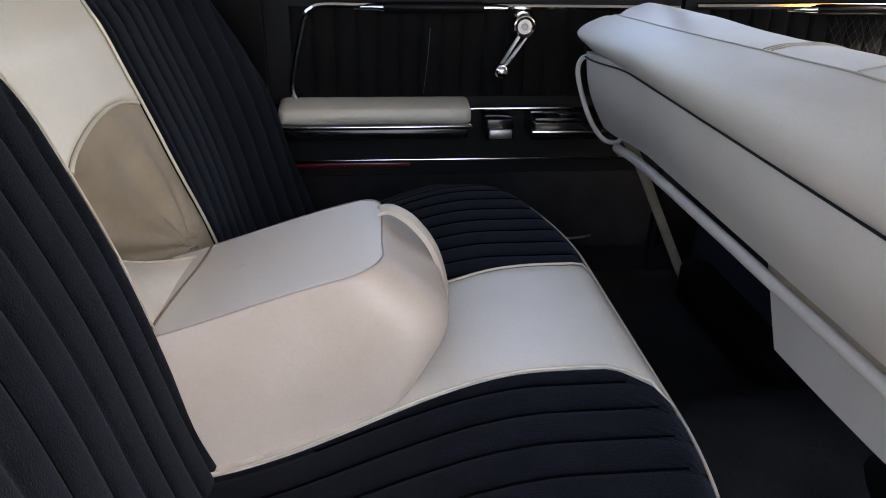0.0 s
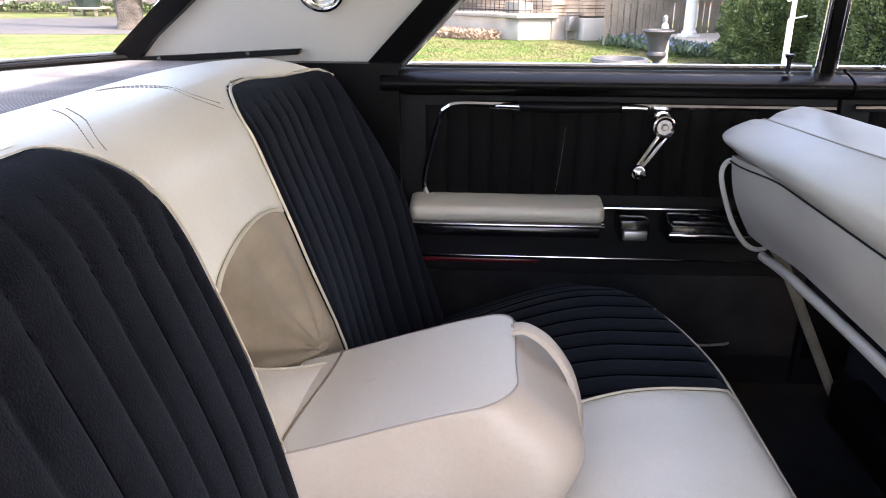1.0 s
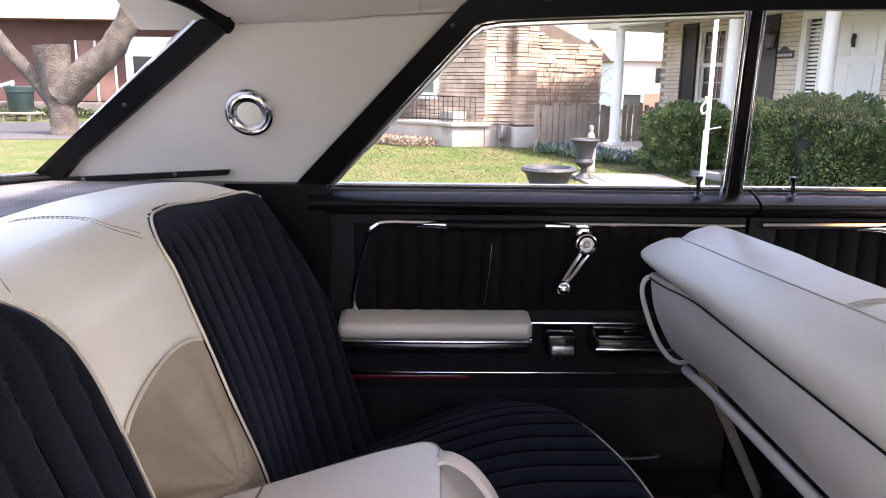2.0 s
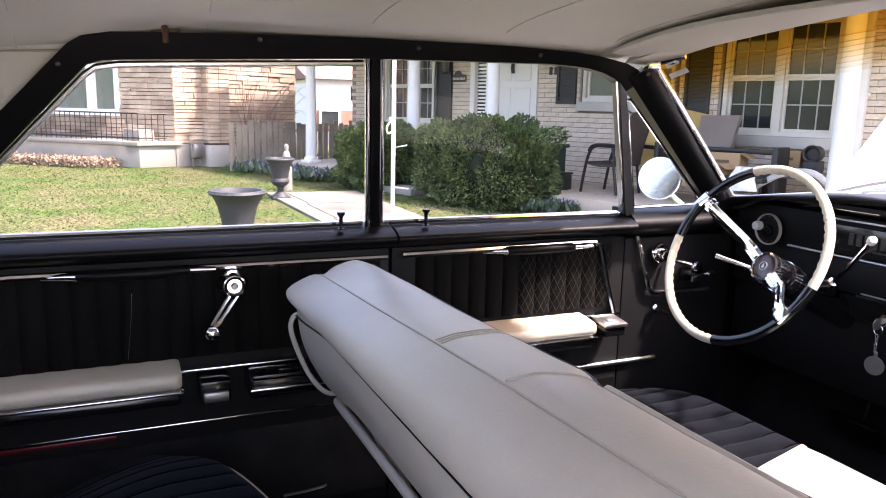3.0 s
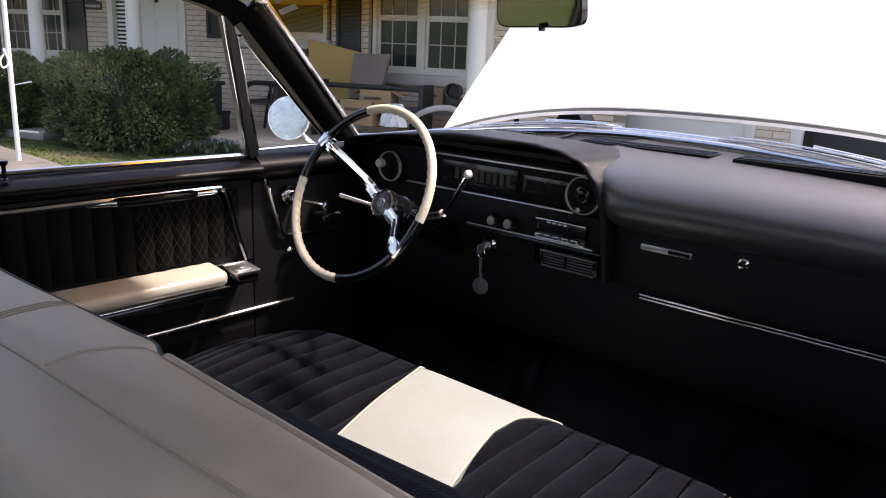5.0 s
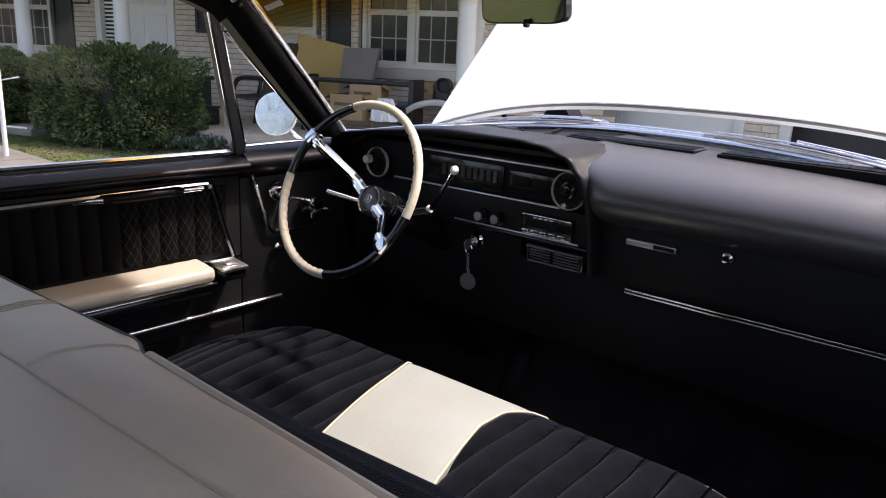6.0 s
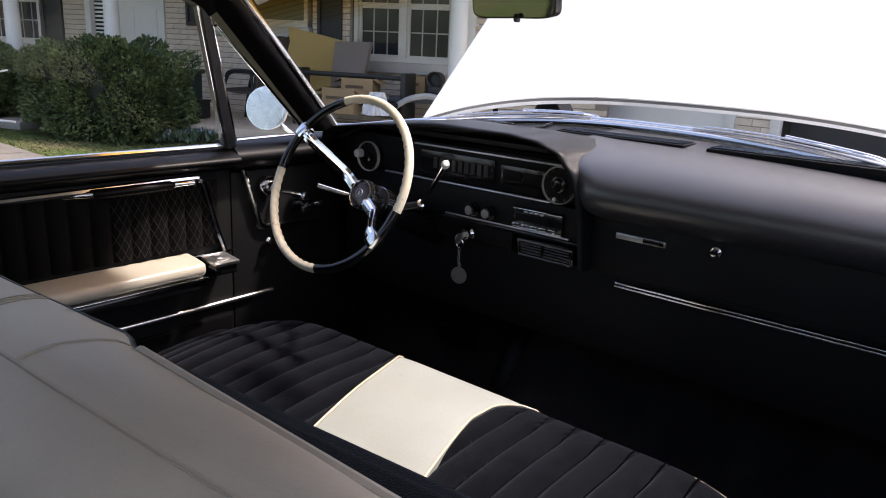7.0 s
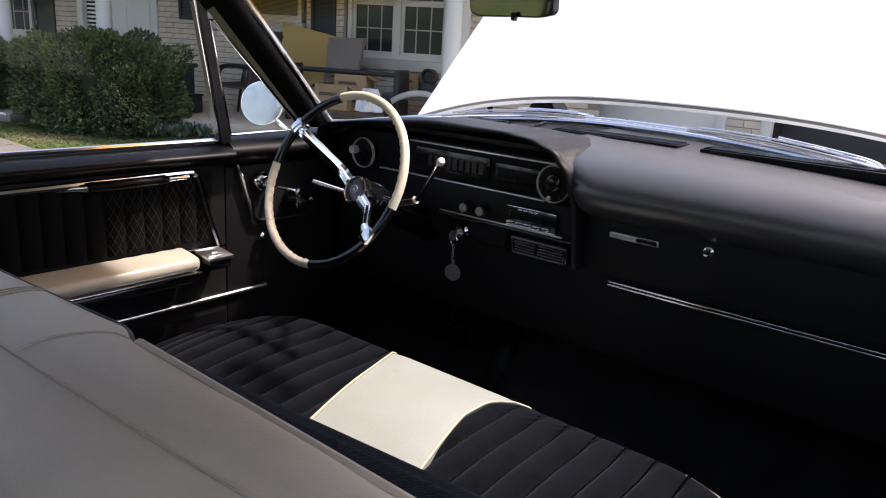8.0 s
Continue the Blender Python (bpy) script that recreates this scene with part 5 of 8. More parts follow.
def build_key():
    key = thing("key_ring", (1.61, 0.222, 0.812), "worn key on a split ring with a round metal tag", "keys")
    part("key", join(rbox(1.600, 1.630, 0.2205, 0.2235, 0.806, 0.818, 0.001), lathe([(0, -0.0012), (0.013, -0.0012), (0.013, 0.0012), (0, 0.0012)], 20, facing((1.598, 0.222, 0.806), (0, 1, 0)))), DULL_METAL, key)
    part("ring", tube([(1.606, 0.224 + 0.010 * math.cos(a), 0.792 + 0.012 * math.sin(a)) for a in np.linspace(0, 2 * math.pi, 20)[:-1]], 0.0014, 6, closed=True), CHROME, key)
    for k in range(4):
        z = 0.776 - k * 0.010
        part("link", tube([(1.606 + (0.003 * math.cos(a) if k % 2 else 0), 0.225 + (0 if k % 2 else 0.003 * math.cos(a)), z + 0.006 * math.sin(a)) for a in np.linspace(0, 2 * math.pi, 12)[:-1]], 0.0011, 5, closed=True), DULL_METAL, key)
    part("tag", join(lathe([(0, -0.001), (0.021, -0.001), (0.021, 0.001), (0, 0.001)], 28, facing((1.606, 0.222, 0.712), (-1, -0.2, 0))), rbox(1.605, 1.607, 0.218, 0.226, 0.728, 0.744, 0.0005)), DULL_METAL, key, "round worn metal tag")


def build_steering():
    wheel = thing("steering_wheel", (1.42, 0.362, 0.91), "large two-spoke steering wheel with cracked ivory and black rim", "steering wheel")
    c, n = Vector((1.335, 0.362, 0.950)), Vector((-0.902, 0, 0.432))
    e1, e2 = Vector((0, 1, 0)), Vector((0.432, 0, 0.902))
    R = 0.196

    def rim(a0, a1, mat, label, grip):
        pts = []
        for a in np.linspace(math.radians(a0), math.radians(a1), 60):
            pts.append(c + R * (math.cos(a) * e1 + math.sin(a) * e2))
        bm = tube(pts, 0.0104, 12)
        if grip:
            for v in bm.verts:
                d = v.co - c
                ang = math.degrees(math.atan2(d.dot(e2), d.dot(e1)))
                rad = (d - n * d.dot(n))
                if rad.length < R:
                    v.co += rad.normalized() * 0.0015 * (1 + math.sin(ang * 1.1))
        part("rim", bm, mat, wheel, label)
    rim(72, 190, IVORY, "cracked ivory rim grip", True)
    rim(262, 362, IVORY, "cracked ivory rim grip", True)
    rim(2, 72, BLACK_GLOSS, "glossy black rim", False)
    rim(190, 262, BLACK_GLOSS, "glossy black rim", False)
    hub = c - 0.086 * n
    for sgn in (1, -1):
        a = math.radians(32)
        d = sgn * (math.cos(a) * e1 + math.sin(a) * e2)
        w = n.cross(d).normalized()

        def blade(u, v):
            k = 0.030 + (R - 0.035) * u
            lift = -0.078 * (1 - min(1.0, max(0.0, (u - 0.22) / 0.62))) + 0.003
            half = 0.0135 - 0.0015 * u
            s = (v - 0.5) * 2
            ridge = 0.0055 if abs(s) < 0.4 else 0.0
            return c + d * k + n * (lift + ridge + 0.002 * (1 - abs(s))) + w * half * s
        sp = part("spoke", slab(blade, lambda u, v: blade(u, v) - n * 0.008, 16, 10), SPOKE, wheel, "chrome spoke")
        end = c + d * (R - 0.004)
        clamp = rbox(-0.013, 0.013, -0.017, 0.017, -0.0135, 0.0135, 0.004)
        clamp.transform(Matrix.Translation(end) @ Matrix((d, w, n)).transposed().to_4x4())
        part("spoke_clamp", clamp, SPOKE, sp)
    m = facing(hub, n)
    horn = part("hub", lathe([(0.024, -0.045), (0.0330, -0.040), (0.0335, 0.0), (0.0350, 0.004), (0.0335, 0.011), (0.0295, 0.0125), (0.0280, 0.009), (0, 0.009)], 44, m), CHROME, wheel, "chrome hub with knurled side")
    part("hub_cap", lathe([(0.0278, 0.0095), (0.020, 0.0115), (0.010, 0.0125), (0, 0.0128)], 36, m), material("hub_enamel", (0.085, 0.060, 0.055), 0.18, metal=0.3, vary=0.35, scale=60), horn, "dark red-brown emblem cap")
    crest = [lathe([(0.0105, 0.0120), (0.0100, 0.0142), (0.0085, 0.0146), (0.0080, 0.0125)], 28, m, cap=False)]
    for k in range(3):
        bar = rbox(-0.0012, 0.0012, -0.006 + 0.001 * abs(k - 1), 0.006 - 0.002 * abs(k - 1), 0.0125, 0.0142, 0.0004)
        bar.transform(m @ Matrix.Rotation(0.9 * (k - 1), 4, "Z"))
        crest.append(bar)
    part("emblem", join(*crest), DULL_METAL, horn, "worn metal crest")
    for k in range(40):
        t = 2 * math.pi * k / 40
        p = hub + 0.0336 * (math.cos(t) * e1 + math.sin(t) * e2)
        part("knurl", tube([p - n * 0.034, p - n * 0.003], 0.0014, 4), CHROME, horn)
    column = part("column", tube([hub - n * 0.04, hub - n * 0.30], 0.036, 20), BLACK_GLOSS, wheel, "glossy black steering column")
    part("column_collar", tube([hub - n * 0.050, hub - n * 0.075], 0.038, 20), CHROME, column)
    base = hub - n * 0.085
    tip = Vector((1.398, 0.500, 0.914))
    part("signal_lever", tube([base + e1 * 0.02, base.lerp(tip, 0.55), tip], 0.0060, 10, taper=lambda t: 0.75 + 0.35 * t), SPOKE, column, "chrome turn signal lever")
    sb = Vector((1.545, 0.302, 0.882))
    top = Vector((1.462, 0.165, 1.000))
    lever = part("shift_lever", tube(spline([sb, sb.lerp(top, 0.5) + Vector((0, 0, -0.004)), top], 8), 0.0055, 10), CHROME, column, "chrome gear lever")
    part("lever_knob", lathe([(0.004, 0), (0.0085, 0.004), (0.0095, 0.011), (0.007, 0.017), (0, 0.019)], 18, facing(top, top - sb)), PALE, lever, "pale round knob")
    part("lever_socket", lathe([(0, -0.012), (0.010, -0.010), (0.014, 0), (0.010, 0.010), (0, 0.012)], 20, facing(sb, top - sb)), CHROME, lever)
    part("lever_arm", tube([sb, Vector((1.50, 0.362, 0.865))], 0.012, 10), BLACK_GLOSS, lever)


def build_mirror():
    mir = thing("rear_view_mirror", (1.41, -0.02, 1.36), "rear-view mirror in a thin dark frame on a chrome arm", "mirror")
    c = Vector((1.415, -0.018, 1.336))
    zc = Vector((0, 0, 1))
    w = Vector((-1.0, 0.10, -0.14)).normalized()
    r = zc.cross(w).normalized()
    up = w.cross(r).normalized()
    m = Matrix((r, up, w)).transposed().to_4x4()
    m.translation = c

    def outline(s):
        pts = []
        for k in range(48):
            a = 2 * math.pi * k / 48
            x = math.copysign(abs(math.cos(a)) ** 0.35, math.cos(a)) * 0.101 * s
            z = math.copysign(abs(math.sin(a)) ** 0.45, math.sin(a)) * 0.0315 * (1.0 if s == 1 else 0.90)
            pts.append((x, z - 0.002 * (x / 0.1) ** 2, 0))
        return pts
    shell = prism(outline(1), (0, 0, -0.016))
    shell.transform(m)
    part("shell", shell, BLACK_GLOSS, mir, "dark mirror shell")
    face = prism([(x, z, 0.0012) for x, z, _ in outline(0.97)], (0, 0, -0.001))
    face.transform(m)
    part("glass", face, DIM_MIRROR, mir, "silvered mirror glass")
    part("arm", tube(spline([(1.435, -0.045, 1.355), (1.440, -0.035, 1.375), (1.415, -0.008, 1.402), (1.360, 0.02, 1.425)], 6), 0.008, 10), CHROME, mir, "curved chrome arm")
    part("tab", rbox(1.405, 1.42, -0.037, -0.029, 1.298, 1.313, 0.003), BLACK_GLOSS, mir)


def build_outer():
    # cowl, wipers, open bonnet and mirror of the car itself
    cowl = thing("cowl_panel", (2.05, 0, 0.98), "white painted panel below the windscreen", "car body panel")

    def top(u, v):
        y = -0.98 + 1.78 * u
        f = screen_point(max(-0.97, min(0.72, y)), 0.0)
        return Vector((f.x + 0.006 + (2.20 - f.x) * v, y, f.z + 0.004 - 0.020 * v))
    part("panel", slab(top, lambda u, v: top(u, v) + Vector((0, 0, -0.03)), 40, 8), CAR_WHITE, cowl)
    part("cowl_strip", tube([top(u, 0.06) + Vector((0, 0, 0.004)) for u in np.linspace(0.05, 0.97, 40)], 0.006, 8), CHROME, cowl)
    for y0, y1 in ((0.50, 0.12), (-0.16, -0.60)):
        wip = thing("windscreen_wiper", (2.0, (y0 + y1) / 2, 1.07), "chrome windscreen wiper resting on the glass", "wiper", "wipers")
        lay = lambda k, out, lift: screen_point(y0 + (y1 - y0) * k, 0.008 + 0.012 * math.sin(math.pi * k)) + Vector((0.015 + out, 0, 0.006 + lift))
        part("blade", tube([lay(k, 0, 0) for k in np.linspace(0, 1, 14)], 0.003, 8), DULL_METAL, wip, "thin metal blade")
        part("holder", tube([lay(0.06 + 0.88 * k, 0.008, 0.007) for k in np.linspace(0, 1, 14)], 0.0022, 8), CHROME, wip)
        arm_end = lay(0.5, 0.012, 0.012)
        pv = lay(1.0, 0.05, -0.010)
        part("arm", tube(spline([pv, pv.lerp(arm_end, 0.15) + Vector((0, 0, 0.014)), arm_end], 8), 0.0042, 8, taper=lambda t: 1.2 - 0.5 * t), CHROME, wip, "chrome arm")
        part("pivot", lathe([(0.012, 0), (0.012, 0.007), (0.008, 0.013), (0, 0.014)], 18, Matrix.Translation(pv - Vector((0, 0, 0.012)))), CHROME, wip)
    part("washer_nozzle", lathe([(0.012, 0), (0.012, 0.008), (0.006, 0.016), (0, 0.018)], 14, Matrix.Translation((2.06, 0.03, 1.070))), BLACK_TRIM, cowl)
    bonnet = thing("car_bonnet", (2.05, 0, 1.0), "white painted car bonnet standing open", "car bonnet")

    def skin(u, v):
        y = -1.0 + 1.75 * u
        k = (y + 0.12) / 0.87
        foot_z = 1.142 - 0.118 * abs(k) ** 2.6
        crown = 0.03 * (1 - k * k)
        return Vector((2.05 + 1.50 * v - crown * 0.7 * v, y * (1 - 0.03 * v), foot_z + (1.42 + 0.02 * (1 - k * k)) * v + 0.05 * math.sin(math.pi * v)))
    part("outer_skin", slab(skin, lambda u, v: skin(u, v) + Vector((0.03, 0, -0.02)), 40, 24), CAR_WHITE, bonnet, "white painted skin")
    part("rear_seal", tube([skin(u, 0.0) + Vector((0.008, 0, -0.006)) for u in np.linspace(0, 1, 40)], 0.0045, 8), material("grey_rubber", (0.16, 0.16, 0.15), 0.7), bonnet, "grey rubber seal")
    for y in (0.60, -0.62):
        hinge = part("hinge", join(rbox(2.10, 2.14, y - 0.012, y + 0.012, 0.85, 1.02, 0.004), tube([(2.12, y, 0.95), (2.24, y, 1.04), (2.22, y, 1.10)], 0.010, 8)), BLACK_TRIM, bonnet, "black bonnet hinge")
    spring = part("hinge_cover", slab(lambda u, v: Vector((2.3 + 0.02 * v, 0.52 - 0.13 * u, 0.94 + (0.10 + 0.07 * math.sin(math.pi * u)) * v)), lambda u, v: Vector((2.4, 0.52 - 0.13 * u, 0.94 + (0.10 + 0.07 * math.sin(math.pi * u)) * v)), 10, 4), BLACK_PAD, bonnet, "dark engine bay part")
    for s in (1, -1):
        yo = 0.0 if s > 0 else 0.2
        wing = thing("front_wing", (2.9, (0.85 + yo) * s, 0.7), "white front wing of the car", "car body panel")
        part("panel", slab(lambda u, v: Vector((1.66 + 2.4 * u, s * (0.80 + yo + 0.10 * math.sin(math.pi * min(1, v * 1.2))), 0.84 + 0.12 * smooth01(0.2, 0.0, u) - 0.5 * v)), lambda u, v: Vector((1.66 + 2.4 * u, s * (0.76 + yo), 0.83 + 0.12 * smooth01(0.2, 0.0, u) - 0.5 * v)), 20, 10), CAR_WHITE, wing)
    engine = thing("engine_bay", (2.9, 0, 0.5), "dark engine bay under the open bonnet", "engine")
    part("tray", rbox(2.2, 3.9, -0.74, 0.74, 0.40, 0.72, 0.03), BLACK_PAD, engine)
    part("air_cleaner", lathe([(0.0, 0.0), (0.2, 0.0), (0.21, 0.02), (0.21, 0.08), (0.19, 0.10), (0.02, 0.11), (0, 0.12)], 32, Matrix.Translation((2.9, 0, 0.72))), BLACK_GLOSS, engine)
    sm = thing("door_mirror", (1.56, 0.93, 0.98), "round white-reflecting chrome door mirror", "mirror")
    at, way = Vector((1.585, 0.945, 1.053)), Vector((-0.86, -0.50, 0.14))
    m = facing(at, way)
    part("shell", lathe([(0.062, 0.0), (0.064, -0.010), (0.056, -0.03), (0.035, -0.045), (0, -0.05)], 36, m), CHROME, sm, "chrome shell")
    part("glass", lathe([(0, 0.0), (0.060, 0.0), (0.060, -0.003), (0, -0.003)], 36, m), MIRROR, sm, "round mirror glass")
    part("stalk", tube(spline([at - way * 0.03 + Vector((0.02, 0, -0.03)), (1.63, 0.93, 1.0), (1.65, 0.88, 0.965)], 6), 0.008, 8), CHROME, sm)


def build_shell():
    fw = []
    fw.append(rbox(1.95, 1.99, -1.0, 0.80, 0.30, 0.985, 0))
    fw.append(rbox(1.60, 1.97, 0.745, 0.80, 0.30, 0.985, 0))
    fw.append(rbox(1.60, 1.97, -1.0, -0.945, 0.30, 0.985, 0))
    structure("wall_firewall", join(*fw), BLACK_MATTE, "black carpeted footwell walls", "wall")
    structure("wall_door_skin", rbox(-1.0, 1.66, 0.765, 0.84, 0.30, 0.975, 0.02), CAR_WHITE, "white outer skin of the car doors", "car body panel")
    structure("wall_seat_back", rbox(-0.62, -0.58, -0.90, 0.76, 0.28, 0.97, 0), BLACK_PAD, "black panel behind the rear seat", "wall")
    structure("wall_quarter", rbox(-1.0, -0.45, -0.92, -0.86, 0.28, 0.98, 0.01), BLACK_PAD, "black side panel beside the rear seat", "wall")
    # unseen near-side panel, added to cut the light reaching seat and footwell
    structure("wall_near_door", join(rbox(0.70, 1.62, -1.02, -0.95, 0.30, 0.975, 0.02), rbox(0.66, 0.72, -1.0, -0.95, 0.30, 1.02, 0.01)), BLACK_MATTE, "unseen black panel added to block light on the near side", "wall")
    roof = lambda u, v: Vector((-0.50 + 0.15 * (2 * v - 1) ** 2 + (1.82 - 0.28 * (2 * v - 1) ** 2) * u, -0.86 + 1.50 * v, 1.465 - 0.09 * (abs(v - 0.5) * 2) ** 3 - 0.06 * smooth01(0.3, 0, u) - 0.03 * smooth01(0.8, 1, u)))
    structure("roof", slab(roof, lambda u, v: roof(u, v) + Vector((0, 0, -0.01)), 20, 20), CAR_WHITE, "white painted car roof", "roof")
    boot = lambda u, v: Vector((-2.4 + 1.4 * u, -0.85 + 1.70 * v, 0.965 - 0.05 * (abs(v - 0.5) * 2) ** 3))
    structure("boot_lid", slab(boot, lambda u, v: boot(u, v) + Vector((0, 0, -0.4)), 8, 10), CAR_WHITE, "white painted boot lid", "car body panel")
    pillar = [(-0.95, -0.90, 0.98), (-0.70, -0.90, 0.98), (-0.30, -0.80, 1.37), (-0.50, -0.80, 1.37)]
    structure("wall_rear_pillar", prism(pillar, (0, -0.03, 0)), LINER, "pale quarter panel", "panel")
    structure("wall_front_pillar", tube([(1.61, -0.99, 1.0), (1.25, -0.80, 1.37)], 0.028, 8), BLACK_TRIM, "black windscreen pillar", "pillar")
    pedals = thing("brake_pedal", (1.78, 0.35, 0.42), "black rubber brake pedal with a metal edge", "pedal")
    part("pad", rbox(1.755, 1.775, 0.28, 0.42, 0.44, 0.52, 0.006, turn=pose(0, 0, 0, 0, -30, 0)), BLACK_PAD, pedals)
    part("stem", tube([(1.77, 0.35, 0.48), (1.84, 0.35, 0.66)], 0.008, 8), BLACK_TRIM, pedals)
    gas = thing("accelerator_pedal", (1.80, 0.17, 0.38), "slim black accelerator pedal", "pedal")
    part("pad", rbox(1.78, 1.80, 0.14, 0.20, 0.36, 0.56, 0.006, turn=pose(0, 0, 0, 0, 35, 0)), BLACK_PAD, gas)


build_dash()
build_key()
build_steering()
build_mirror()
build_outer()
build_shell()


# ---- outside ----
GRASS = material("lawn", (0.052, 0.090, 0.022), 0.95, vary=0.6, scale=1.1, fine=22, bump=1.0, depth=0.06, dark=(0.110, 0.102, 0.055), dark_at=0.52, spots=((0.16, 0.14, 0.075), 7, 0.58), spec=0.1, crisp=0.18)
BLADES = material("grass_blades", (0.070, 0.122, 0.030), 0.8, vary=0.3, scale=1.1, fine=20, bump=0, dark=(0.145, 0.132, 0.07), dark_at=0.52, random_tint=0.75, spec=0.1)
CONCRETE = material("concrete", (0.31, 0.29, 0.26), 0.9, vary=0.16, scale=1.5, fine=60, bump=0.3, dark=(0.20, 0.185, 0.165), dark_at=0.5)
DRIVE = material("driveway_concrete", (0.50, 0.48, 0.44), 0.9, vary=0.14, scale=1.2, fine=60, bump=0.3, dark=(0.38, 0.36, 0.33))
PATH_STONE = material("path_concrete", (0.155, 0.145, 0.128), 0.9, vary=0.2, scale=2.5, fine=60, bump=0.4, dark=(0.11, 0.10, 0.087), dark_at=0.5, random_tint=0.2)
# window frames: dirtier white, also darkened for the shade they stand in
FRAME_PAINT = material("shaded_dirty_white_paint", (0.60, 0.58, 0.53), 0.55, vary=0.1, scale=3, fine=50, bump=0.1)
PORCH = material("porch_concrete", (0.52, 0.44, 0.35), 0.85, vary=0.15, scale=1.5, fine=60, bump=0.3, dark=(0.42, 0.345, 0.265), dark_at=0.5)
ASPHALT = material("asphalt", (0.058, 0.056, 0.056), 0.9, vary=0.25, scale=2, fine=90, bump=0.4)
BRICK = material("buff_brick", (0.70, 0.60, 0.49), 0.85, vary=0.14, scale=5, fine=70, bump=0.3, random_tint=0.16, spots=((0.50, 0.41, 0.32), 6, 0.56), crisp=0.3)
MORTAR = material("mortar", (0.30, 0.265, 0.225), 0.95, vary=0.15, scale=6, fine=100, bump=0.3)
STONE = material("ledge_stone", (0.43, 0.34, 0.26), 0.9, vary=0.22, scale=3, fine=40, bump=0.5, depth=0.01, random_tint=0.45, dark=(0.27, 0.19, 0.14), dark_at=0.5)
JOINT = material("dark_stone_joint", (0.11, 0.09, 0.072), 0.95, vary=0.2, scale=6, fine=80, bump=0.3)
PAINT = material("white_paint", (0.78, 0.77, 0.74), 0.5, vary=0.05, scale=3, fine=50, bump=0.08)
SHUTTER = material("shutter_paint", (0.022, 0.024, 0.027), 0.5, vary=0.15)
PANE = material("window_pane", (0.03, 0.035, 0.04), 0.06, vary=0.3, scale=1.5, bump=0, spec=0.7)
LEAF = material("hedge_leaf", (0.125, 0.165, 0.058), 0.55, spec=0.4, vary=0.3, scale=5, fine=30, bump=0, random_tint=0.85, dark=(0.040, 0.068, 0.024))
TWIG = material("twig_bark", (0.27, 0.18, 0.145), 0.9, vary=0.25, scale=20)
BARK = material("tree_bark", (0.115, 0.10, 0.085), 0.95, vary=0.4, scale=4, fine=22, bump=1.0, depth=0.04, dark=(0.05, 0.042, 0.034))
WEATHERED = material("weathered_wood", (0.31, 0.262, 0.21), 0.9, vary=0.35, scale=2, fine=40, bump=0.4, random_tint=0.25)
IRON = material("black_iron", (0.015, 0.015, 0.015), 0.5, vary=0.2)
URN = material("urn_iron", (0.034, 0.036, 0.041), 0.6, vary=0.25, scale=10, fine=60, bump=0.3)
CARDBOARD = material("cardboard", (0.36, 0.24, 0.13), 0.85, vary=0.1, scale=4, fine=60)
BOARD = material("yellow_board", (0.50, 0.34, 0.12), 0.8, vary=0.08)
GREY_BOARD = material("grey_cushion", (0.21, 0.175, 0.155), 0.85, vary=0.12)
PINK_ROOF = material("faded_shingle", (0.25, 0.145, 0.115), 0.9, vary=0.2, fine=20)
GREEN_PLASTIC = material("green_plastic", (0.02, 0.05, 0.04), 0.4, vary=0.15)
FLOWER = material("blue_flower", (0.22, 0.25, 0.42), 0.6, vary=0.2, random_tint=0.4)
CURTAIN = material("pale_curtain", (0.17, 0.19, 0.15), 0.8, vary=0.12, scale=6)
STRAW = material("dry_stems", (0.40, 0.30, 0.22), 0.9, vary=0.3, random_tint=0.4)

UU, NN = Vector((0.34, -0.94, 0)), Vector((-0.94, -0.34, 0))
HOUSE = Matrix(((UU.x, NN.x, 0, 8.648), (UU.y, NN.y, 0, 3.128), (0, 0, 1, 0), (0, 0, 0, 1)))


def hp(s, off, z):
    """Along the house front, out from its wall, and up."""
    return HOUSE @ Vector((s, off, z))


def hbox(s0, s1, o0, o1, z0, z1, bev=0.0):
    bm = rbox(s0, s1, o0, o1, z0, z1, bev)
    bm.transform(HOUSE)
    return bm


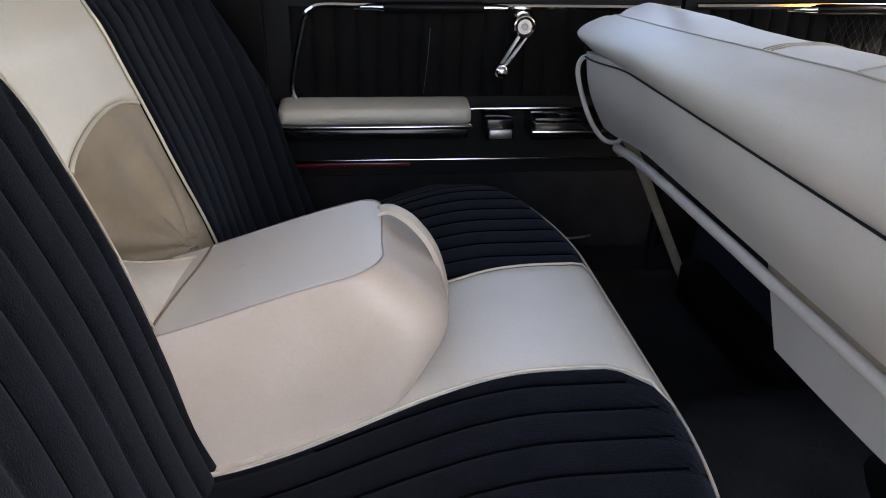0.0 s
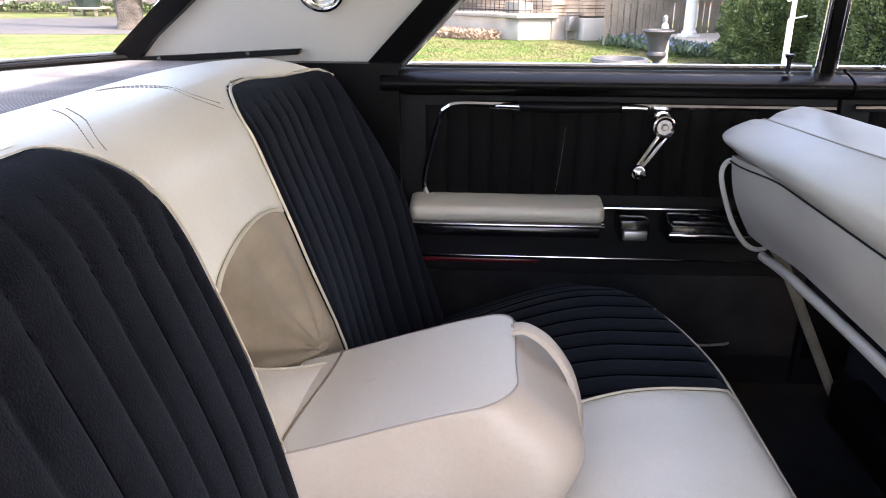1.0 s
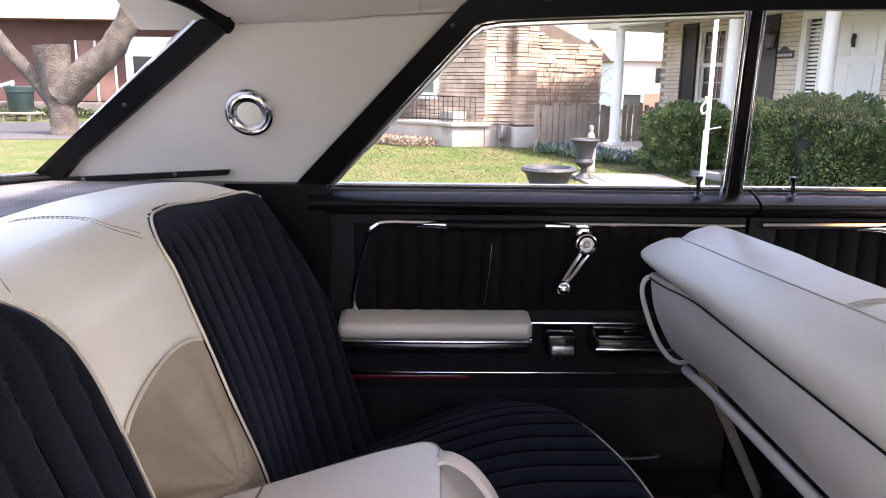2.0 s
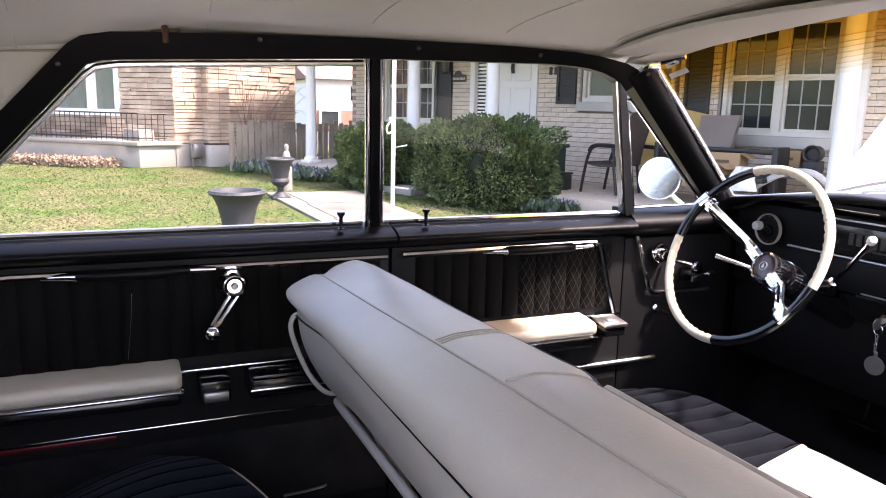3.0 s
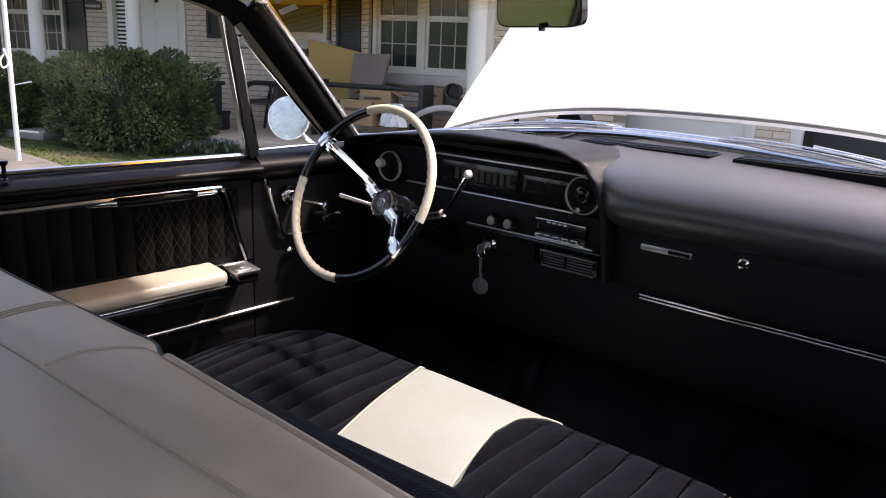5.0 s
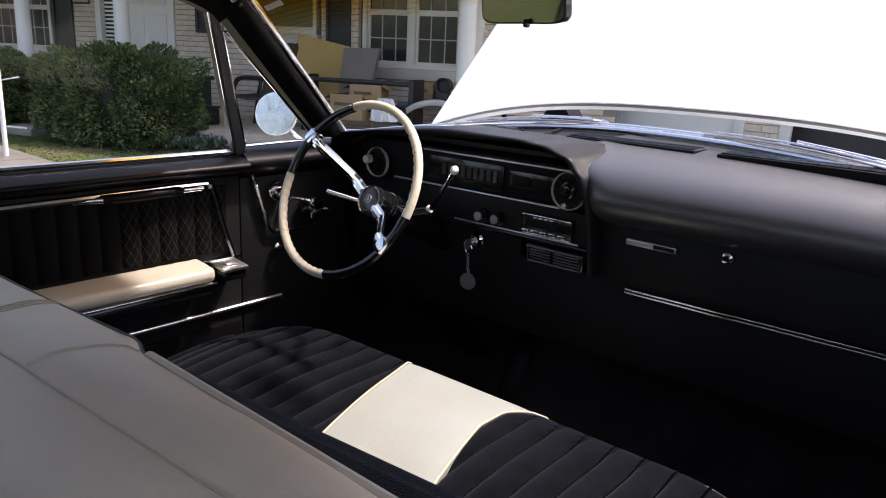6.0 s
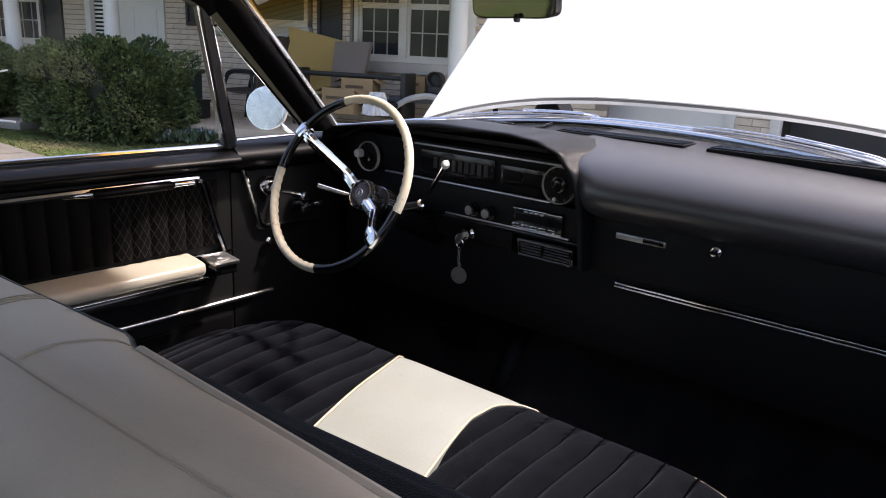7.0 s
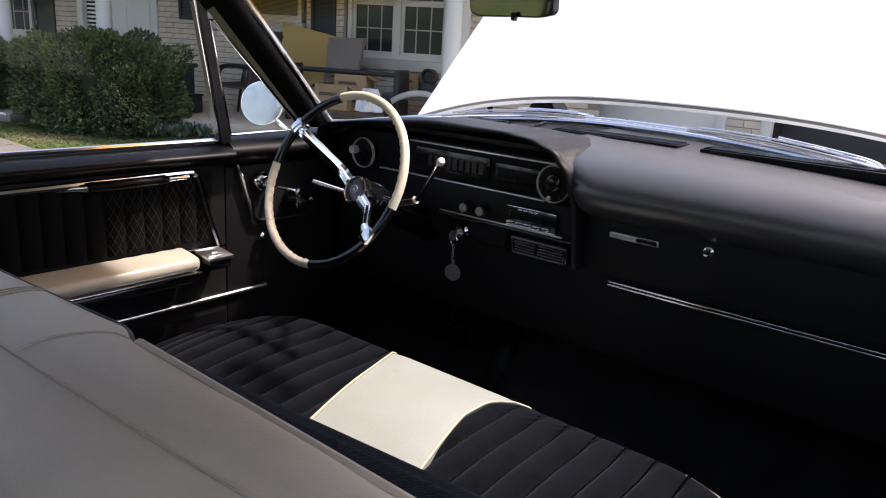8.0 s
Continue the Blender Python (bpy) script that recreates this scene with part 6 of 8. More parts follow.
def build_ground():
    bm = bmesh.new()
    xs = sorted(set([-600, -200, -80] + list(np.linspace(-40, 40, 41)) + [80, 200, 600]))
    verts = [[bm.verts.new((x, y, 0.0)) for y in xs] for x in xs]
    for i in range(len(xs) - 1):
        for j in range(len(xs) - 1):
            bm.faces.new((verts[i][j], verts[i + 1][j], verts[i + 1][j + 1], verts[i][j + 1]))
    structure("ground", bm, GRASS, "spring lawn with patchy green and straw grass", "lawn")
    structure("driveway", rbox(-7, 9.3, -4.5, 1.75, -0.05, 0.03, 0.01), DRIVE, "worn grey concrete driveway", "driveway")
    path = prism([(2.05, 9.7, 0.0), (3.35, 9.7, 0.0), (3.25, 1.76, 0.0), (2.25, 1.76, 0.0)], (0, 0, 0.03))
    walk_ob = structure("pavement", path, PATH_STONE, "pale concrete garden path", "path")
    for k in range(6):
        y0 = 2.0 + 1.27 * k
        part("slab", prism([(2.30 + 0.008 * k, y0, 0.03), (3.23, y0, 0.03), (3.24, y0 + 1.25, 0.03), (2.27 + 0.008 * k, y0 + 1.25, 0.03)], (0, 0, 0.008)), PATH_STONE, walk_ob)
    road = [(-60, 13.6), (-8.4, 15.2), (-3.4, 16.4), (4, 21), (30, 40), (25, 48), (0, 29.5), (-5.5, 25.2), (-11.3, 22.3), (-13.9, 20.9), (-60, 19.0)]
    structure("road", prism([(x, y, 0.0) for x, y in road], (0, 0, 0.012)), ASPHALT, "pale worn asphalt street", "road")
    # tufts
    rnd = random.Random(4)
    v, f = [], []
    for k in range(110000):
        x, y = rnd.uniform(-3.5, 5.5), 2.0 + 13.5 * rnd.random() ** 1.3
        if 2.0 < x < 3.4 and y < 9.8:
            continue
        h = rnd.uniform(0.006, 0.024)
        a = rnd.uniform(0, 6.28)
        dx, dy = 0.007 * math.cos(a), 0.007 * math.sin(a)
        i = len(v)
        v += [(x - dx, y - dy, 0), (x + dx, y + dy, 0), (x + rnd.uniform(-0.045, 0.045), y + rnd.uniform(-0.045, 0.045), h)]
        f.append((i, i + 1, i + 2))
    me = bpy.data.meshes.new("grass_tufts")
    me.from_pydata(v, [], f)
    me.materials.append(BLADES)
    tagged(new("grass_tufts", me), "short green and straw grass blades on the lawn", "grass", kind="stuff")


def leaf_cloud(name, inside, count, size, mat, seed, parent=None, label=""):
    """Many small bent leaves inside a shape given by a sampling function."""
    rnd = random.Random(seed)
    v, f = [], []
    for _ in range(count):
        p, out = inside(rnd)
        d = (out + Vector((rnd.uniform(-1, 1), rnd.uniform(-1, 1), rnd.uniform(-0.4, 1.2))) * 0.9).normalized()
        s = d.cross(Vector((rnd.uniform(-1, 1), rnd.uniform(-1, 1), rnd.uniform(-1, 1)))).normalized()
        ln = size * rnd.uniform(0.6, 1.4)
        w = ln * 0.28
        nrm = d.cross(s)
        i = len(v)
        v += [p, p + d * ln * 0.5 + s * w + nrm * w * 0.3, p + d * ln, p + d * ln * 0.5 - s * w + nrm * w * 0.3]
        f += [(i, i + 1, i + 2), (i, i + 2, i + 3)]
    me = bpy.data.meshes.new(name)
    me.from_pydata([tuple(q) for q in v], [], f)
    me.materials.append(mat)
    return adopt(new(name, me), parent, label)


def build_hedge(s0, s1, o0, o1, top, seed, label):
    c = hp((s0 + s1) / 2, (o0 + o1) / 2, 0)
    hedge = thing("hedge", c, label, "hedge", "hedges before the porch")

    def bumpy(q):
        return 0.5 * noise.noise(q * 2.3) + 0.40 * noise.noise(q * 6.5)

    # a rounded block: flat sides, domed top, uneven all over
    def shape(d, k):
        r = k / (abs(d.x) ** 5.0 + abs(d.y) ** 5.0 + abs(d.z) ** 4.4) ** (1 / 4.8)
        z = top * (0.46 + 0.54 * d.z * r) if d.z > 0 else top * (0.46 + 0.46 * d.z * r)
        return hp((s0 + s1) / 2 + d.x * r * (s1 - s0) / 2, (o0 + o1) / 2 + d.y * r * (o1 - o0) / 2, max(0.01, z))

    def inside(rnd):
        d = Vector((rnd.gauss(0, 1), rnd.gauss(0, 1), rnd.gauss(0.15, 1))).normalized()
        p = shape(d, 1.0)
        push = bumpy(p + Vector((seed, 0, 0))) * 0.36
        out = (UU * d.x + NN * d.y + Vector((0, 0, d.z))).normalized()
        p = p + out * push - out * 0.14 * rnd.random() ** 2
        p.z = max(0.02, p.z)
        return p, out
    leaf_cloud("leaves", inside, 46000, 0.043, LEAF, seed, hedge)

    # near-black core behind the leaves stands in for the hedge's inner shade
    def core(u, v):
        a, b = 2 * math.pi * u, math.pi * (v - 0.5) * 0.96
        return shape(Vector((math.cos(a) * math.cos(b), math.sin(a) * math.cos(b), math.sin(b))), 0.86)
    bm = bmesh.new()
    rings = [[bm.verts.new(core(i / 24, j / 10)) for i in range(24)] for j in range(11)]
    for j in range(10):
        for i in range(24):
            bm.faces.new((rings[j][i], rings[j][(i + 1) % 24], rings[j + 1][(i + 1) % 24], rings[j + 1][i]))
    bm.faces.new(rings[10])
    part("inner_growth", bm, material("hedge_inner_shade", (0.014, 0.022, 0.010), 0.9, vary=0.4, scale=8), hedge)


def build_window(name, s0, s1, z0, z1, label, sashes=2, mid=None, rows=3, cols=3, parent=None):
    win = thing(name, hp((s0 + s1) / 2, 0, z0), label, "window", kind="structure")
    fr = 0.055
    part("window_frame", join(hbox(s0, s1, -0.10, 0.03, z0, z0 + fr), hbox(s0, s1, -0.10, 0.03, z1 - fr, z1), hbox(s0, s0 + fr, -0.10, 0.028, z0, z1), hbox(s1 - fr, s1, -0.10, 0.028, z0, z1)), FRAME_PAINT, win)
    part("window_sill", hbox(s0 - 0.06, s1 + 0.06, -0.02, 0.10, z0 - 0.14, z0 - 0.002, 0.008), DRIVE, win)
    w = (s1 - s0 - 2 * fr) / sashes
    for k in range(sashes):
        a, b = s0 + fr + k * w, s0 + fr + (k + 1) * w
        if k:
            part("mullion", hbox(a - 0.05, a + 0.05, -0.10, 0.024, z0 + fr, z1 - fr), FRAME_PAINT, win)
            a += 0.05
        if k < sashes - 1:
            b -= 0.05
        zc = (z0 + z1) / 2
        for lo, hi, o in ((z0 + fr, zc, -0.05), (zc, z1 - fr, -0.03)):
            part("pane", hbox(a, b, o - 0.02, o - 0.014, lo, hi), PANE, win, "dark reflecting pane")
            bars = [hbox(a, b, o - 0.014, o + 0.02, lo, lo + 0.035), hbox(a, b, o - 0.014, o + 0.02, hi - 0.035, hi), hbox(a, a + 0.03, o - 0.014, o + 0.018, lo, hi), hbox(b - 0.03, b, o - 0.014, o + 0.018, lo, hi)]
            part("sash", join(*bars), FRAME_PAINT, win)
            for c in range(1, cols):
                x = a + (b - a) * c / cols
                part("glazing_bar", hbox(x - 0.008, x + 0.008, o - 0.013, o - 0.002, lo, hi), material("bar_grey", (0.35, 0.35, 0.34), 0.5) if "bar_grey" not in bpy.data.materials else bpy.data.materials["bar_grey"], win)
            for r in range(1, rows - 1):
                z = lo + (hi - lo) * r / (rows - 1)
                part("glazing_bar", hbox(a, b, o - 0.012, o - 0.003, z - 0.008, z + 0.008), bpy.data.materials["bar_grey"], win)
    return win


def build_shutter(s0, s1, z0, z1):
    sh = thing("shutter", hp((s0 + s1) / 2, 0, z0), "black louvred wooden window shutter on the brick wall", "shutter", "window shutters")
    part("frame", join(hbox(s0, s0 + 0.04, 0.005, 0.05, z0, z1), hbox(s1 - 0.04, s1, 0.005, 0.05, z0, z1), hbox(s0 + 0.04, s1 - 0.04, 0.006, 0.048, z0, z0 + 0.06), hbox(s0 + 0.04, s1 - 0.04, 0.006, 0.048, z1 - 0.06, z1)), SHUTTER, sh)
    part("backing", hbox(s0 + 0.04, s1 - 0.04, 0.004, 0.012, z0 + 0.06, z1 - 0.06), SHUTTER, sh)
    z = z0 + 0.08
    while z < z1 - 0.08:
        part("louvre", hbox(s0 + 0.04, s1 - 0.04, 0.012, 0.040, z, z + 0.022), SHUTTER, sh)
        z += 0.05


def build_column(s, off):
    col = thing("porch_column", hp(s, off, 0.19), "round white porch column with square base", "column", "porch columns")
    part("shaft", lathe([(0.105, 0.10), (0.100, 0.6), (0.088, 2.05), (0.10, 2.08)], 28, Matrix.Translation(hp(s, off, 0.19))), PAINT, col)
    part("base", join(hbox(s - 0.14, s + 0.14, off - 0.14, off + 0.14, 0.19, 0.24, 0.006), lathe([(0.13, 0.05), (0.135, 0.075), (0.12, 0.10), (0.11, 0.11)], 28, Matrix.Translation(hp(s, off, 0.19)))), PAINT, col)
    part("capital", hbox(s - 0.13, s + 0.13, off - 0.13, off + 0.13, 2.26, 2.31, 0.006), PAINT, col)


def build_lantern(s, z):
    lan = thing("wall_lantern", hp(s, 0.1, z), "black metal wall lantern with glass sides", "lantern", "porch lanterns")
    part("back_plate", hbox(s - 0.05, s + 0.05, 0.0, 0.02, z - 0.12, z + 0.10, 0.004), IRON, lan)
    part("arm", tube([hp(s, 0.02, z + 0.06), hp(s, 0.12, z + 0.14), hp(s, 0.13, z + 0.10)], 0.01, 6), IRON, lan)
    cage = lathe([(0.055, -0.14), (0.09, 0.06), (0.095, 0.065)], 6, Matrix.Translation(hp(s, 0.13, z)))
    part("glass_body", cage, material("smoky_glass", (0.10, 0.10, 0.09), 0.15), lan)
    part("cap", lathe([(0.11, 0.06), (0.10, 0.075), (0.03, 0.13), (0.012, 0.15), (0, 0.155)], 12, Matrix.Translation(hp(s, 0.13, z))), IRON, lan)
    part("foot", lathe([(0, -0.17), (0.02, -0.16), (0.06, -0.14), (0.06, -0.135)], 12, Matrix.Translation(hp(s, 0.13, z))), IRON, lan)


def build_house():
    S0, S1, TOP = -11.75, -0.4, 2.62
    holes = [(-10.70, -9.22, 0.95, 2.35), (-8.35, -6.88, 0.19, 2.40), (-6.05, -4.45, 1.38, 2.40), (-3.84, -2.36, 0.99, 2.45)]
    core = []
    xs = [S0] + [v for h in holes for v in h[:2]] + [S1]
    for k in range(0, len(xs), 2):
        core.append(hbox(xs[k], xs[k + 1], -0.25, -0.012, 0, TOP))
    for a, b, lo, hi in holes:
        core.append(hbox(a, b, -0.25, -0.012, 0, lo))
        core.append(hbox(a, b, -0.25, -0.012, hi, TOP))
    core.append(hbox(S0, S0 + 0.25, -8, -0.25, 0, TOP))
    wall = structure("wall_house", join(*core), MORTAR, "buff brick front wall of the house", "wall")
    # black sheet in place of the shade inside the rooms
    structure("wall_rooms", hbox(S0 + 0.3, S1 + 6, -1.3, -1.2, 0, TOP), SHUTTER, "dark sheet standing in for the unlit rooms behind the windows", "wall")
    porch = hbox(S0 - 0.1, -1.2, 0.0, 1.75, 0.0, 0.19, 0.012)
    structure("porch_floor", porch, PORCH, "grey concrete porch floor with a raised edge", "porch")
    structure("porch_beam", join(hbox(-12.1, -1.0, 1.28, 1.52, 2.31, 2.52, 0.004), hbox(-12.1, -11.86, -0.2, 1.28, 2.31, 2.52, 0.004)), PAINT, "white painted porch beam", "beam")
    structure("porch_ceiling", hbox(-12.25, -0.9, -0.2, 1.95, 2.52, 2.58), PAINT, "white painted porch ceiling", "ceiling")
    rf = bmesh.new()
    q = [rf.verts.new(hp(*p)) for p in ((-12.5, 2.2, 2.59), (-0.7, 2.2, 2.59), (-0.7, -4, 4.1), (-12.5, -4, 4.1), (-12.5, 2.2, 2.66), (-0.7, 2.2, 2.66), (-0.7, -4, 4.2), (-12.5, -4, 4.2))]
    for fc in ((0, 1, 2, 3), (4, 5, 6, 7), (0, 1, 5, 4), (1, 2, 6, 5), (2, 3, 7, 6), (3, 0, 4, 7)):
        rf.faces.new([q[i] for i in fc])
    structure("house_roof", rf, material("grey_shingle", (0.14, 0.13, 0.12), 0.9, vary=0.25, fine=25), "grey shingled house roof", "roof")
    build_window("window_3", -10.66, -9.26, 0.98, 2.32, "white double sash window with dark panes", 2)
    build_window("window_4", -6.00, -4.50, 1.40, 2.38, "white framed window with a pale blind behind", 1, rows=2, cols=1)
    build_window("window_5", -3.80, -2.40, 1.01, 2.42, "white double sash window with glazing bars", 2)
    part("blind", hbox(-5.9, -4.6, -0.048, -0.044, 1.48, 2.30), CURTAIN, bpy.data.objects["window_4"], "pale pleated blind")
    for a, z0 in ((-11.12, 0.98), (-9.20, 0.98), (-6.48, 1.36), (-4.34, 1.24)):
        build_shutter(a, a + (0.40 if a < -9 else 0.36), z0, 2.40)
    # front door with side light
    door = thing("door_1", hp(-7.4, 0, 0.19), "white panelled front door with a storm door and side light", "door", kind="structure")
    part("door_frame", join(hbox(-8.35, -8.25, -0.10, 0.03, 0.19, 2.40), hbox(-6.98, -6.88, -0.10, 0.03, 0.19, 2.40), hbox(-8.25, -6.98, -0.10, 0.03, 2.28, 2.40), hbox(-7.98, -7.88, -0.10, 0.026, 0.19, 2.28)), PAINT, door)
    part("leaf", hbox(-7.88, -6.98, -0.08, -0.04, 0.21, 2.28), PAINT, door, "white panelled door leaf")
    for s0, s1 in ((-7.80, -7.48), (-7.40, -7.06)):
        for z0, z1 in ((0.34, 0.95), (1.10, 1.60), (1.72, 2.16)):
            part("door_panel", hbox(s0, s1, -0.045, -0.030, z0, z1, 0.006), PAINT, door)
    part("knocker", tube([hp(-7.43, -0.02, 2.02), hp(-7.43, 0.0, 1.93), hp(-7.43, -0.02, 1.84)], 0.028, 8), IRON, door, "black door knocker")
    part("door_handle", join(tube([hp(-7.80, -0.02, 1.34), hp(-7.80, 0.02, 1.33)], 0.03, 10), tube([hp(-7.80, -0.02, 1.20), hp(-7.80, 0.03, 1.16), hp(-7.80, -0.02, 1.06)], 0.018, 8)), IRON, door, "black handle and lock")
    part("side_light", hbox(-8.25, -7.98, -0.07, -0.06, 0.6, 2.28), PANE, door, "narrow glass side light")
    part("blind", join(*[hbox(-8.24, -7.99, -0.058, -0.052, 0.65 + k * 0.06, 0.68 + k * 0.06) for k in range(27)]), PAINT, door, "white slatted blind")
    part("side_panel", hbox(-8.25, -7.98, -0.08, -0.03, 0.21, 0.6), PAINT, door)
    for s in (-11.15, -8.25, -6.55, -1.85):
        build_column(s, 1.40)
    build_lantern(-8.86, 2.02)
    build_lantern(-6.62, 2.10)
    sign = thing("name_sign", hp(-8.66, 0.02, 1.78), "dark arched house sign with pale lettering bars", "sign")
    pts = [(-0.20, -0.07), (0.20, -0.07), (0.20, 0.05), (0.10, 0.06), (0.05, 0.11), (0.0, 0.125), (-0.05, 0.11), (-0.10, 0.06), (-0.20, 0.05)]
    b = prism([(-8.66 + x, 0.0, 1.78 + z) for x, z in pts], (0, 0.02, 0))
    b.transform(HOUSE)
    part("board", b, material("sign_brown", (0.05, 0.04, 0.035), 0.5), sign)
    for k in range(10):
        part("letter_bar", hbox(-8.82 + k * 0.034, -8.80 + k * 0.034, 0.02, 0.024, 1.745, 1.785), PALE, sign)
    num = thing("number_plate_bars", hp(-6.62, 0.01, 1.8), "dark bars in place of wall numerals", "sign")
    for k in range(2):
        part("bar", hbox(-6.66 + k * 0.10, -6.60 + k * 0.10, -0.008, 0.012, 1.80, 1.92), IRON, num)
    spout = thing("downspout", hp(-2.15, 0.05, 0.2), "white painted rain downspout on the brick wall", "downspout")
    part("pipe", hbox(-2.24, -2.10, 0.0, 0.09, 0.15, 2.5, 0.012), PAINT, spout)
    for z in (0.6, 1.5, 2.2):
        part("strap", hbox(-2.27, -2.07, 0.0, 0.095, z, z + 0.03), PAINT, spout)
    # steps and hand rail between the hedges
    st = thing("porch_steps", hp(-7.7, 2.0, 0), "two concrete steps up to the porch", "steps")
    part("step", hbox(-8.2, -7.2, 1.76, 2.35, 0.0, 0.10, 0.01), CONCRETE, st)
    rail = thing("hand_rail", hp(-7.08, 2.8, 0), "thin white metal hand rail by the steps", "rail")
    part("rail_frame", tube([hp(*q) for q in ((-7.08, 2.80, 0.0), (-7.08, 2.80, 0.70), (-6.99, 2.62, 0.74))], 0.013, 8), PAINT, rail)
    part("rail_foot", tube([hp(-7.08, 2.80, 0.17), hp(-6.70, 2.84, 0.18)], 0.012, 8), PAINT, rail)
    # garage wing ahead of the car
    gar = thing("garage_front", (9.0, 2, 0), "white panelled garage door in a brick wall", "garage")
    door = part("garage_door", rbox(9.05, 9.10, 2.25, 6.6, 0.03, 2.2, 0), PAINT, gar, "white sectional garage door")
    for j in range(4):
        for k in range(5):
            part("door_panel", rbox(9.035, 9.052, 2.42 + k * 0.84, 3.10 + k * 0.84, 0.12 + j * 0.53, 0.46 + j * 0.53, 0.008), PAINT, door)
    part("door_trim", rbox(9.0, 9.08, 2.13, 2.25, 0.0, 2.3, 0.004), PAINT, gar)
    part("second_trim", rbox(9.0, 9.08, 1.62, 1.74, 0.0, 2.3, 0.004), PAINT, gar)
    part("pier", rbox(9.03, 9.3, 1.74, 2.13, 0.0, 2.6, 0), MORTAR, gar)
    for j in range(24):
        for k in range(2):
            off = 0.10 if j % 2 else 0.0
            a, b = (1.745, 1.93 - off) if k == 0 else (1.94 - off, 2.125)
            part("brick", rbox(9.015, 9.05, a, b, 0.02 + j * 0.085, 0.095 + j * 0.085, 0), BRICK, gar, "")
    # the bay's shade is a solid panel in black paint
    part("open_bay", rbox(9.4, 9.5, -4.0, 1.62, 0.0, 2.3, 0), SHUTTER, gar, "dark panel standing in for the shade in the open garage bay")
    part("upper_wall", rbox(9.05, 9.3, -4.0, 7.0, 2.31, 3.4, 0), MORTAR, gar)
    part("left_wall", rbox(9.05, 9.3, 6.62, 8.0, 0.0, 2.3, 0), MORTAR, gar)
    return wall


def build_porch_things():
    # outdoor chair seen from its side
    ch = thing("porch_chair", hp(-4.78, 0.85, 0.19), "dark metal patio chair with a woven brown back", "chair")
    wov = material("woven_brown", (0.085, 0.066, 0.060), 0.8, vary=0.35, scale=20, fine=140, bump=0.6, crisp=0.2)
    for o in (0.55, 1.10):
        part("side_frame", tube(spline([hp(-5.16, o, 0.19), hp(-5.11, o, 0.50), hp(-5.06, o, 0.70), hp(-4.98, o, 0.80), hp(-4.80, o, 0.815), hp(-4.40, o, 0.80)], 5), 0.020, 8), IRON, ch)
        part("rear_leg", tube(spline([hp(-4.68, o, 0.80), hp(-4.66, o, 0.55), hp(-4.60, o, 0.19)], 5), 0.018, 8), IRON, ch)
        part("arm_pad", tube(spline([hp(-5.06, o, 0.74), hp(-5.00, o, 0.815), hp(-4.80, o, 0.835), hp(-4.42, o, 0.82)], 5), 0.030, 8, flat=0.6), IRON, ch)
        part("back_rail", tube(spline([hp(-4.66, o, 0.52), hp(-4.60, o, 0.85), hp(-4.52, o, 1.20), hp(-4.47, o, 1.26)], 5), 0.016, 8), IRON, ch)
    part("seat", slab(lambda u, v: hp(-5.10 + 0.50 * v, 0.56 + 0.53 * u, 0.60 - 0.035 * math.sin(math.pi * v) ** 0.7), lambda u, v: hp(-5.10 + 0.50 * v, 0.56 + 0.53 * u, 0.575 - 0.035 * math.sin(math.pi * v) ** 0.7), 6, 10), wov, ch)
    part("backrest", slab(lambda u, v: hp(-4.63 + 0.16 * v ** 1.3, 0.56 + 0.53 * u, 0.60 + (0.67 - 0.05 * (2 * u - 1) ** 4) * v), lambda u, v: hp(-4.605 + 0.16 * v ** 1.3, 0.56 + 0.53 * u, 0.60 + (0.67 - 0.05 * (2 * u - 1) ** 4) * v), 10, 10), wov, ch)
    bench = thing("porch_bench", hp(-3.4, 0.8, 0.19), "long dark patio bench loaded with odds and ends", "bench")
    part("rail", hbox(-4.30, -2.72, 0.70, 0.76, 0.81, 0.87, 0.02), IRON, bench)
    for s in (-4.28, -2.78):
        part("leg", hbox(s, s + 0.07, 0.45, 0.80, 0.19, 0.90, 0.015), IRON, bench)
    part("seat", hbox(-4.25, -2.75, 0.40, 1.05, 0.50, 0.56, 0.015), IRON, bench)
    b1 = thing("yellow_board", hp(-4.2, 0.35, 0.6), "yellow-brown board leaning on the wall", "board")
    part("sheet", slab(lambda u, v: hp(-4.72 + 0.86 * u, 0.42 - 0.30 * v, 0.56 + (0.84 - 0.16 * u) * v), lambda u, v: hp(-4.72 + 0.86 * u, 0.40 - 0.30 * v, 0.56 + (0.84 - 0.16 * u) * v), 4, 4), BOARD, b1)
    b2 = thing("chair_cushion", hp(-3.6, 0.5, 0.6), "grey-brown seat cushion standing on the bench", "cushion")
    part("cushion", slab(lambda u, v: hp(-3.84 + (0.42 + 0.08 * v) * u, 0.62 - 0.15 * v + 0.012 * math.sin(math.pi * u), 0.56 + 0.68 * v + 0.012 * u), lambda u, v: hp(-3.82 + (0.40 + 0.08 * v) * u, 0.54 - 0.15 * v, 0.56 + 0.68 * v + 0.012 * u), 10, 10), GREY_BOARD, b2)
    def carton(s, o, w, d, h, z, ang):
        bx = thing("cardboard_box", hp(s, o, z), "open brown cardboard box on the porch bench", "box", "cardboard boxes")
        bm = rbox(-w / 2, w / 2, -d / 2, d / 2, 0, h, 0.004)
        top = [f for f in bm.faces if f.normal.z > 0.9 and f.calc_area() > w * d * 0.7]
        bmesh.ops.delete(bm, geom=top, context="FACES")
        m = HOUSE @ Matrix.Translation((s, o, z)) @ Matrix.Rotation(ang, 4, "Z")
        bm.transform(m)
        part("carton", bm, CARDBOARD, bx)
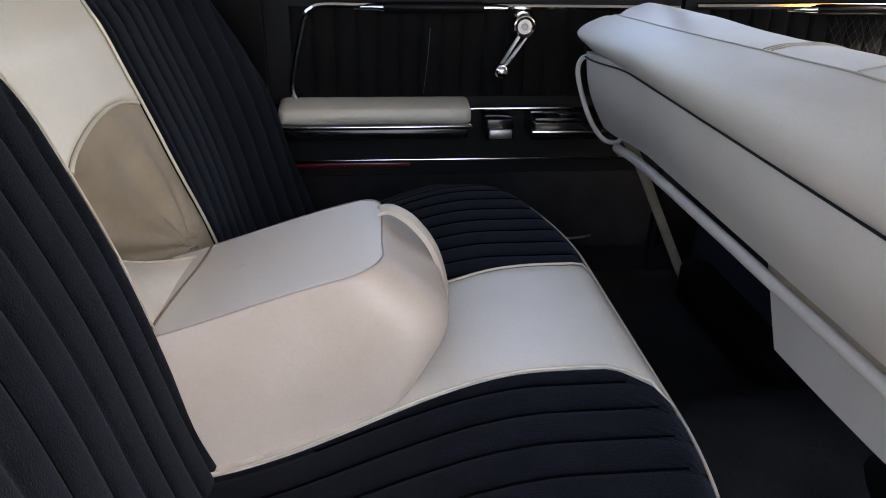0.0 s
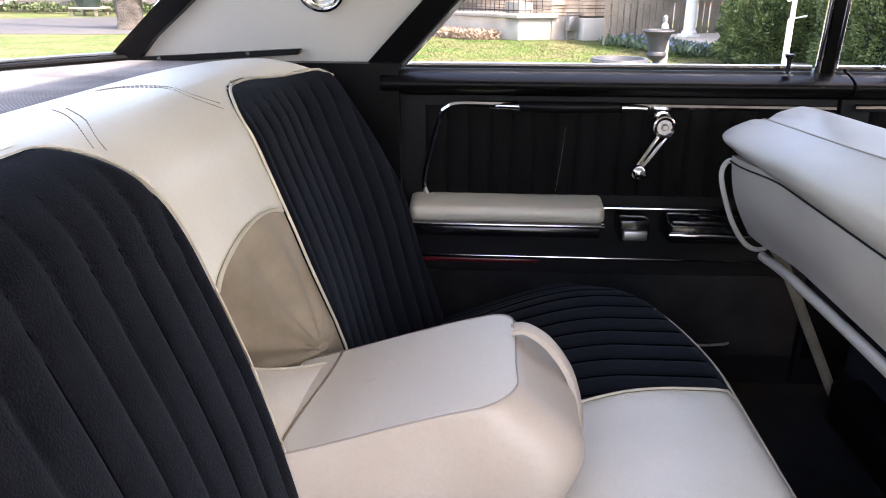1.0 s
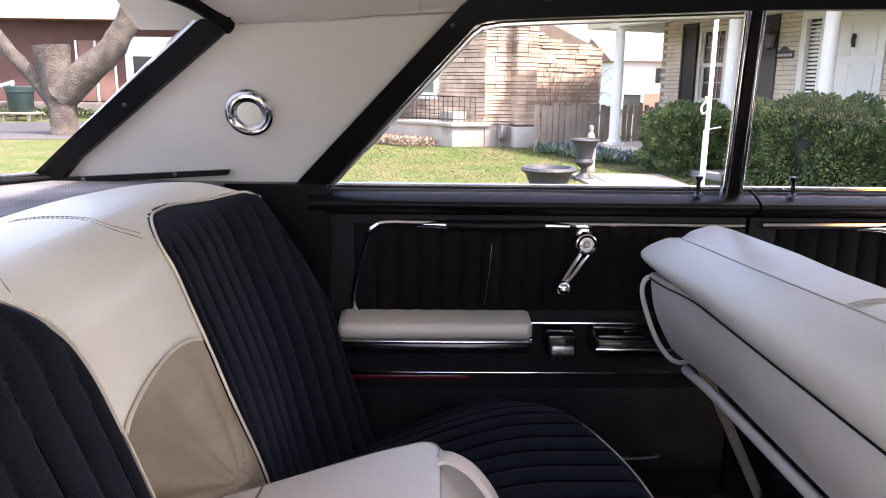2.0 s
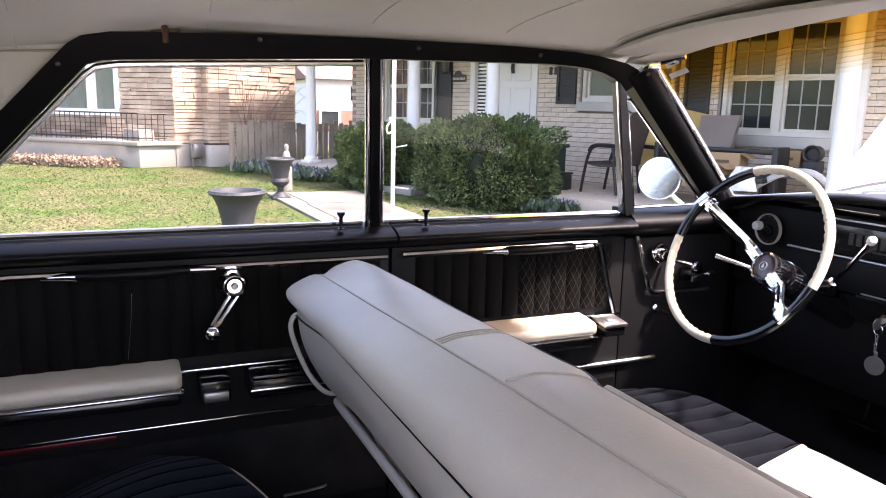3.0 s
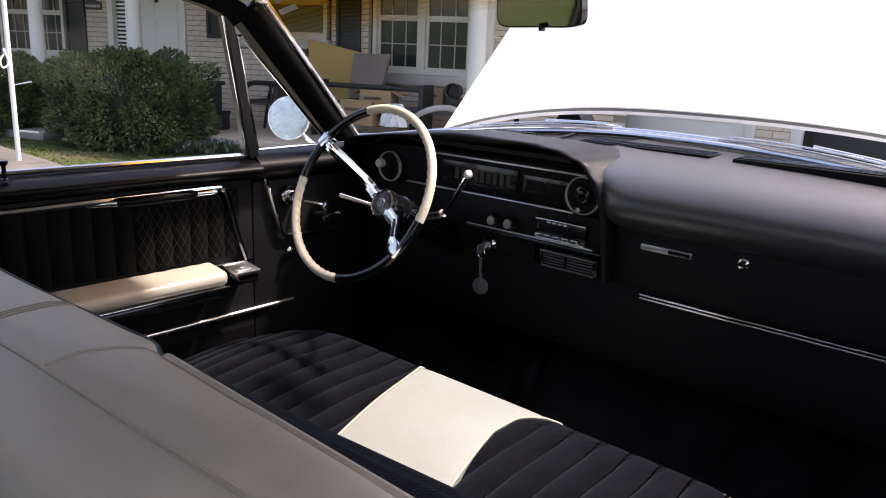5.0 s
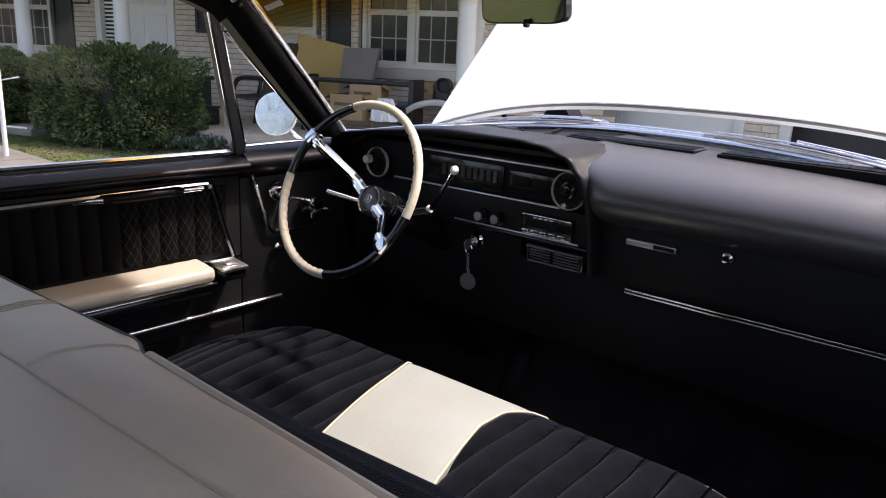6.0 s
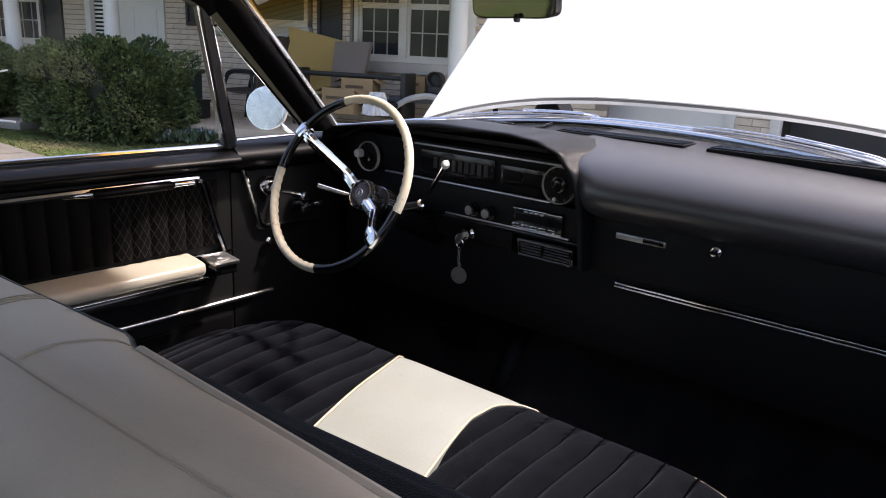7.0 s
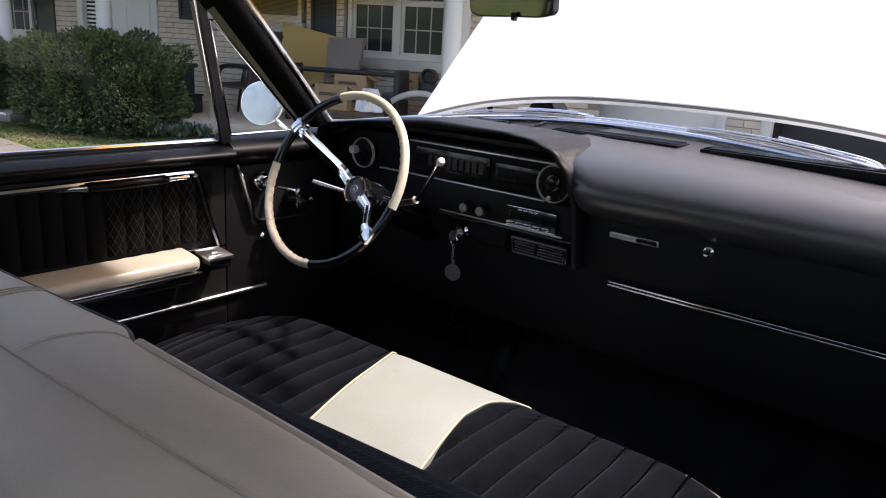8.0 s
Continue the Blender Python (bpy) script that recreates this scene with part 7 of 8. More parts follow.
        for sx in (-1, 1):
            fl = rbox(min(sx * w / 2, sx * (w / 2 + 0.12)), max(sx * w / 2, sx * (w / 2 + 0.12)), -d / 2, d / 2, h - 0.004, h, 0)
            fl.transform(Matrix.Translation((sx * w / 2, 0, h)) @ Matrix.Rotation(sx * 0.5, 4, "Y") @ Matrix.Translation((-sx * w / 2, 0, -h)))
            fl.transform(m)
            part("flap", fl, CARDBOARD, bx)
        fl = rbox(-w * 0.36, w * 0.20, d / 2 + 0.001, d / 2 + 0.004, h * 0.55, h * 0.68, 0)
        fl.transform(m)
        part("print_bar", fl, material("print_brown", (0.12, 0.08, 0.05), 0.8) if "print_brown" not in bpy.data.materials else bpy.data.materials["print_brown"], bx)
    carton(-3.42, 0.95, 0.46, 0.40, 0.30, 0.40, 0.1)
    carton(-3.30, 0.80, 0.40, 0.34, 0.26, 0.56, -0.15)
    carton(-2.72, 0.35, 0.26, 0.22, 0.24, 0.62, 0.0)
    drum = thing("black_drum", hp(-2.45, 0.4, 0.85), "round black fan lying on its side on the porch", "fan")
    part("casing", lathe([(0.07, -0.10), (0.09, -0.09), (0.10, 0.06), (0.095, 0.08), (0.075, 0.07), (0.06, 0.02), (0, 0.02)], 28, facing(hp(-2.45, 0.45, 0.84), NN)), IRON, drum)
    part("foot", hbox(-2.53, -2.37, 0.30, 0.55, 0.62, 0.76, 0.02), IRON, drum)
    cart = thing("tool_cart", hp(-2.6, 0.5, 0.19), "grey metal cart with tools by the wall", "cart")
    part("shelf", hbox(-2.95, -2.15, 0.20, 0.75, 0.56, 0.62, 0.01), material("cart_grey", (0.09, 0.10, 0.11), 0.5, vary=0.2), cart)
    for s in (-2.93, -2.20):
        part("leg", hbox(s, s + 0.04, 0.25, 0.70, 0.19, 0.56, 0.005), IRON, cart)
    part("hose", tube(spline([hp(-2.9, 0.85, 0.45), hp(-2.6, 0.9, 0.62), hp(-2.3, 0.9, 0.66), hp(-2.1, 0.9, 0.55)], 6), 0.035, 8), material("pale_hose", (0.5, 0.5, 0.5), 0.5), cart)
    bag = thing("plastic_bag", hp(-2.95, 1.1, 0.4), "crumpled white plastic carrier bag on the bench", "bag")

    def crumple(u, v):
        a = 2 * math.pi * u
        r = (0.15 - 0.07 * v) * (1 + 0.22 * math.sin(5 * a + 4 * v) + 0.12 * math.sin(11 * a))
        return hp(-2.95 + r * math.cos(a), 1.1 + r * math.sin(a), 0.42 + 0.26 * v)
    part("bag", slab(crumple, lambda u, v: hp(-2.95, 1.1, 0.42 + 0.24 * v), 36, 8), material("bag_white", (0.75, 0.75, 0.76), 0.35, vary=0.08), bag)
    binn = thing("wheeled_bin", hp(-5.75, 1.0, 0.19), "dark green wheeled yard box beside the hedge", "bin")
    part("body", slab(lambda u, v: hp(-6.10 + 0.42 * u, 1.2, 0.24 + 0.50 * v), lambda u, v: hp(-6.06 + 0.36 * u, 0.75, 0.24 + 0.50 * v), 4, 6), GREEN_PLASTIC, binn)
    part("lid", hbox(-6.12, -5.65, 0.72, 1.24, 0.74, 0.80, 0.02), GREEN_PLASTIC, binn)
    part("wheel", lathe([(0, -0.03), (0.09, -0.03), (0.11, -0.02), (0.11, 0.02), (0.09, 0.03), (0, 0.03)], 24, facing(hp(-5.67, 1.25, 0.30), NN)), IRON, binn)
    part("badge", lathe([(0.05, 0), (0.045, 0.004), (0, 0.004)], 20, facing(hp(-5.76, 1.205, 0.62), NN)), PALE, binn)
    box2 = thing("black_toolbox", hp(-5.35, 1.1, 0.19), "small black plastic box on the porch floor", "box")
    part("box", hbox(-5.58, -5.38, 1.0, 1.25, 0.19, 0.40, 0.02), IRON, box2)
    part("lid", hbox(-5.59, -5.37, 0.99, 1.26, 0.40, 0.43, 0.01), IRON, box2)


def build_urn(x, y, h, label):
    k = h / 0.60
    urn = thing("garden_urn", (x, y, 0), label, "urn", "garden urns")
    m = Matrix.Translation((x, y, 0))
    part("foot", join(rbox(x - 0.13 * k, x + 0.13 * k, y - 0.13 * k, y + 0.13 * k, 0, 0.045 * k, 0.006), lathe([(0.12 * k, 0.045 * k), (0.10 * k, 0.07 * k), (0.05 * k, 0.11 * k), (0.042 * k, 0.16 * k), (0.06 * k, 0.19 * k)], 28, m)), URN, urn)
    part("bowl", lathe([(0.05 * k, 0.18 * k), (0.11 * k, 0.22 * k), (0.135 * k, 0.26 * k), (0.13 * k, 0.29 * k), (0.115 * k, 0.31 * k), (0.125 * k, 0.38 * k), (0.15 * k, 0.48 * k), (0.185 * k, 0.555 * k), (0.205 * k, 0.565 * k), (0.215 * k, 0.58 * k), (0.205 * k, 0.60 * k), (0.18 * k, 0.60 * k), (0.165 * k, 0.57 * k), (0.12 * k, 0.40 * k), (0, 0.38 * k)], 40, m), URN, urn)
    part("soil", lathe([(0, 0.54 * k), (0.155 * k, 0.535 * k), (0.15 * k, 0.50 * k), (0, 0.50 * k)], 24, m), CARPET, urn)
    for i in range(28):
        a = 2 * math.pi * i / 28
        part("bead", lathe([(0, -0.010 * k), (0.012 * k, 0), (0, 0.010 * k)], 6, Matrix.Translation((x + 0.208 * k * math.cos(a), y + 0.208 * k * math.sin(a), 0.582 * k))), URN, urn)


def side_top(o):
    """Height of the neighbour's side wall, which steps down towards its back."""
    return 2.98 if o > 1.95 else 2.24 + 0.18 * (o - 1.5)


FRONT_RUN = Vector((0.482, -0.451, 0))


def nhp(s, off, z):
    """Like hp, but along the neighbour's front, which stands at an angle to the house's."""
    return hp(-13.4, off, z) + (s + 13.4) * FRONT_RUN


def nbox(s0, s1, o0, o1, z0, z1, bev=0.0):
    bm = rbox(s0, s1, o0, o1, z0, z1, bev)
    for v in bm.verts:
        v.co = nhp(*v.co)
    return bm


def build_neighbour():
    s_side, off = -13.4, 3.05
    W = thing("neighbour_house", hp(s_side - 3, off, 0), "neighbouring house of layered brown ledge stone", "house")
    core = [nbox(-30, -21.8, off - 0.36, off - 0.06, 0, 3.0), nbox(-21.8, -15.35, off - 0.36, off - 0.06, 0, 0.95), nbox(-21.8, -15.35, off - 0.36, off - 0.06, 2.2, 3.0), nbox(-15.35, s_side - 0.05, off - 0.36, off - 0.06, 0, 3.0)]
    flank = prism([(s_side - 0.05, off - 0.36, 0), (s_side - 0.05, off - 0.36, side_top(off - 0.36)), (s_side - 0.05, off - 2.75, side_top(off - 2.75)), (s_side - 0.05, off - 2.75, 0)], (-0.25, 0, 0))
    flank.transform(HOUSE)
    core.append(flank)
    part("wall", join(*core), JOINT, W, "stone wall backing")
    part("chimney", hbox(s_side - 0.05, s_side + 0.22, off - 1.06, off - 0.60, 0.0, 4.2), JOINT, W)
    part("chimney_base", hbox(s_side - 0.02, s_side + 0.36, off - 1.12, off - 0.54, 0.0, 0.42, 0.01), DRIVE, W, "pale concrete chimney foot")
    part("foundation", join(hbox(s_side - 0.05, s_side + 0.02, off - 2.75, off - 0.02, 0, 0.45), nbox(-30, s_side, off - 0.06, off + 0.02, 0, 0.45)), CONCRETE, W)
    part("side_slab", nbox(-30, s_side + 0.1, off - 0.1, off + 0.78, 0.42, 0.50, 0.01), CONCRETE, W, "pale porch slab")
    part("side_porch", nbox(-30, s_side + 0.02, off + 0.02, off + 0.70, 0.0, 0.42, 0.01), CONCRETE, W, "pale concrete porch")
    roof = bmesh.new()
    q = [roof.verts.new(nhp(*p)) for p in ((-31, off + 0.9, 3.0), (s_side - 0.03, off + 0.9, 3.0), (s_side - 0.03, off - 1.05, 3.4), (-31, off - 1.05, 3.4), (-31, off + 0.9, 3.12), (s_side - 0.03, off + 0.9, 3.12), (s_side - 0.03, off - 1.05, 3.55), (-31, off - 1.05, 3.55))]
    for fc in ((0, 1, 2, 3), (4, 5, 6, 7), (0, 1, 5, 4), (1, 2, 6, 5), (2, 3, 7, 6), (3, 0, 4, 7)):
        roof.faces.new([q[i] for i in fc])
    part("roof", roof, PINK_ROOF, W, "faded brown shingle roof")
    win = part("window", join(nbox(-21.8, -15.35, off - 0.12, off + 0.02, 0.95, 1.08), nbox(-21.8, -15.35, off - 0.12, off + 0.02, 2.1, 2.2), nbox(-15.5, -15.35, off - 0.12, off + 0.018, 1.08, 2.1), nbox(-16.55, -16.33, off - 0.12, off + 0.018, 1.08, 2.1), nbox(-21.8, -21.6, off - 0.12, off + 0.018, 1.08, 2.1)), PAINT, W, "wide white framed window")
    part("pane", nbox(-21.6, -15.5, off - 0.10, off - 0.09, 1.08, 2.1), PANE, win)
    folds = slab(lambda u, v: nhp(-21.6 + 6.1 * u, off - 0.075 + 0.012 * math.sin(90 * u), 1.08 + 1.02 * v), lambda u, v: nhp(-21.6 + 6.1 * u, off - 0.088, 1.08 + 1.02 * v), 160, 1)
    part("curtain", folds, CURTAIN, win, "pale hanging curtain")
    rail = thing("porch_railing", nhp(s_side - 3, off + 0.6, 0.5), "black wrought-iron railing on the neighbour's porch", "railing")
    for z in (0.56, 1.02):
        part("rail", tube([nhp(-24, off + 0.62, z), nhp(s_side - 0.1, off + 0.62, z), nhp(s_side - 0.1, off + 0.1, z)], 0.014, 6), IRON, rail)
    s = -24.0
    while s < s_side - 0.05:
        part("baluster", tube([nhp(s, off + 0.62, 0.50), nhp(s, off + 0.62, 1.02)], 0.008, 5), IRON, rail)
        s += 0.19
    for k in range(4):
        part("baluster", tube([nhp(s_side - 0.1, off + 0.5 - 0.12 * k, 0.50), nhp(s_side - 0.1, off + 0.5 - 0.12 * k, 1.02)], 0.008, 5), IRON, rail)
    box = thing("utility_box", nhp(s_side - 0.6, off + 0.35, 0.5), "small grey box on the neighbour's porch", "box")
    part("box", nbox(s_side - 0.9, s_side - 0.35, off + 0.2, off + 0.5, 0.50, 0.72, 0.01), CONCRETE, box)
    meter = thing("gas_meter", hp(s_side + 0.15, off - 0.35, 0.2), "grey gas meter with pipes on the stone wall", "meter")
    part("body", hbox(s_side + 0.06, s_side + 0.26, off - 0.48, off - 0.28, 0.18, 0.46, 0.02), DULL_METAL, meter)
    part("pipe", tube([hp(s_side + 0.15, off - 0.30, 0.0), hp(s_side + 0.15, off - 0.26, 0.5), hp(s_side + 0.15, off - 0.9, 0.52)], 0.02, 8), DULL_METAL, meter)
    return W


def build_fence():
    fence = thing("wooden_fence", hp(-12.8, 2.0, 0), "weathered grey plank fence with uneven tops", "fence")
    a, b = Vector((2.15, 13.55, 0)), Vector((5.2, 15.0, 0))
    d = (b - a).normalized()
    nrm = Vector((d.y, -d.x, 0))
    rnd = random.Random(9)
    n = 25
    ang = math.atan2(d.y, d.x)
    for k in range(n):
        p = a.lerp(b, k / (n - 1))
        h = 0.94 + rnd.uniform(-0.055, 0.045)
        o = 0.012 if k % 2 else 0.0
        bm = rbox(-0.056, 0.056, -0.01, 0.01, 0.0, h, 0.003)
        for v in bm.verts:
            if v.co.z > h - 0.02:
                v.co.z -= 0.45 * abs(v.co.x)
        bm.transform(Matrix.Translation(p + nrm * o) @ Matrix.Rotation(ang, 4, "Z") @ Matrix.Rotation(rnd.uniform(-0.012, 0.012), 4, "Y"))
        part("plank", bm, WEATHERED, fence, flat=True)
    for z in (0.25, 0.75):
        part("rail", tube([a - nrm * 0.02 + Vector((0, 0, z)), b - nrm * 0.02 + Vector((0, 0, z))], 0.03, 6), WEATHERED, fence)


def build_far():
    far = thing("far_house", (13, 38, 0), "white house with a faded pink roof behind the fence", "house")
    part("wall", rbox(9.2, 18, 36, 44, 0, 2.6, 0), PAINT, far)
    part("roof", prism([(8.85, 35.4, 2.55), (8.85, 44.6, 2.55), (8.85, 40, 3.85)], (10, 0, 0)), PINK_ROOF, far, "faded pink-brown roof")
    part("lower_wall", rbox(9.15, 18.05, 35.8, 35.98, 0, 1.05, 0), material("red_brick", (0.30, 0.15, 0.10), 0.9, vary=0.2), far)
    part("window", rbox(9.6, 10.5, 35.74, 35.8, 0.35, 1.0, 0), PANE, far)
    part("window_frame", join(rbox(9.5, 9.62, 35.70, 35.81, 0.3, 1.1, 0), rbox(10.48, 10.6, 35.70, 35.81, 0.3, 1.1, 0), rbox(9.62, 10.48, 35.70, 35.81, 1.0, 1.1, 0)), PAINT, far)
    part("window", rbox(11.2, 12.2, 35.95, 36.0, 1.55, 2.25, 0), PANE, far)
    # across the street
    st = thing("street_house", (-13, 26, 0), "low red brick house on a grey stone base across the street", "house")
    redb = material("old_red_brick", (0.10, 0.048, 0.040), 0.9, vary=0.25, scale=3, fine=30, random_tint=0.1)
    part("wall", rbox(-16.9, -7.0, 26, 34, 0.5, 3.3, 0), redb, st)
    part("stone_base", rbox(-18.5, -7.0, 25.5, 26.02, 0, 0.52, 0.03), material("base_stone", (0.13, 0.12, 0.11), 0.95, vary=0.4, scale=2.5, fine=20, bump=0.9, depth=0.03), st, "rough grey stone base")
    door = part("door", rbox(-11.9, -10.7, 25.93, 26.0, 0.56, 2.6, 0.01), material("faded_door", (0.20, 0.11, 0.085), 0.8, vary=0.2), st, "faded pink-brown boarded door")
    for x in (-11.95, -11.3, -10.65):
        part("batten", rbox(x - 0.035, x + 0.035, 25.89, 25.93, 0.56, 2.6, 0.006), PAINT, door, "pale batten")
    win = part("window", rbox(-10.05, -8.55, 25.95, 25.99, 1.0, 2.1, 0), PANE, st)
    part("window_frame", join(rbox(-10.3, -10.05, 25.9, 26.0, 0.9, 2.75, 0.01), rbox(-8.55, -8.3, 25.9, 26.0, 0.9, 2.75, 0.01), rbox(-10.05, -8.55, 25.9, 26.0, 2.1, 2.75, 0.01)), PAINT, win, "white painted frame and fascia")
    part("roof", prism([(-17.5, 25.2, 3.25), (-17.5, 35, 3.25), (-17.5, 30, 5.2)], (11.2, 0, 0)), PINK_ROOF, st)
    rail = thing("white_handrail", (-15.8, 25.2, 0), "sloping white painted handrail before the brick house", "rail")
    part("bar", tube([(-17.6, 25.2, -0.02), (-13.8, 25.2, 1.18)], 0.055, 8), PAINT, rail)
    part("post", tube([(-13.85, 25.2, 0.0), (-13.85, 25.2, 1.20)], 0.05, 8), PAINT, rail)
    stool = thing("low_stool", (-12.55, 23.2, 0), "low weathered wooden stool beside the street", "stool")
    part("seat", rbox(-13.02, -12.1, 22.75, 23.65, 0.20, 0.26, 0.01), WEATHERED, stool)
    for x in (-12.95, -12.2):
        for y in (22.85, 23.55):
            part("leg", rbox(x - 0.04, x + 0.04, y - 0.04, y + 0.04, 0, 0.202, 0.005), WEATHERED, stool)
    tub = thing("plastic_tub", (-12.58, 23.2, 0.26), "tall dark green plastic tub standing on a low stool", "tub")
    green_plastic = material("green_plastic", (0.012, 0.030, 0.028), 0.5, vary=0.15)
    at = Matrix.Translation((-12.58, 23.2, 0.26))
    part("body", lathe([(0, 0), (0.33, 0), (0.345, 0.02), (0.40, 0.62), (0.375, 0.62), (0.32, 0.06), (0, 0.05)], 28, at), green_plastic, tub)
    part("rim", lathe([(0.40, 0.60), (0.425, 0.61), (0.43, 0.78), (0.40, 0.80), (0.38, 0.78), (0.38, 0.60)], 28, at, cap=False), green_plastic, tub, "raised rolled rim")
    bushes = thing("street_shrubs", (-16, 24.6, 0), "low loose green plants along the stone base", "shrub", kind="stuff")

    def clump(rnd):
        k = rnd.randrange(16)
        c = Vector((-20.5 + 0.75 * k, 24.6 + 0.35 * math.sin(k * 2.1), 0.10 + (0.35 if k < 4 else 0.0)))
        d = Vector((rnd.gauss(0, 1), rnd.gauss(0, 1), rnd.gauss(0, 1))).normalized()
        return c + Vector((d.x * 0.55, d.y * 0.35, abs(d.z) * (0.5 if k < 4 else 0.22))) * rnd.random() ** 0.3, d
    leaf_cloud("leaves", clump, 5000, 0.12, LEAF, 31, bushes)
    tree = thing("street_tree", (-8.3, 16.8, 0), "thick grey-barked street tree with forked limbs", "tree")

    def limb(pts, r0, r1, name="limb"):
        bm = tube(spline(pts, 10), 1.0, 22, taper=lambda t: r0 + (r1 - r0) * t)
        for v in bm.verts:
            # furrowed bark and a flared foot
            d = noise.noise(Vector((v.co.x * 7, v.co.y * 7, v.co.z * 1.6))) * 0.035
            flare = 1 + 0.35 * math.exp(-max(0.0, v.co.z) * 5) if name == "trunk" else 1.0
            c = Vector((-8.3, 16.8, v.co.z))
            if name == "trunk":
                v.co = c + (v.co - c) * flare
            v.co += Vector((d, d, 0))
        part(name, bm, BARK, tree)
    limb([(-8.30, 16.8, -0.1), (-8.30, 16.8, 0.3), (-8.32, 16.8, 0.8), (-8.38, 16.8, 1.4), (-8.42, 16.8, 2.0)], 0.23, 0.40, "trunk")
    limb([(-8.30, 16.8, 0.9), (-7.65, 16.8, 1.45), (-6.95, 16.8, 2.1), (-6.45, 16.8, 3.2), (-6.0, 16.7, 5.2)], 0.38, 0.16)
    limb([(-8.45, 16.8, 0.75), (-8.95, 16.85, 1.35), (-9.7, 16.9, 2.3), (-10.6, 17.0, 4.4)], 0.20, 0.10)
    limb([(-6.45, 16.8, 3.2), (-5.8, 16.4, 4.4), (-5.0, 16.2, 5.4)], 0.14, 0.04)
    limb([(-9.9, 16.9, 2.8), (-9.6, 16.2, 4.2), (-9.2, 15.6, 5.4)], 0.11, 0.04)
    def crown(rnd):
        a = rnd.uniform(0, 6.28)
        r = 3.6 * rnd.random() ** 0.5
        return Vector((-8.4 + r * math.cos(a), 16.8 + r * math.sin(a), rnd.uniform(4.6, 8.0))), Vector((0, 0, 1))
    leaf_cloud("crown", crown, 6000, 0.14, material("spring_leaf", (0.14, 0.22, 0.06), 0.7, random_tint=0.3), 12, tree, "sparse spring leaves")
    # woods that ring the neighbourhood
    def woods(rnd):
        a = rnd.uniform(0, 6.28)
        r = rnd.uniform(85, 110)
        h = 5 + 2 * math.sin(a * 7) + 1.2 * math.sin(a * 23)
        return Vector((r * math.cos(a), r * math.sin(a), rnd.random() ** 0.7 * h)), Vector((math.cos(a), math.sin(a), 0.5))
    ob = leaf_cloud("far_woods", woods, 40000, 1.3, material("far_foliage", (0.10, 0.14, 0.06), 0.9, random_tint=0.4), 5)
    tagged(ob, "hazy belt of trees round the neighbourhood", "woods", kind="stuff")


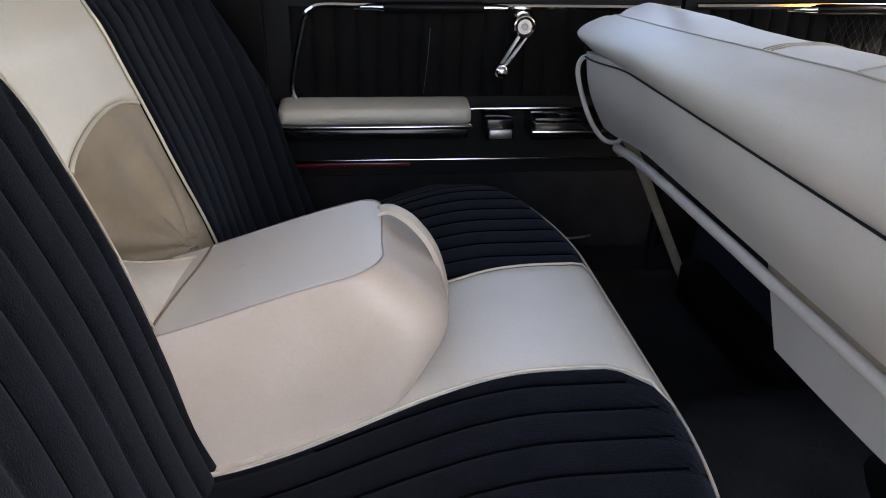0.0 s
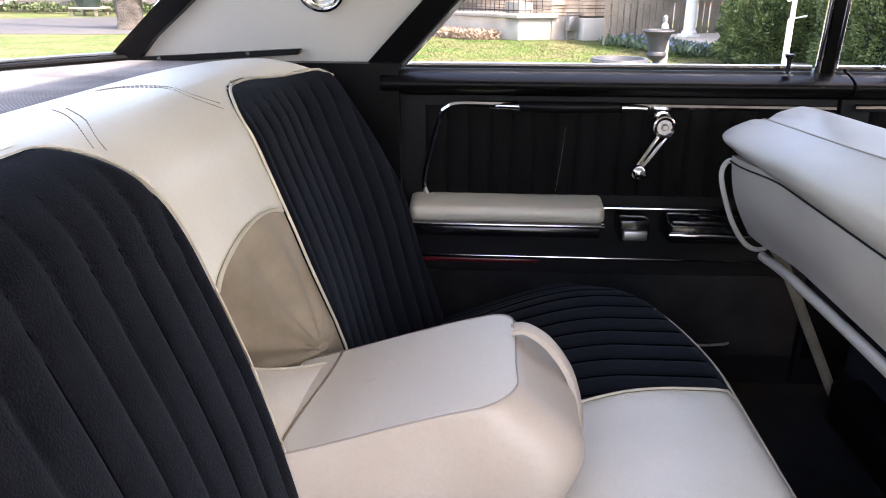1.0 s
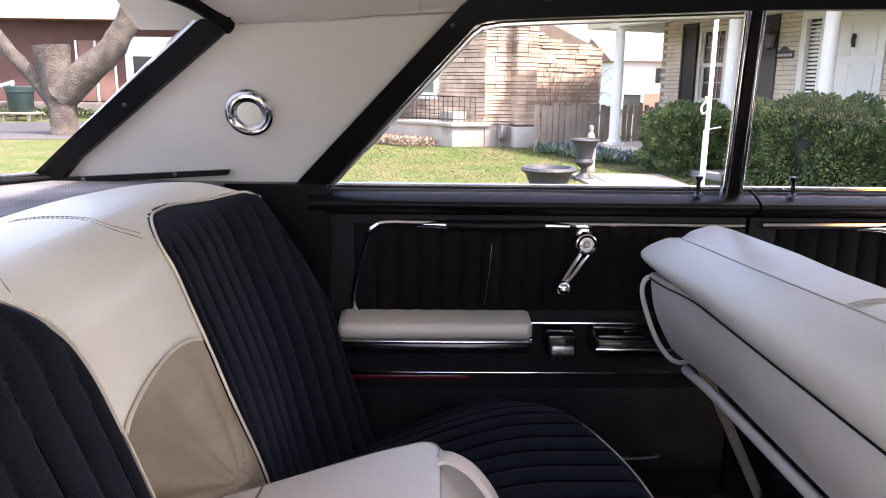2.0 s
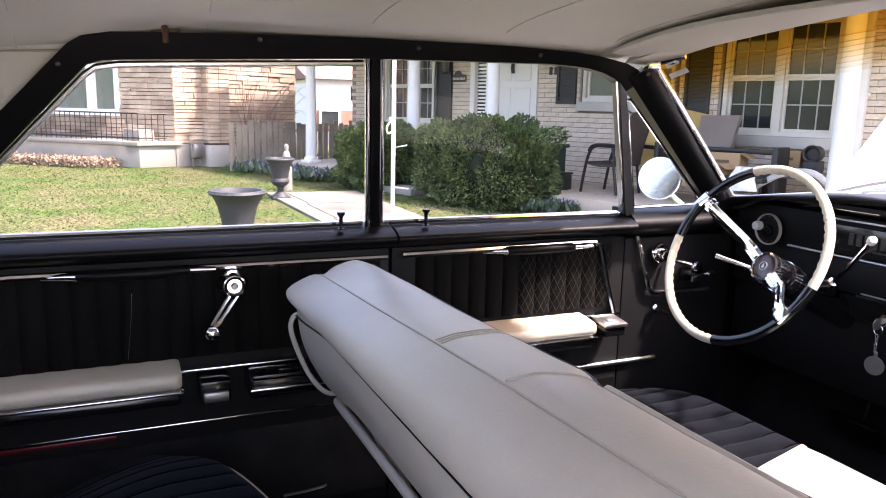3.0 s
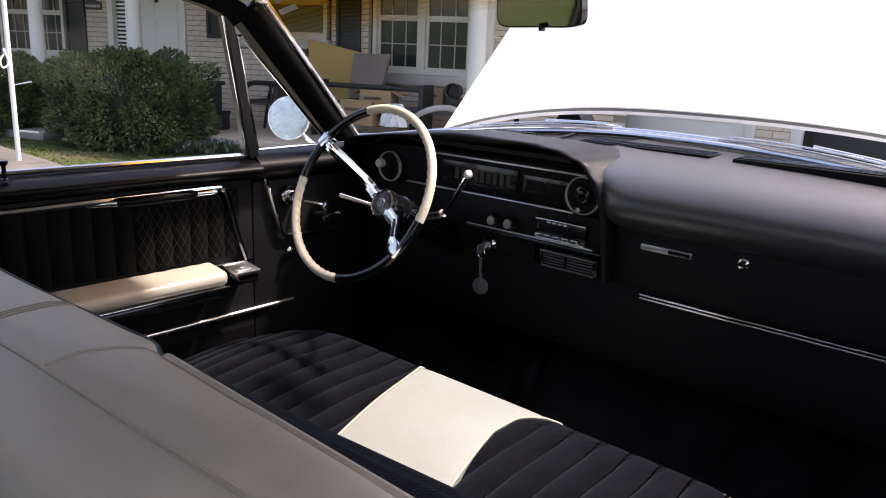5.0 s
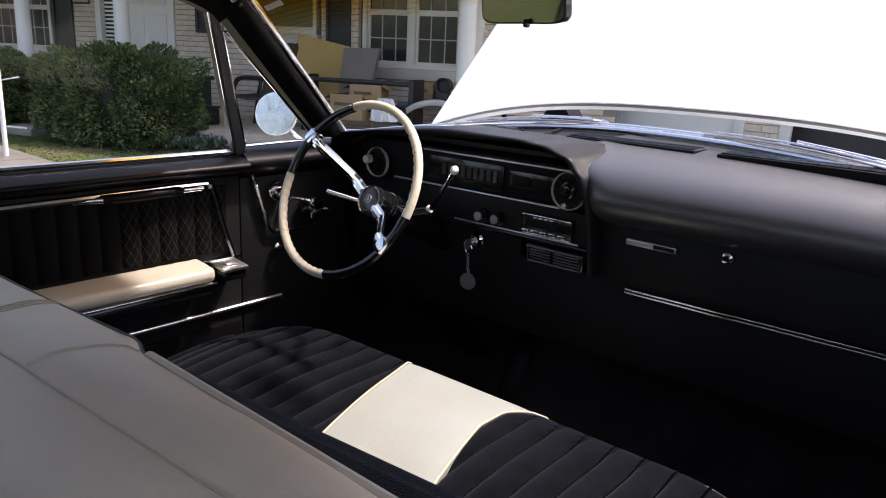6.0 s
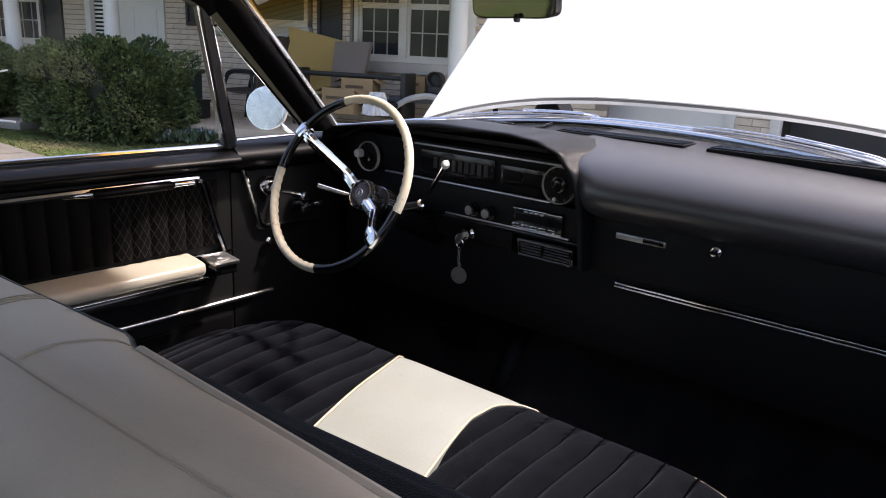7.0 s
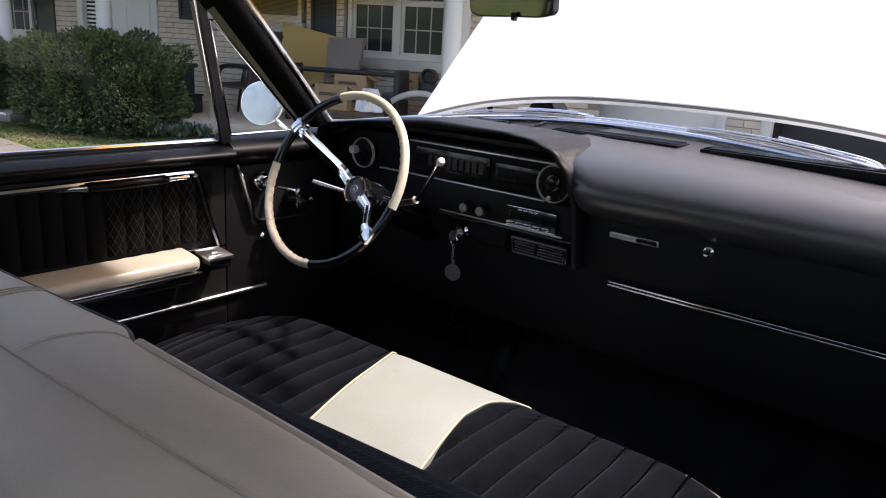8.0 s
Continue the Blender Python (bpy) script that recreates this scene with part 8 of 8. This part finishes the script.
def build_garden():
    build_urn(0.96, 4.95, 0.60, "dark iron garden urn with a beaded rim on the lawn")
    build_urn(2.14, 9.15, 0.55, "dark iron pedestal urn beside the path")
    st = thing("garden_statue", (2.45, 10.2, 0), "small white stone garden statue on a plinth", "statue")
    part("figure", join(lathe([(0.08, 0.0), (0.08, 0.34), (0.055, 0.36), (0.04, 0.42), (0.062, 0.49), (0.045, 0.55), (0.024, 0.585), (0.034, 0.62), (0.032, 0.66), (0, 0.685)], 20, Matrix.Translation((2.45, 10.2, 0)))), CONCRETE, st)
    pole = thing("white_pole", (3.08, 7.35, 0), "slim white metal pole with a tied cord", "pole")
    part("shaft", tube([(3.08, 7.35, 0.0), (3.08, 7.35, 2.6)], 0.024, 14), PAINT, pole)
    part("cord", tube(spline([(3.04, 7.32, 1.10), (2.98, 7.30, 1.02), (3.0, 7.30, 0.95), (3.06, 7.31, 1.0), (3.02, 7.30, 1.12)], 6, closed=True), 0.010, 6, closed=True), PAINT, pole, "white cord")
    build_hedge(-8.65, -7.72, 1.60, 2.60, 0.98, 3, "clipped dark green hedge beside the porch steps")
    build_hedge(-6.95, -5.08, 1.55, 2.62, 1.06, 8, "broad dark green clipped hedge before the porch")
    rnd = random.Random(21)
    bed = thing("flower_bed", hp(-5, 2.8, 0), "low bed of blue spring flowers and leaves", "flowers", kind="stuff")

    def low(rnd):
        if rnd.random() < 0.62:
            x, y = rnd.uniform(4.7, 6.4), rnd.uniform(6.9, 8.2)
            return Vector((x, y - 0.35 * (x - 5.4), rnd.uniform(0, 0.06))), Vector((0, 0, 1.5))
        return hp(rnd.uniform(-12.2, -9.4), rnd.uniform(1.8, 2.6), rnd.uniform(0, 0.10)), Vector((0, 0, 1.5))
    leaf_cloud("leaves", low, 3600, 0.11, material("bed_leaf", (0.075, 0.115, 0.065), 0.6, random_tint=0.4), 41, bed)
    leaf_cloud("blossoms", lambda r: (low(r)[0] + Vector((0, 0, 0.08)), Vector((0, 0, 1))), 1500, 0.038, FLOWER, 42, bed)
    straw = thing("dry_flower_stems", nhp(-14.6, 4.0, 0), "heap of dry brown stems along the neighbour's porch", "dry stems", kind="stuff")
    leaf_cloud("stems", lambda r: (nhp(r.uniform(-19.5, -13.9), 3.85 + 0.6 * r.random(), 0.16 * r.random() ** 1.6), Vector((r.uniform(-1, 1), r.uniform(-1, 1), 0.2))), 16000, 0.06, STRAW, 43, straw)
    shrub = thing("bare_shrub", (2.9, 15.2, 0), "bare twiggy shrub behind the fence", "shrub")
    for k in range(90):
        a = rnd.uniform(0, 6.28)
        r = rnd.uniform(0.3, 1.1)
        h = rnd.uniform(1.1, 1.9)
        pts = [(2.9 + 0.1 * math.cos(a), 15.2 + 0.1 * math.sin(a), 0.1), (2.9 + 0.5 * r * math.cos(a), 15.2 + 0.5 * r * math.sin(a), h * 0.6), (2.9 + r * math.cos(a + 0.4), 15.2 + r * math.sin(a + 0.4), h), (2.9 + 1.3 * r * math.cos(a + 0.6), 15.2 + 1.3 * r * math.sin(a + 0.6), h * (0.85 + 0.2 * rnd.random()))]
        part("branch", tube(spline(pts, 4), 0.0050, 5, taper=lambda t: 1.3 - 1.0 * t), TWIG, shrub)
    green = thing("yellow_shrub", nhp(-19.6, 4.3, 0), "small yellow-green shrub at the corner of the lawn", "shrub")
    leaf_cloud("leaves", lambda r: (nhp(-19.6, 4.2, 0.30) + Vector((r.gauss(0, 0.4), r.gauss(0, 0.35), r.gauss(0, 0.25))), Vector((0, 0, 1))), 1800, 0.10, material("yellow_leaf", (0.25, 0.27, 0.05), 0.6, random_tint=0.3), 44, green)


build_ground()
house_wall = build_house()
build_porch_things()
W_HOUSE = build_neighbour()
build_fence()
build_far()
build_garden()


# ---- bricks and stones, laid last ----
def block_mesh(name, w, o, h, mat):
    bm = hbox(-w / 2, w / 2, 0, o, 0, h)
    bm.transform(Matrix.Translation(-Vector((8.648, 3.128, 0))))
    me = bpy.data.meshes.new(name)
    bm.to_mesh(me)
    bm.free()
    me.materials.append(mat)
    return me


def lay_bricks():
    length, course, bed, head = 0.295, 0.073, 0.012, 0.005
    full = block_mesh("brick", length - head, 0.020, course - bed, BRICK)
    holes = [(-10.73, -9.19, 0.84, 2.35), (-8.36, -6.87, 0.0, 2.41), (-6.07, -4.43, 1.26, 2.40), (-3.87, -2.33, 0.87, 2.45)]
    cut = {}
    spots = []
    for j in range(2, 36):
        z = j * course
        s = -11.75 + (length / 2 if j % 2 else 0.0)
        while s < -0.6:
            runs = [(s, s + length)]
            for h in holes:
                if h[2] < z + course * 0.8 and z + course * 0.2 < h[3]:
                    runs = [r for a, b in runs for r in ((a, min(b, h[0])), (max(a, h[1]), b)) if r[1] - r[0] > 0.03]
            for a, b in runs:
                w = round(b - a, 2)
                if b - a > length - 0.001:
                    me = full
                else:
                    me = cut.setdefault(w, None) or block_mesh("brick", w - head, 0.020, course - bed, BRICK)
                    cut[w] = me
                spots.append(((a + b) / 2, z, me))
            s += length
    near = [q for q in spots if -6.9 < q[0] < -1.9 and q[1] < 1.75]
    chosen = set(id(q) for q in near[:300])
    rest_v, rest_f = [], []
    for q in spots:
        p = hp(q[0], -0.012, q[1])
        if id(q) in chosen:
            ob = new("brick", q[2])
            ob.location = p
            ob.parent = house_wall
        else:
            i = len(rest_v)
            rest_v += [tuple(v.co + p) for v in q[2].vertices]
            rest_f += [tuple(k + i for k in f.vertices) for f in q[2].polygons]
    me = bpy.data.meshes.new("brickwork")
    me.from_pydata(rest_v, [], rest_f)
    me.materials.append(BRICK)
    tagged(adopt(new("brickwork", me), house_wall), kind="stuff")


def lay_stones():
    rnd = random.Random(77)
    off, s_side = 3.05, -13.4
    spots = []
    # front wall
    z = 0.50
    while z < 3.0:
        h = rnd.choice((0.06, 0.08, 0.10))
        s = -24.0
        while s < s_side:
            w = rnd.uniform(0.30, 0.85)
            e = min(s + w, s_side)
            a = s
            if 0.95 < z + h / 2 < 2.2 and s < -15.35 and e > -21.8:
                a = -15.35
            if e - a > 0.06:
                spots.append((nbox(a + 0.008, e - 0.006, off - 0.06, off + rnd.uniform(-0.015, 0.02), z + 0.006, z + h - 0.006), s > -16.0))
            s = e
        z += h
    # side wall, and the chimney's three faces
    z = 0.46
    while z < 3.0:
        h = rnd.choice((0.06, 0.08, 0.11))
        for o, end in ((off, off - 0.60), (off - 1.06, off - 2.75)):
            while o > end + 0.01:
                w = rnd.uniform(0.20, 0.55)
                if o - w < end + 0.14:
                    w = o - end
                if z + h < side_top(o - w) + 0.07:
                    spots.append((hbox(s_side - 0.05, s_side + rnd.uniform(0.0, 0.03), o - w + 0.006, o - 0.006, z + 0.006, z + h - 0.006), True))
                o -= w
        o = off - 0.60
        for w in (0.23, 0.23):
            spots.append((hbox(s_side + 0.20, s_side + 0.25 + rnd.uniform(0, 0.02), o - w + 0.005, o - 0.005, z + 0.006, z + h - 0.006), True))
            o -= w
        spots.append((hbox(s_side, s_side + 0.24, off - 0.61, off - 0.585, z + 0.006, z + h - 0.006), True))
        z += h
    singles = [b for b, near in spots if near][:300]
    ids = set(id(b) for b in singles)
    rest = []
    for b, near in spots:
        if id(b) in ids:
            me = bpy.data.meshes.new("stone")
            b.to_mesh(me)
            b.free()
            me.materials.append(STONE)
            adopt(new("stone", me), W_HOUSE)
        else:
            rest.append(b)
    v, f = [], []
    for b in rest:
        i = len(v)
        b.verts.index_update()
        v += [tuple(q.co) for q in b.verts]
        f += [tuple(q.index + i for q in fc.verts) for fc in b.faces]
        b.free()
    me = bpy.data.meshes.new("stonework")
    me.from_pydata(v, [], f)
    me.materials.append(STONE)
    tagged(adopt(new("stonework", me), W_HOUSE), kind="stuff")


lay_bricks()
lay_stones()
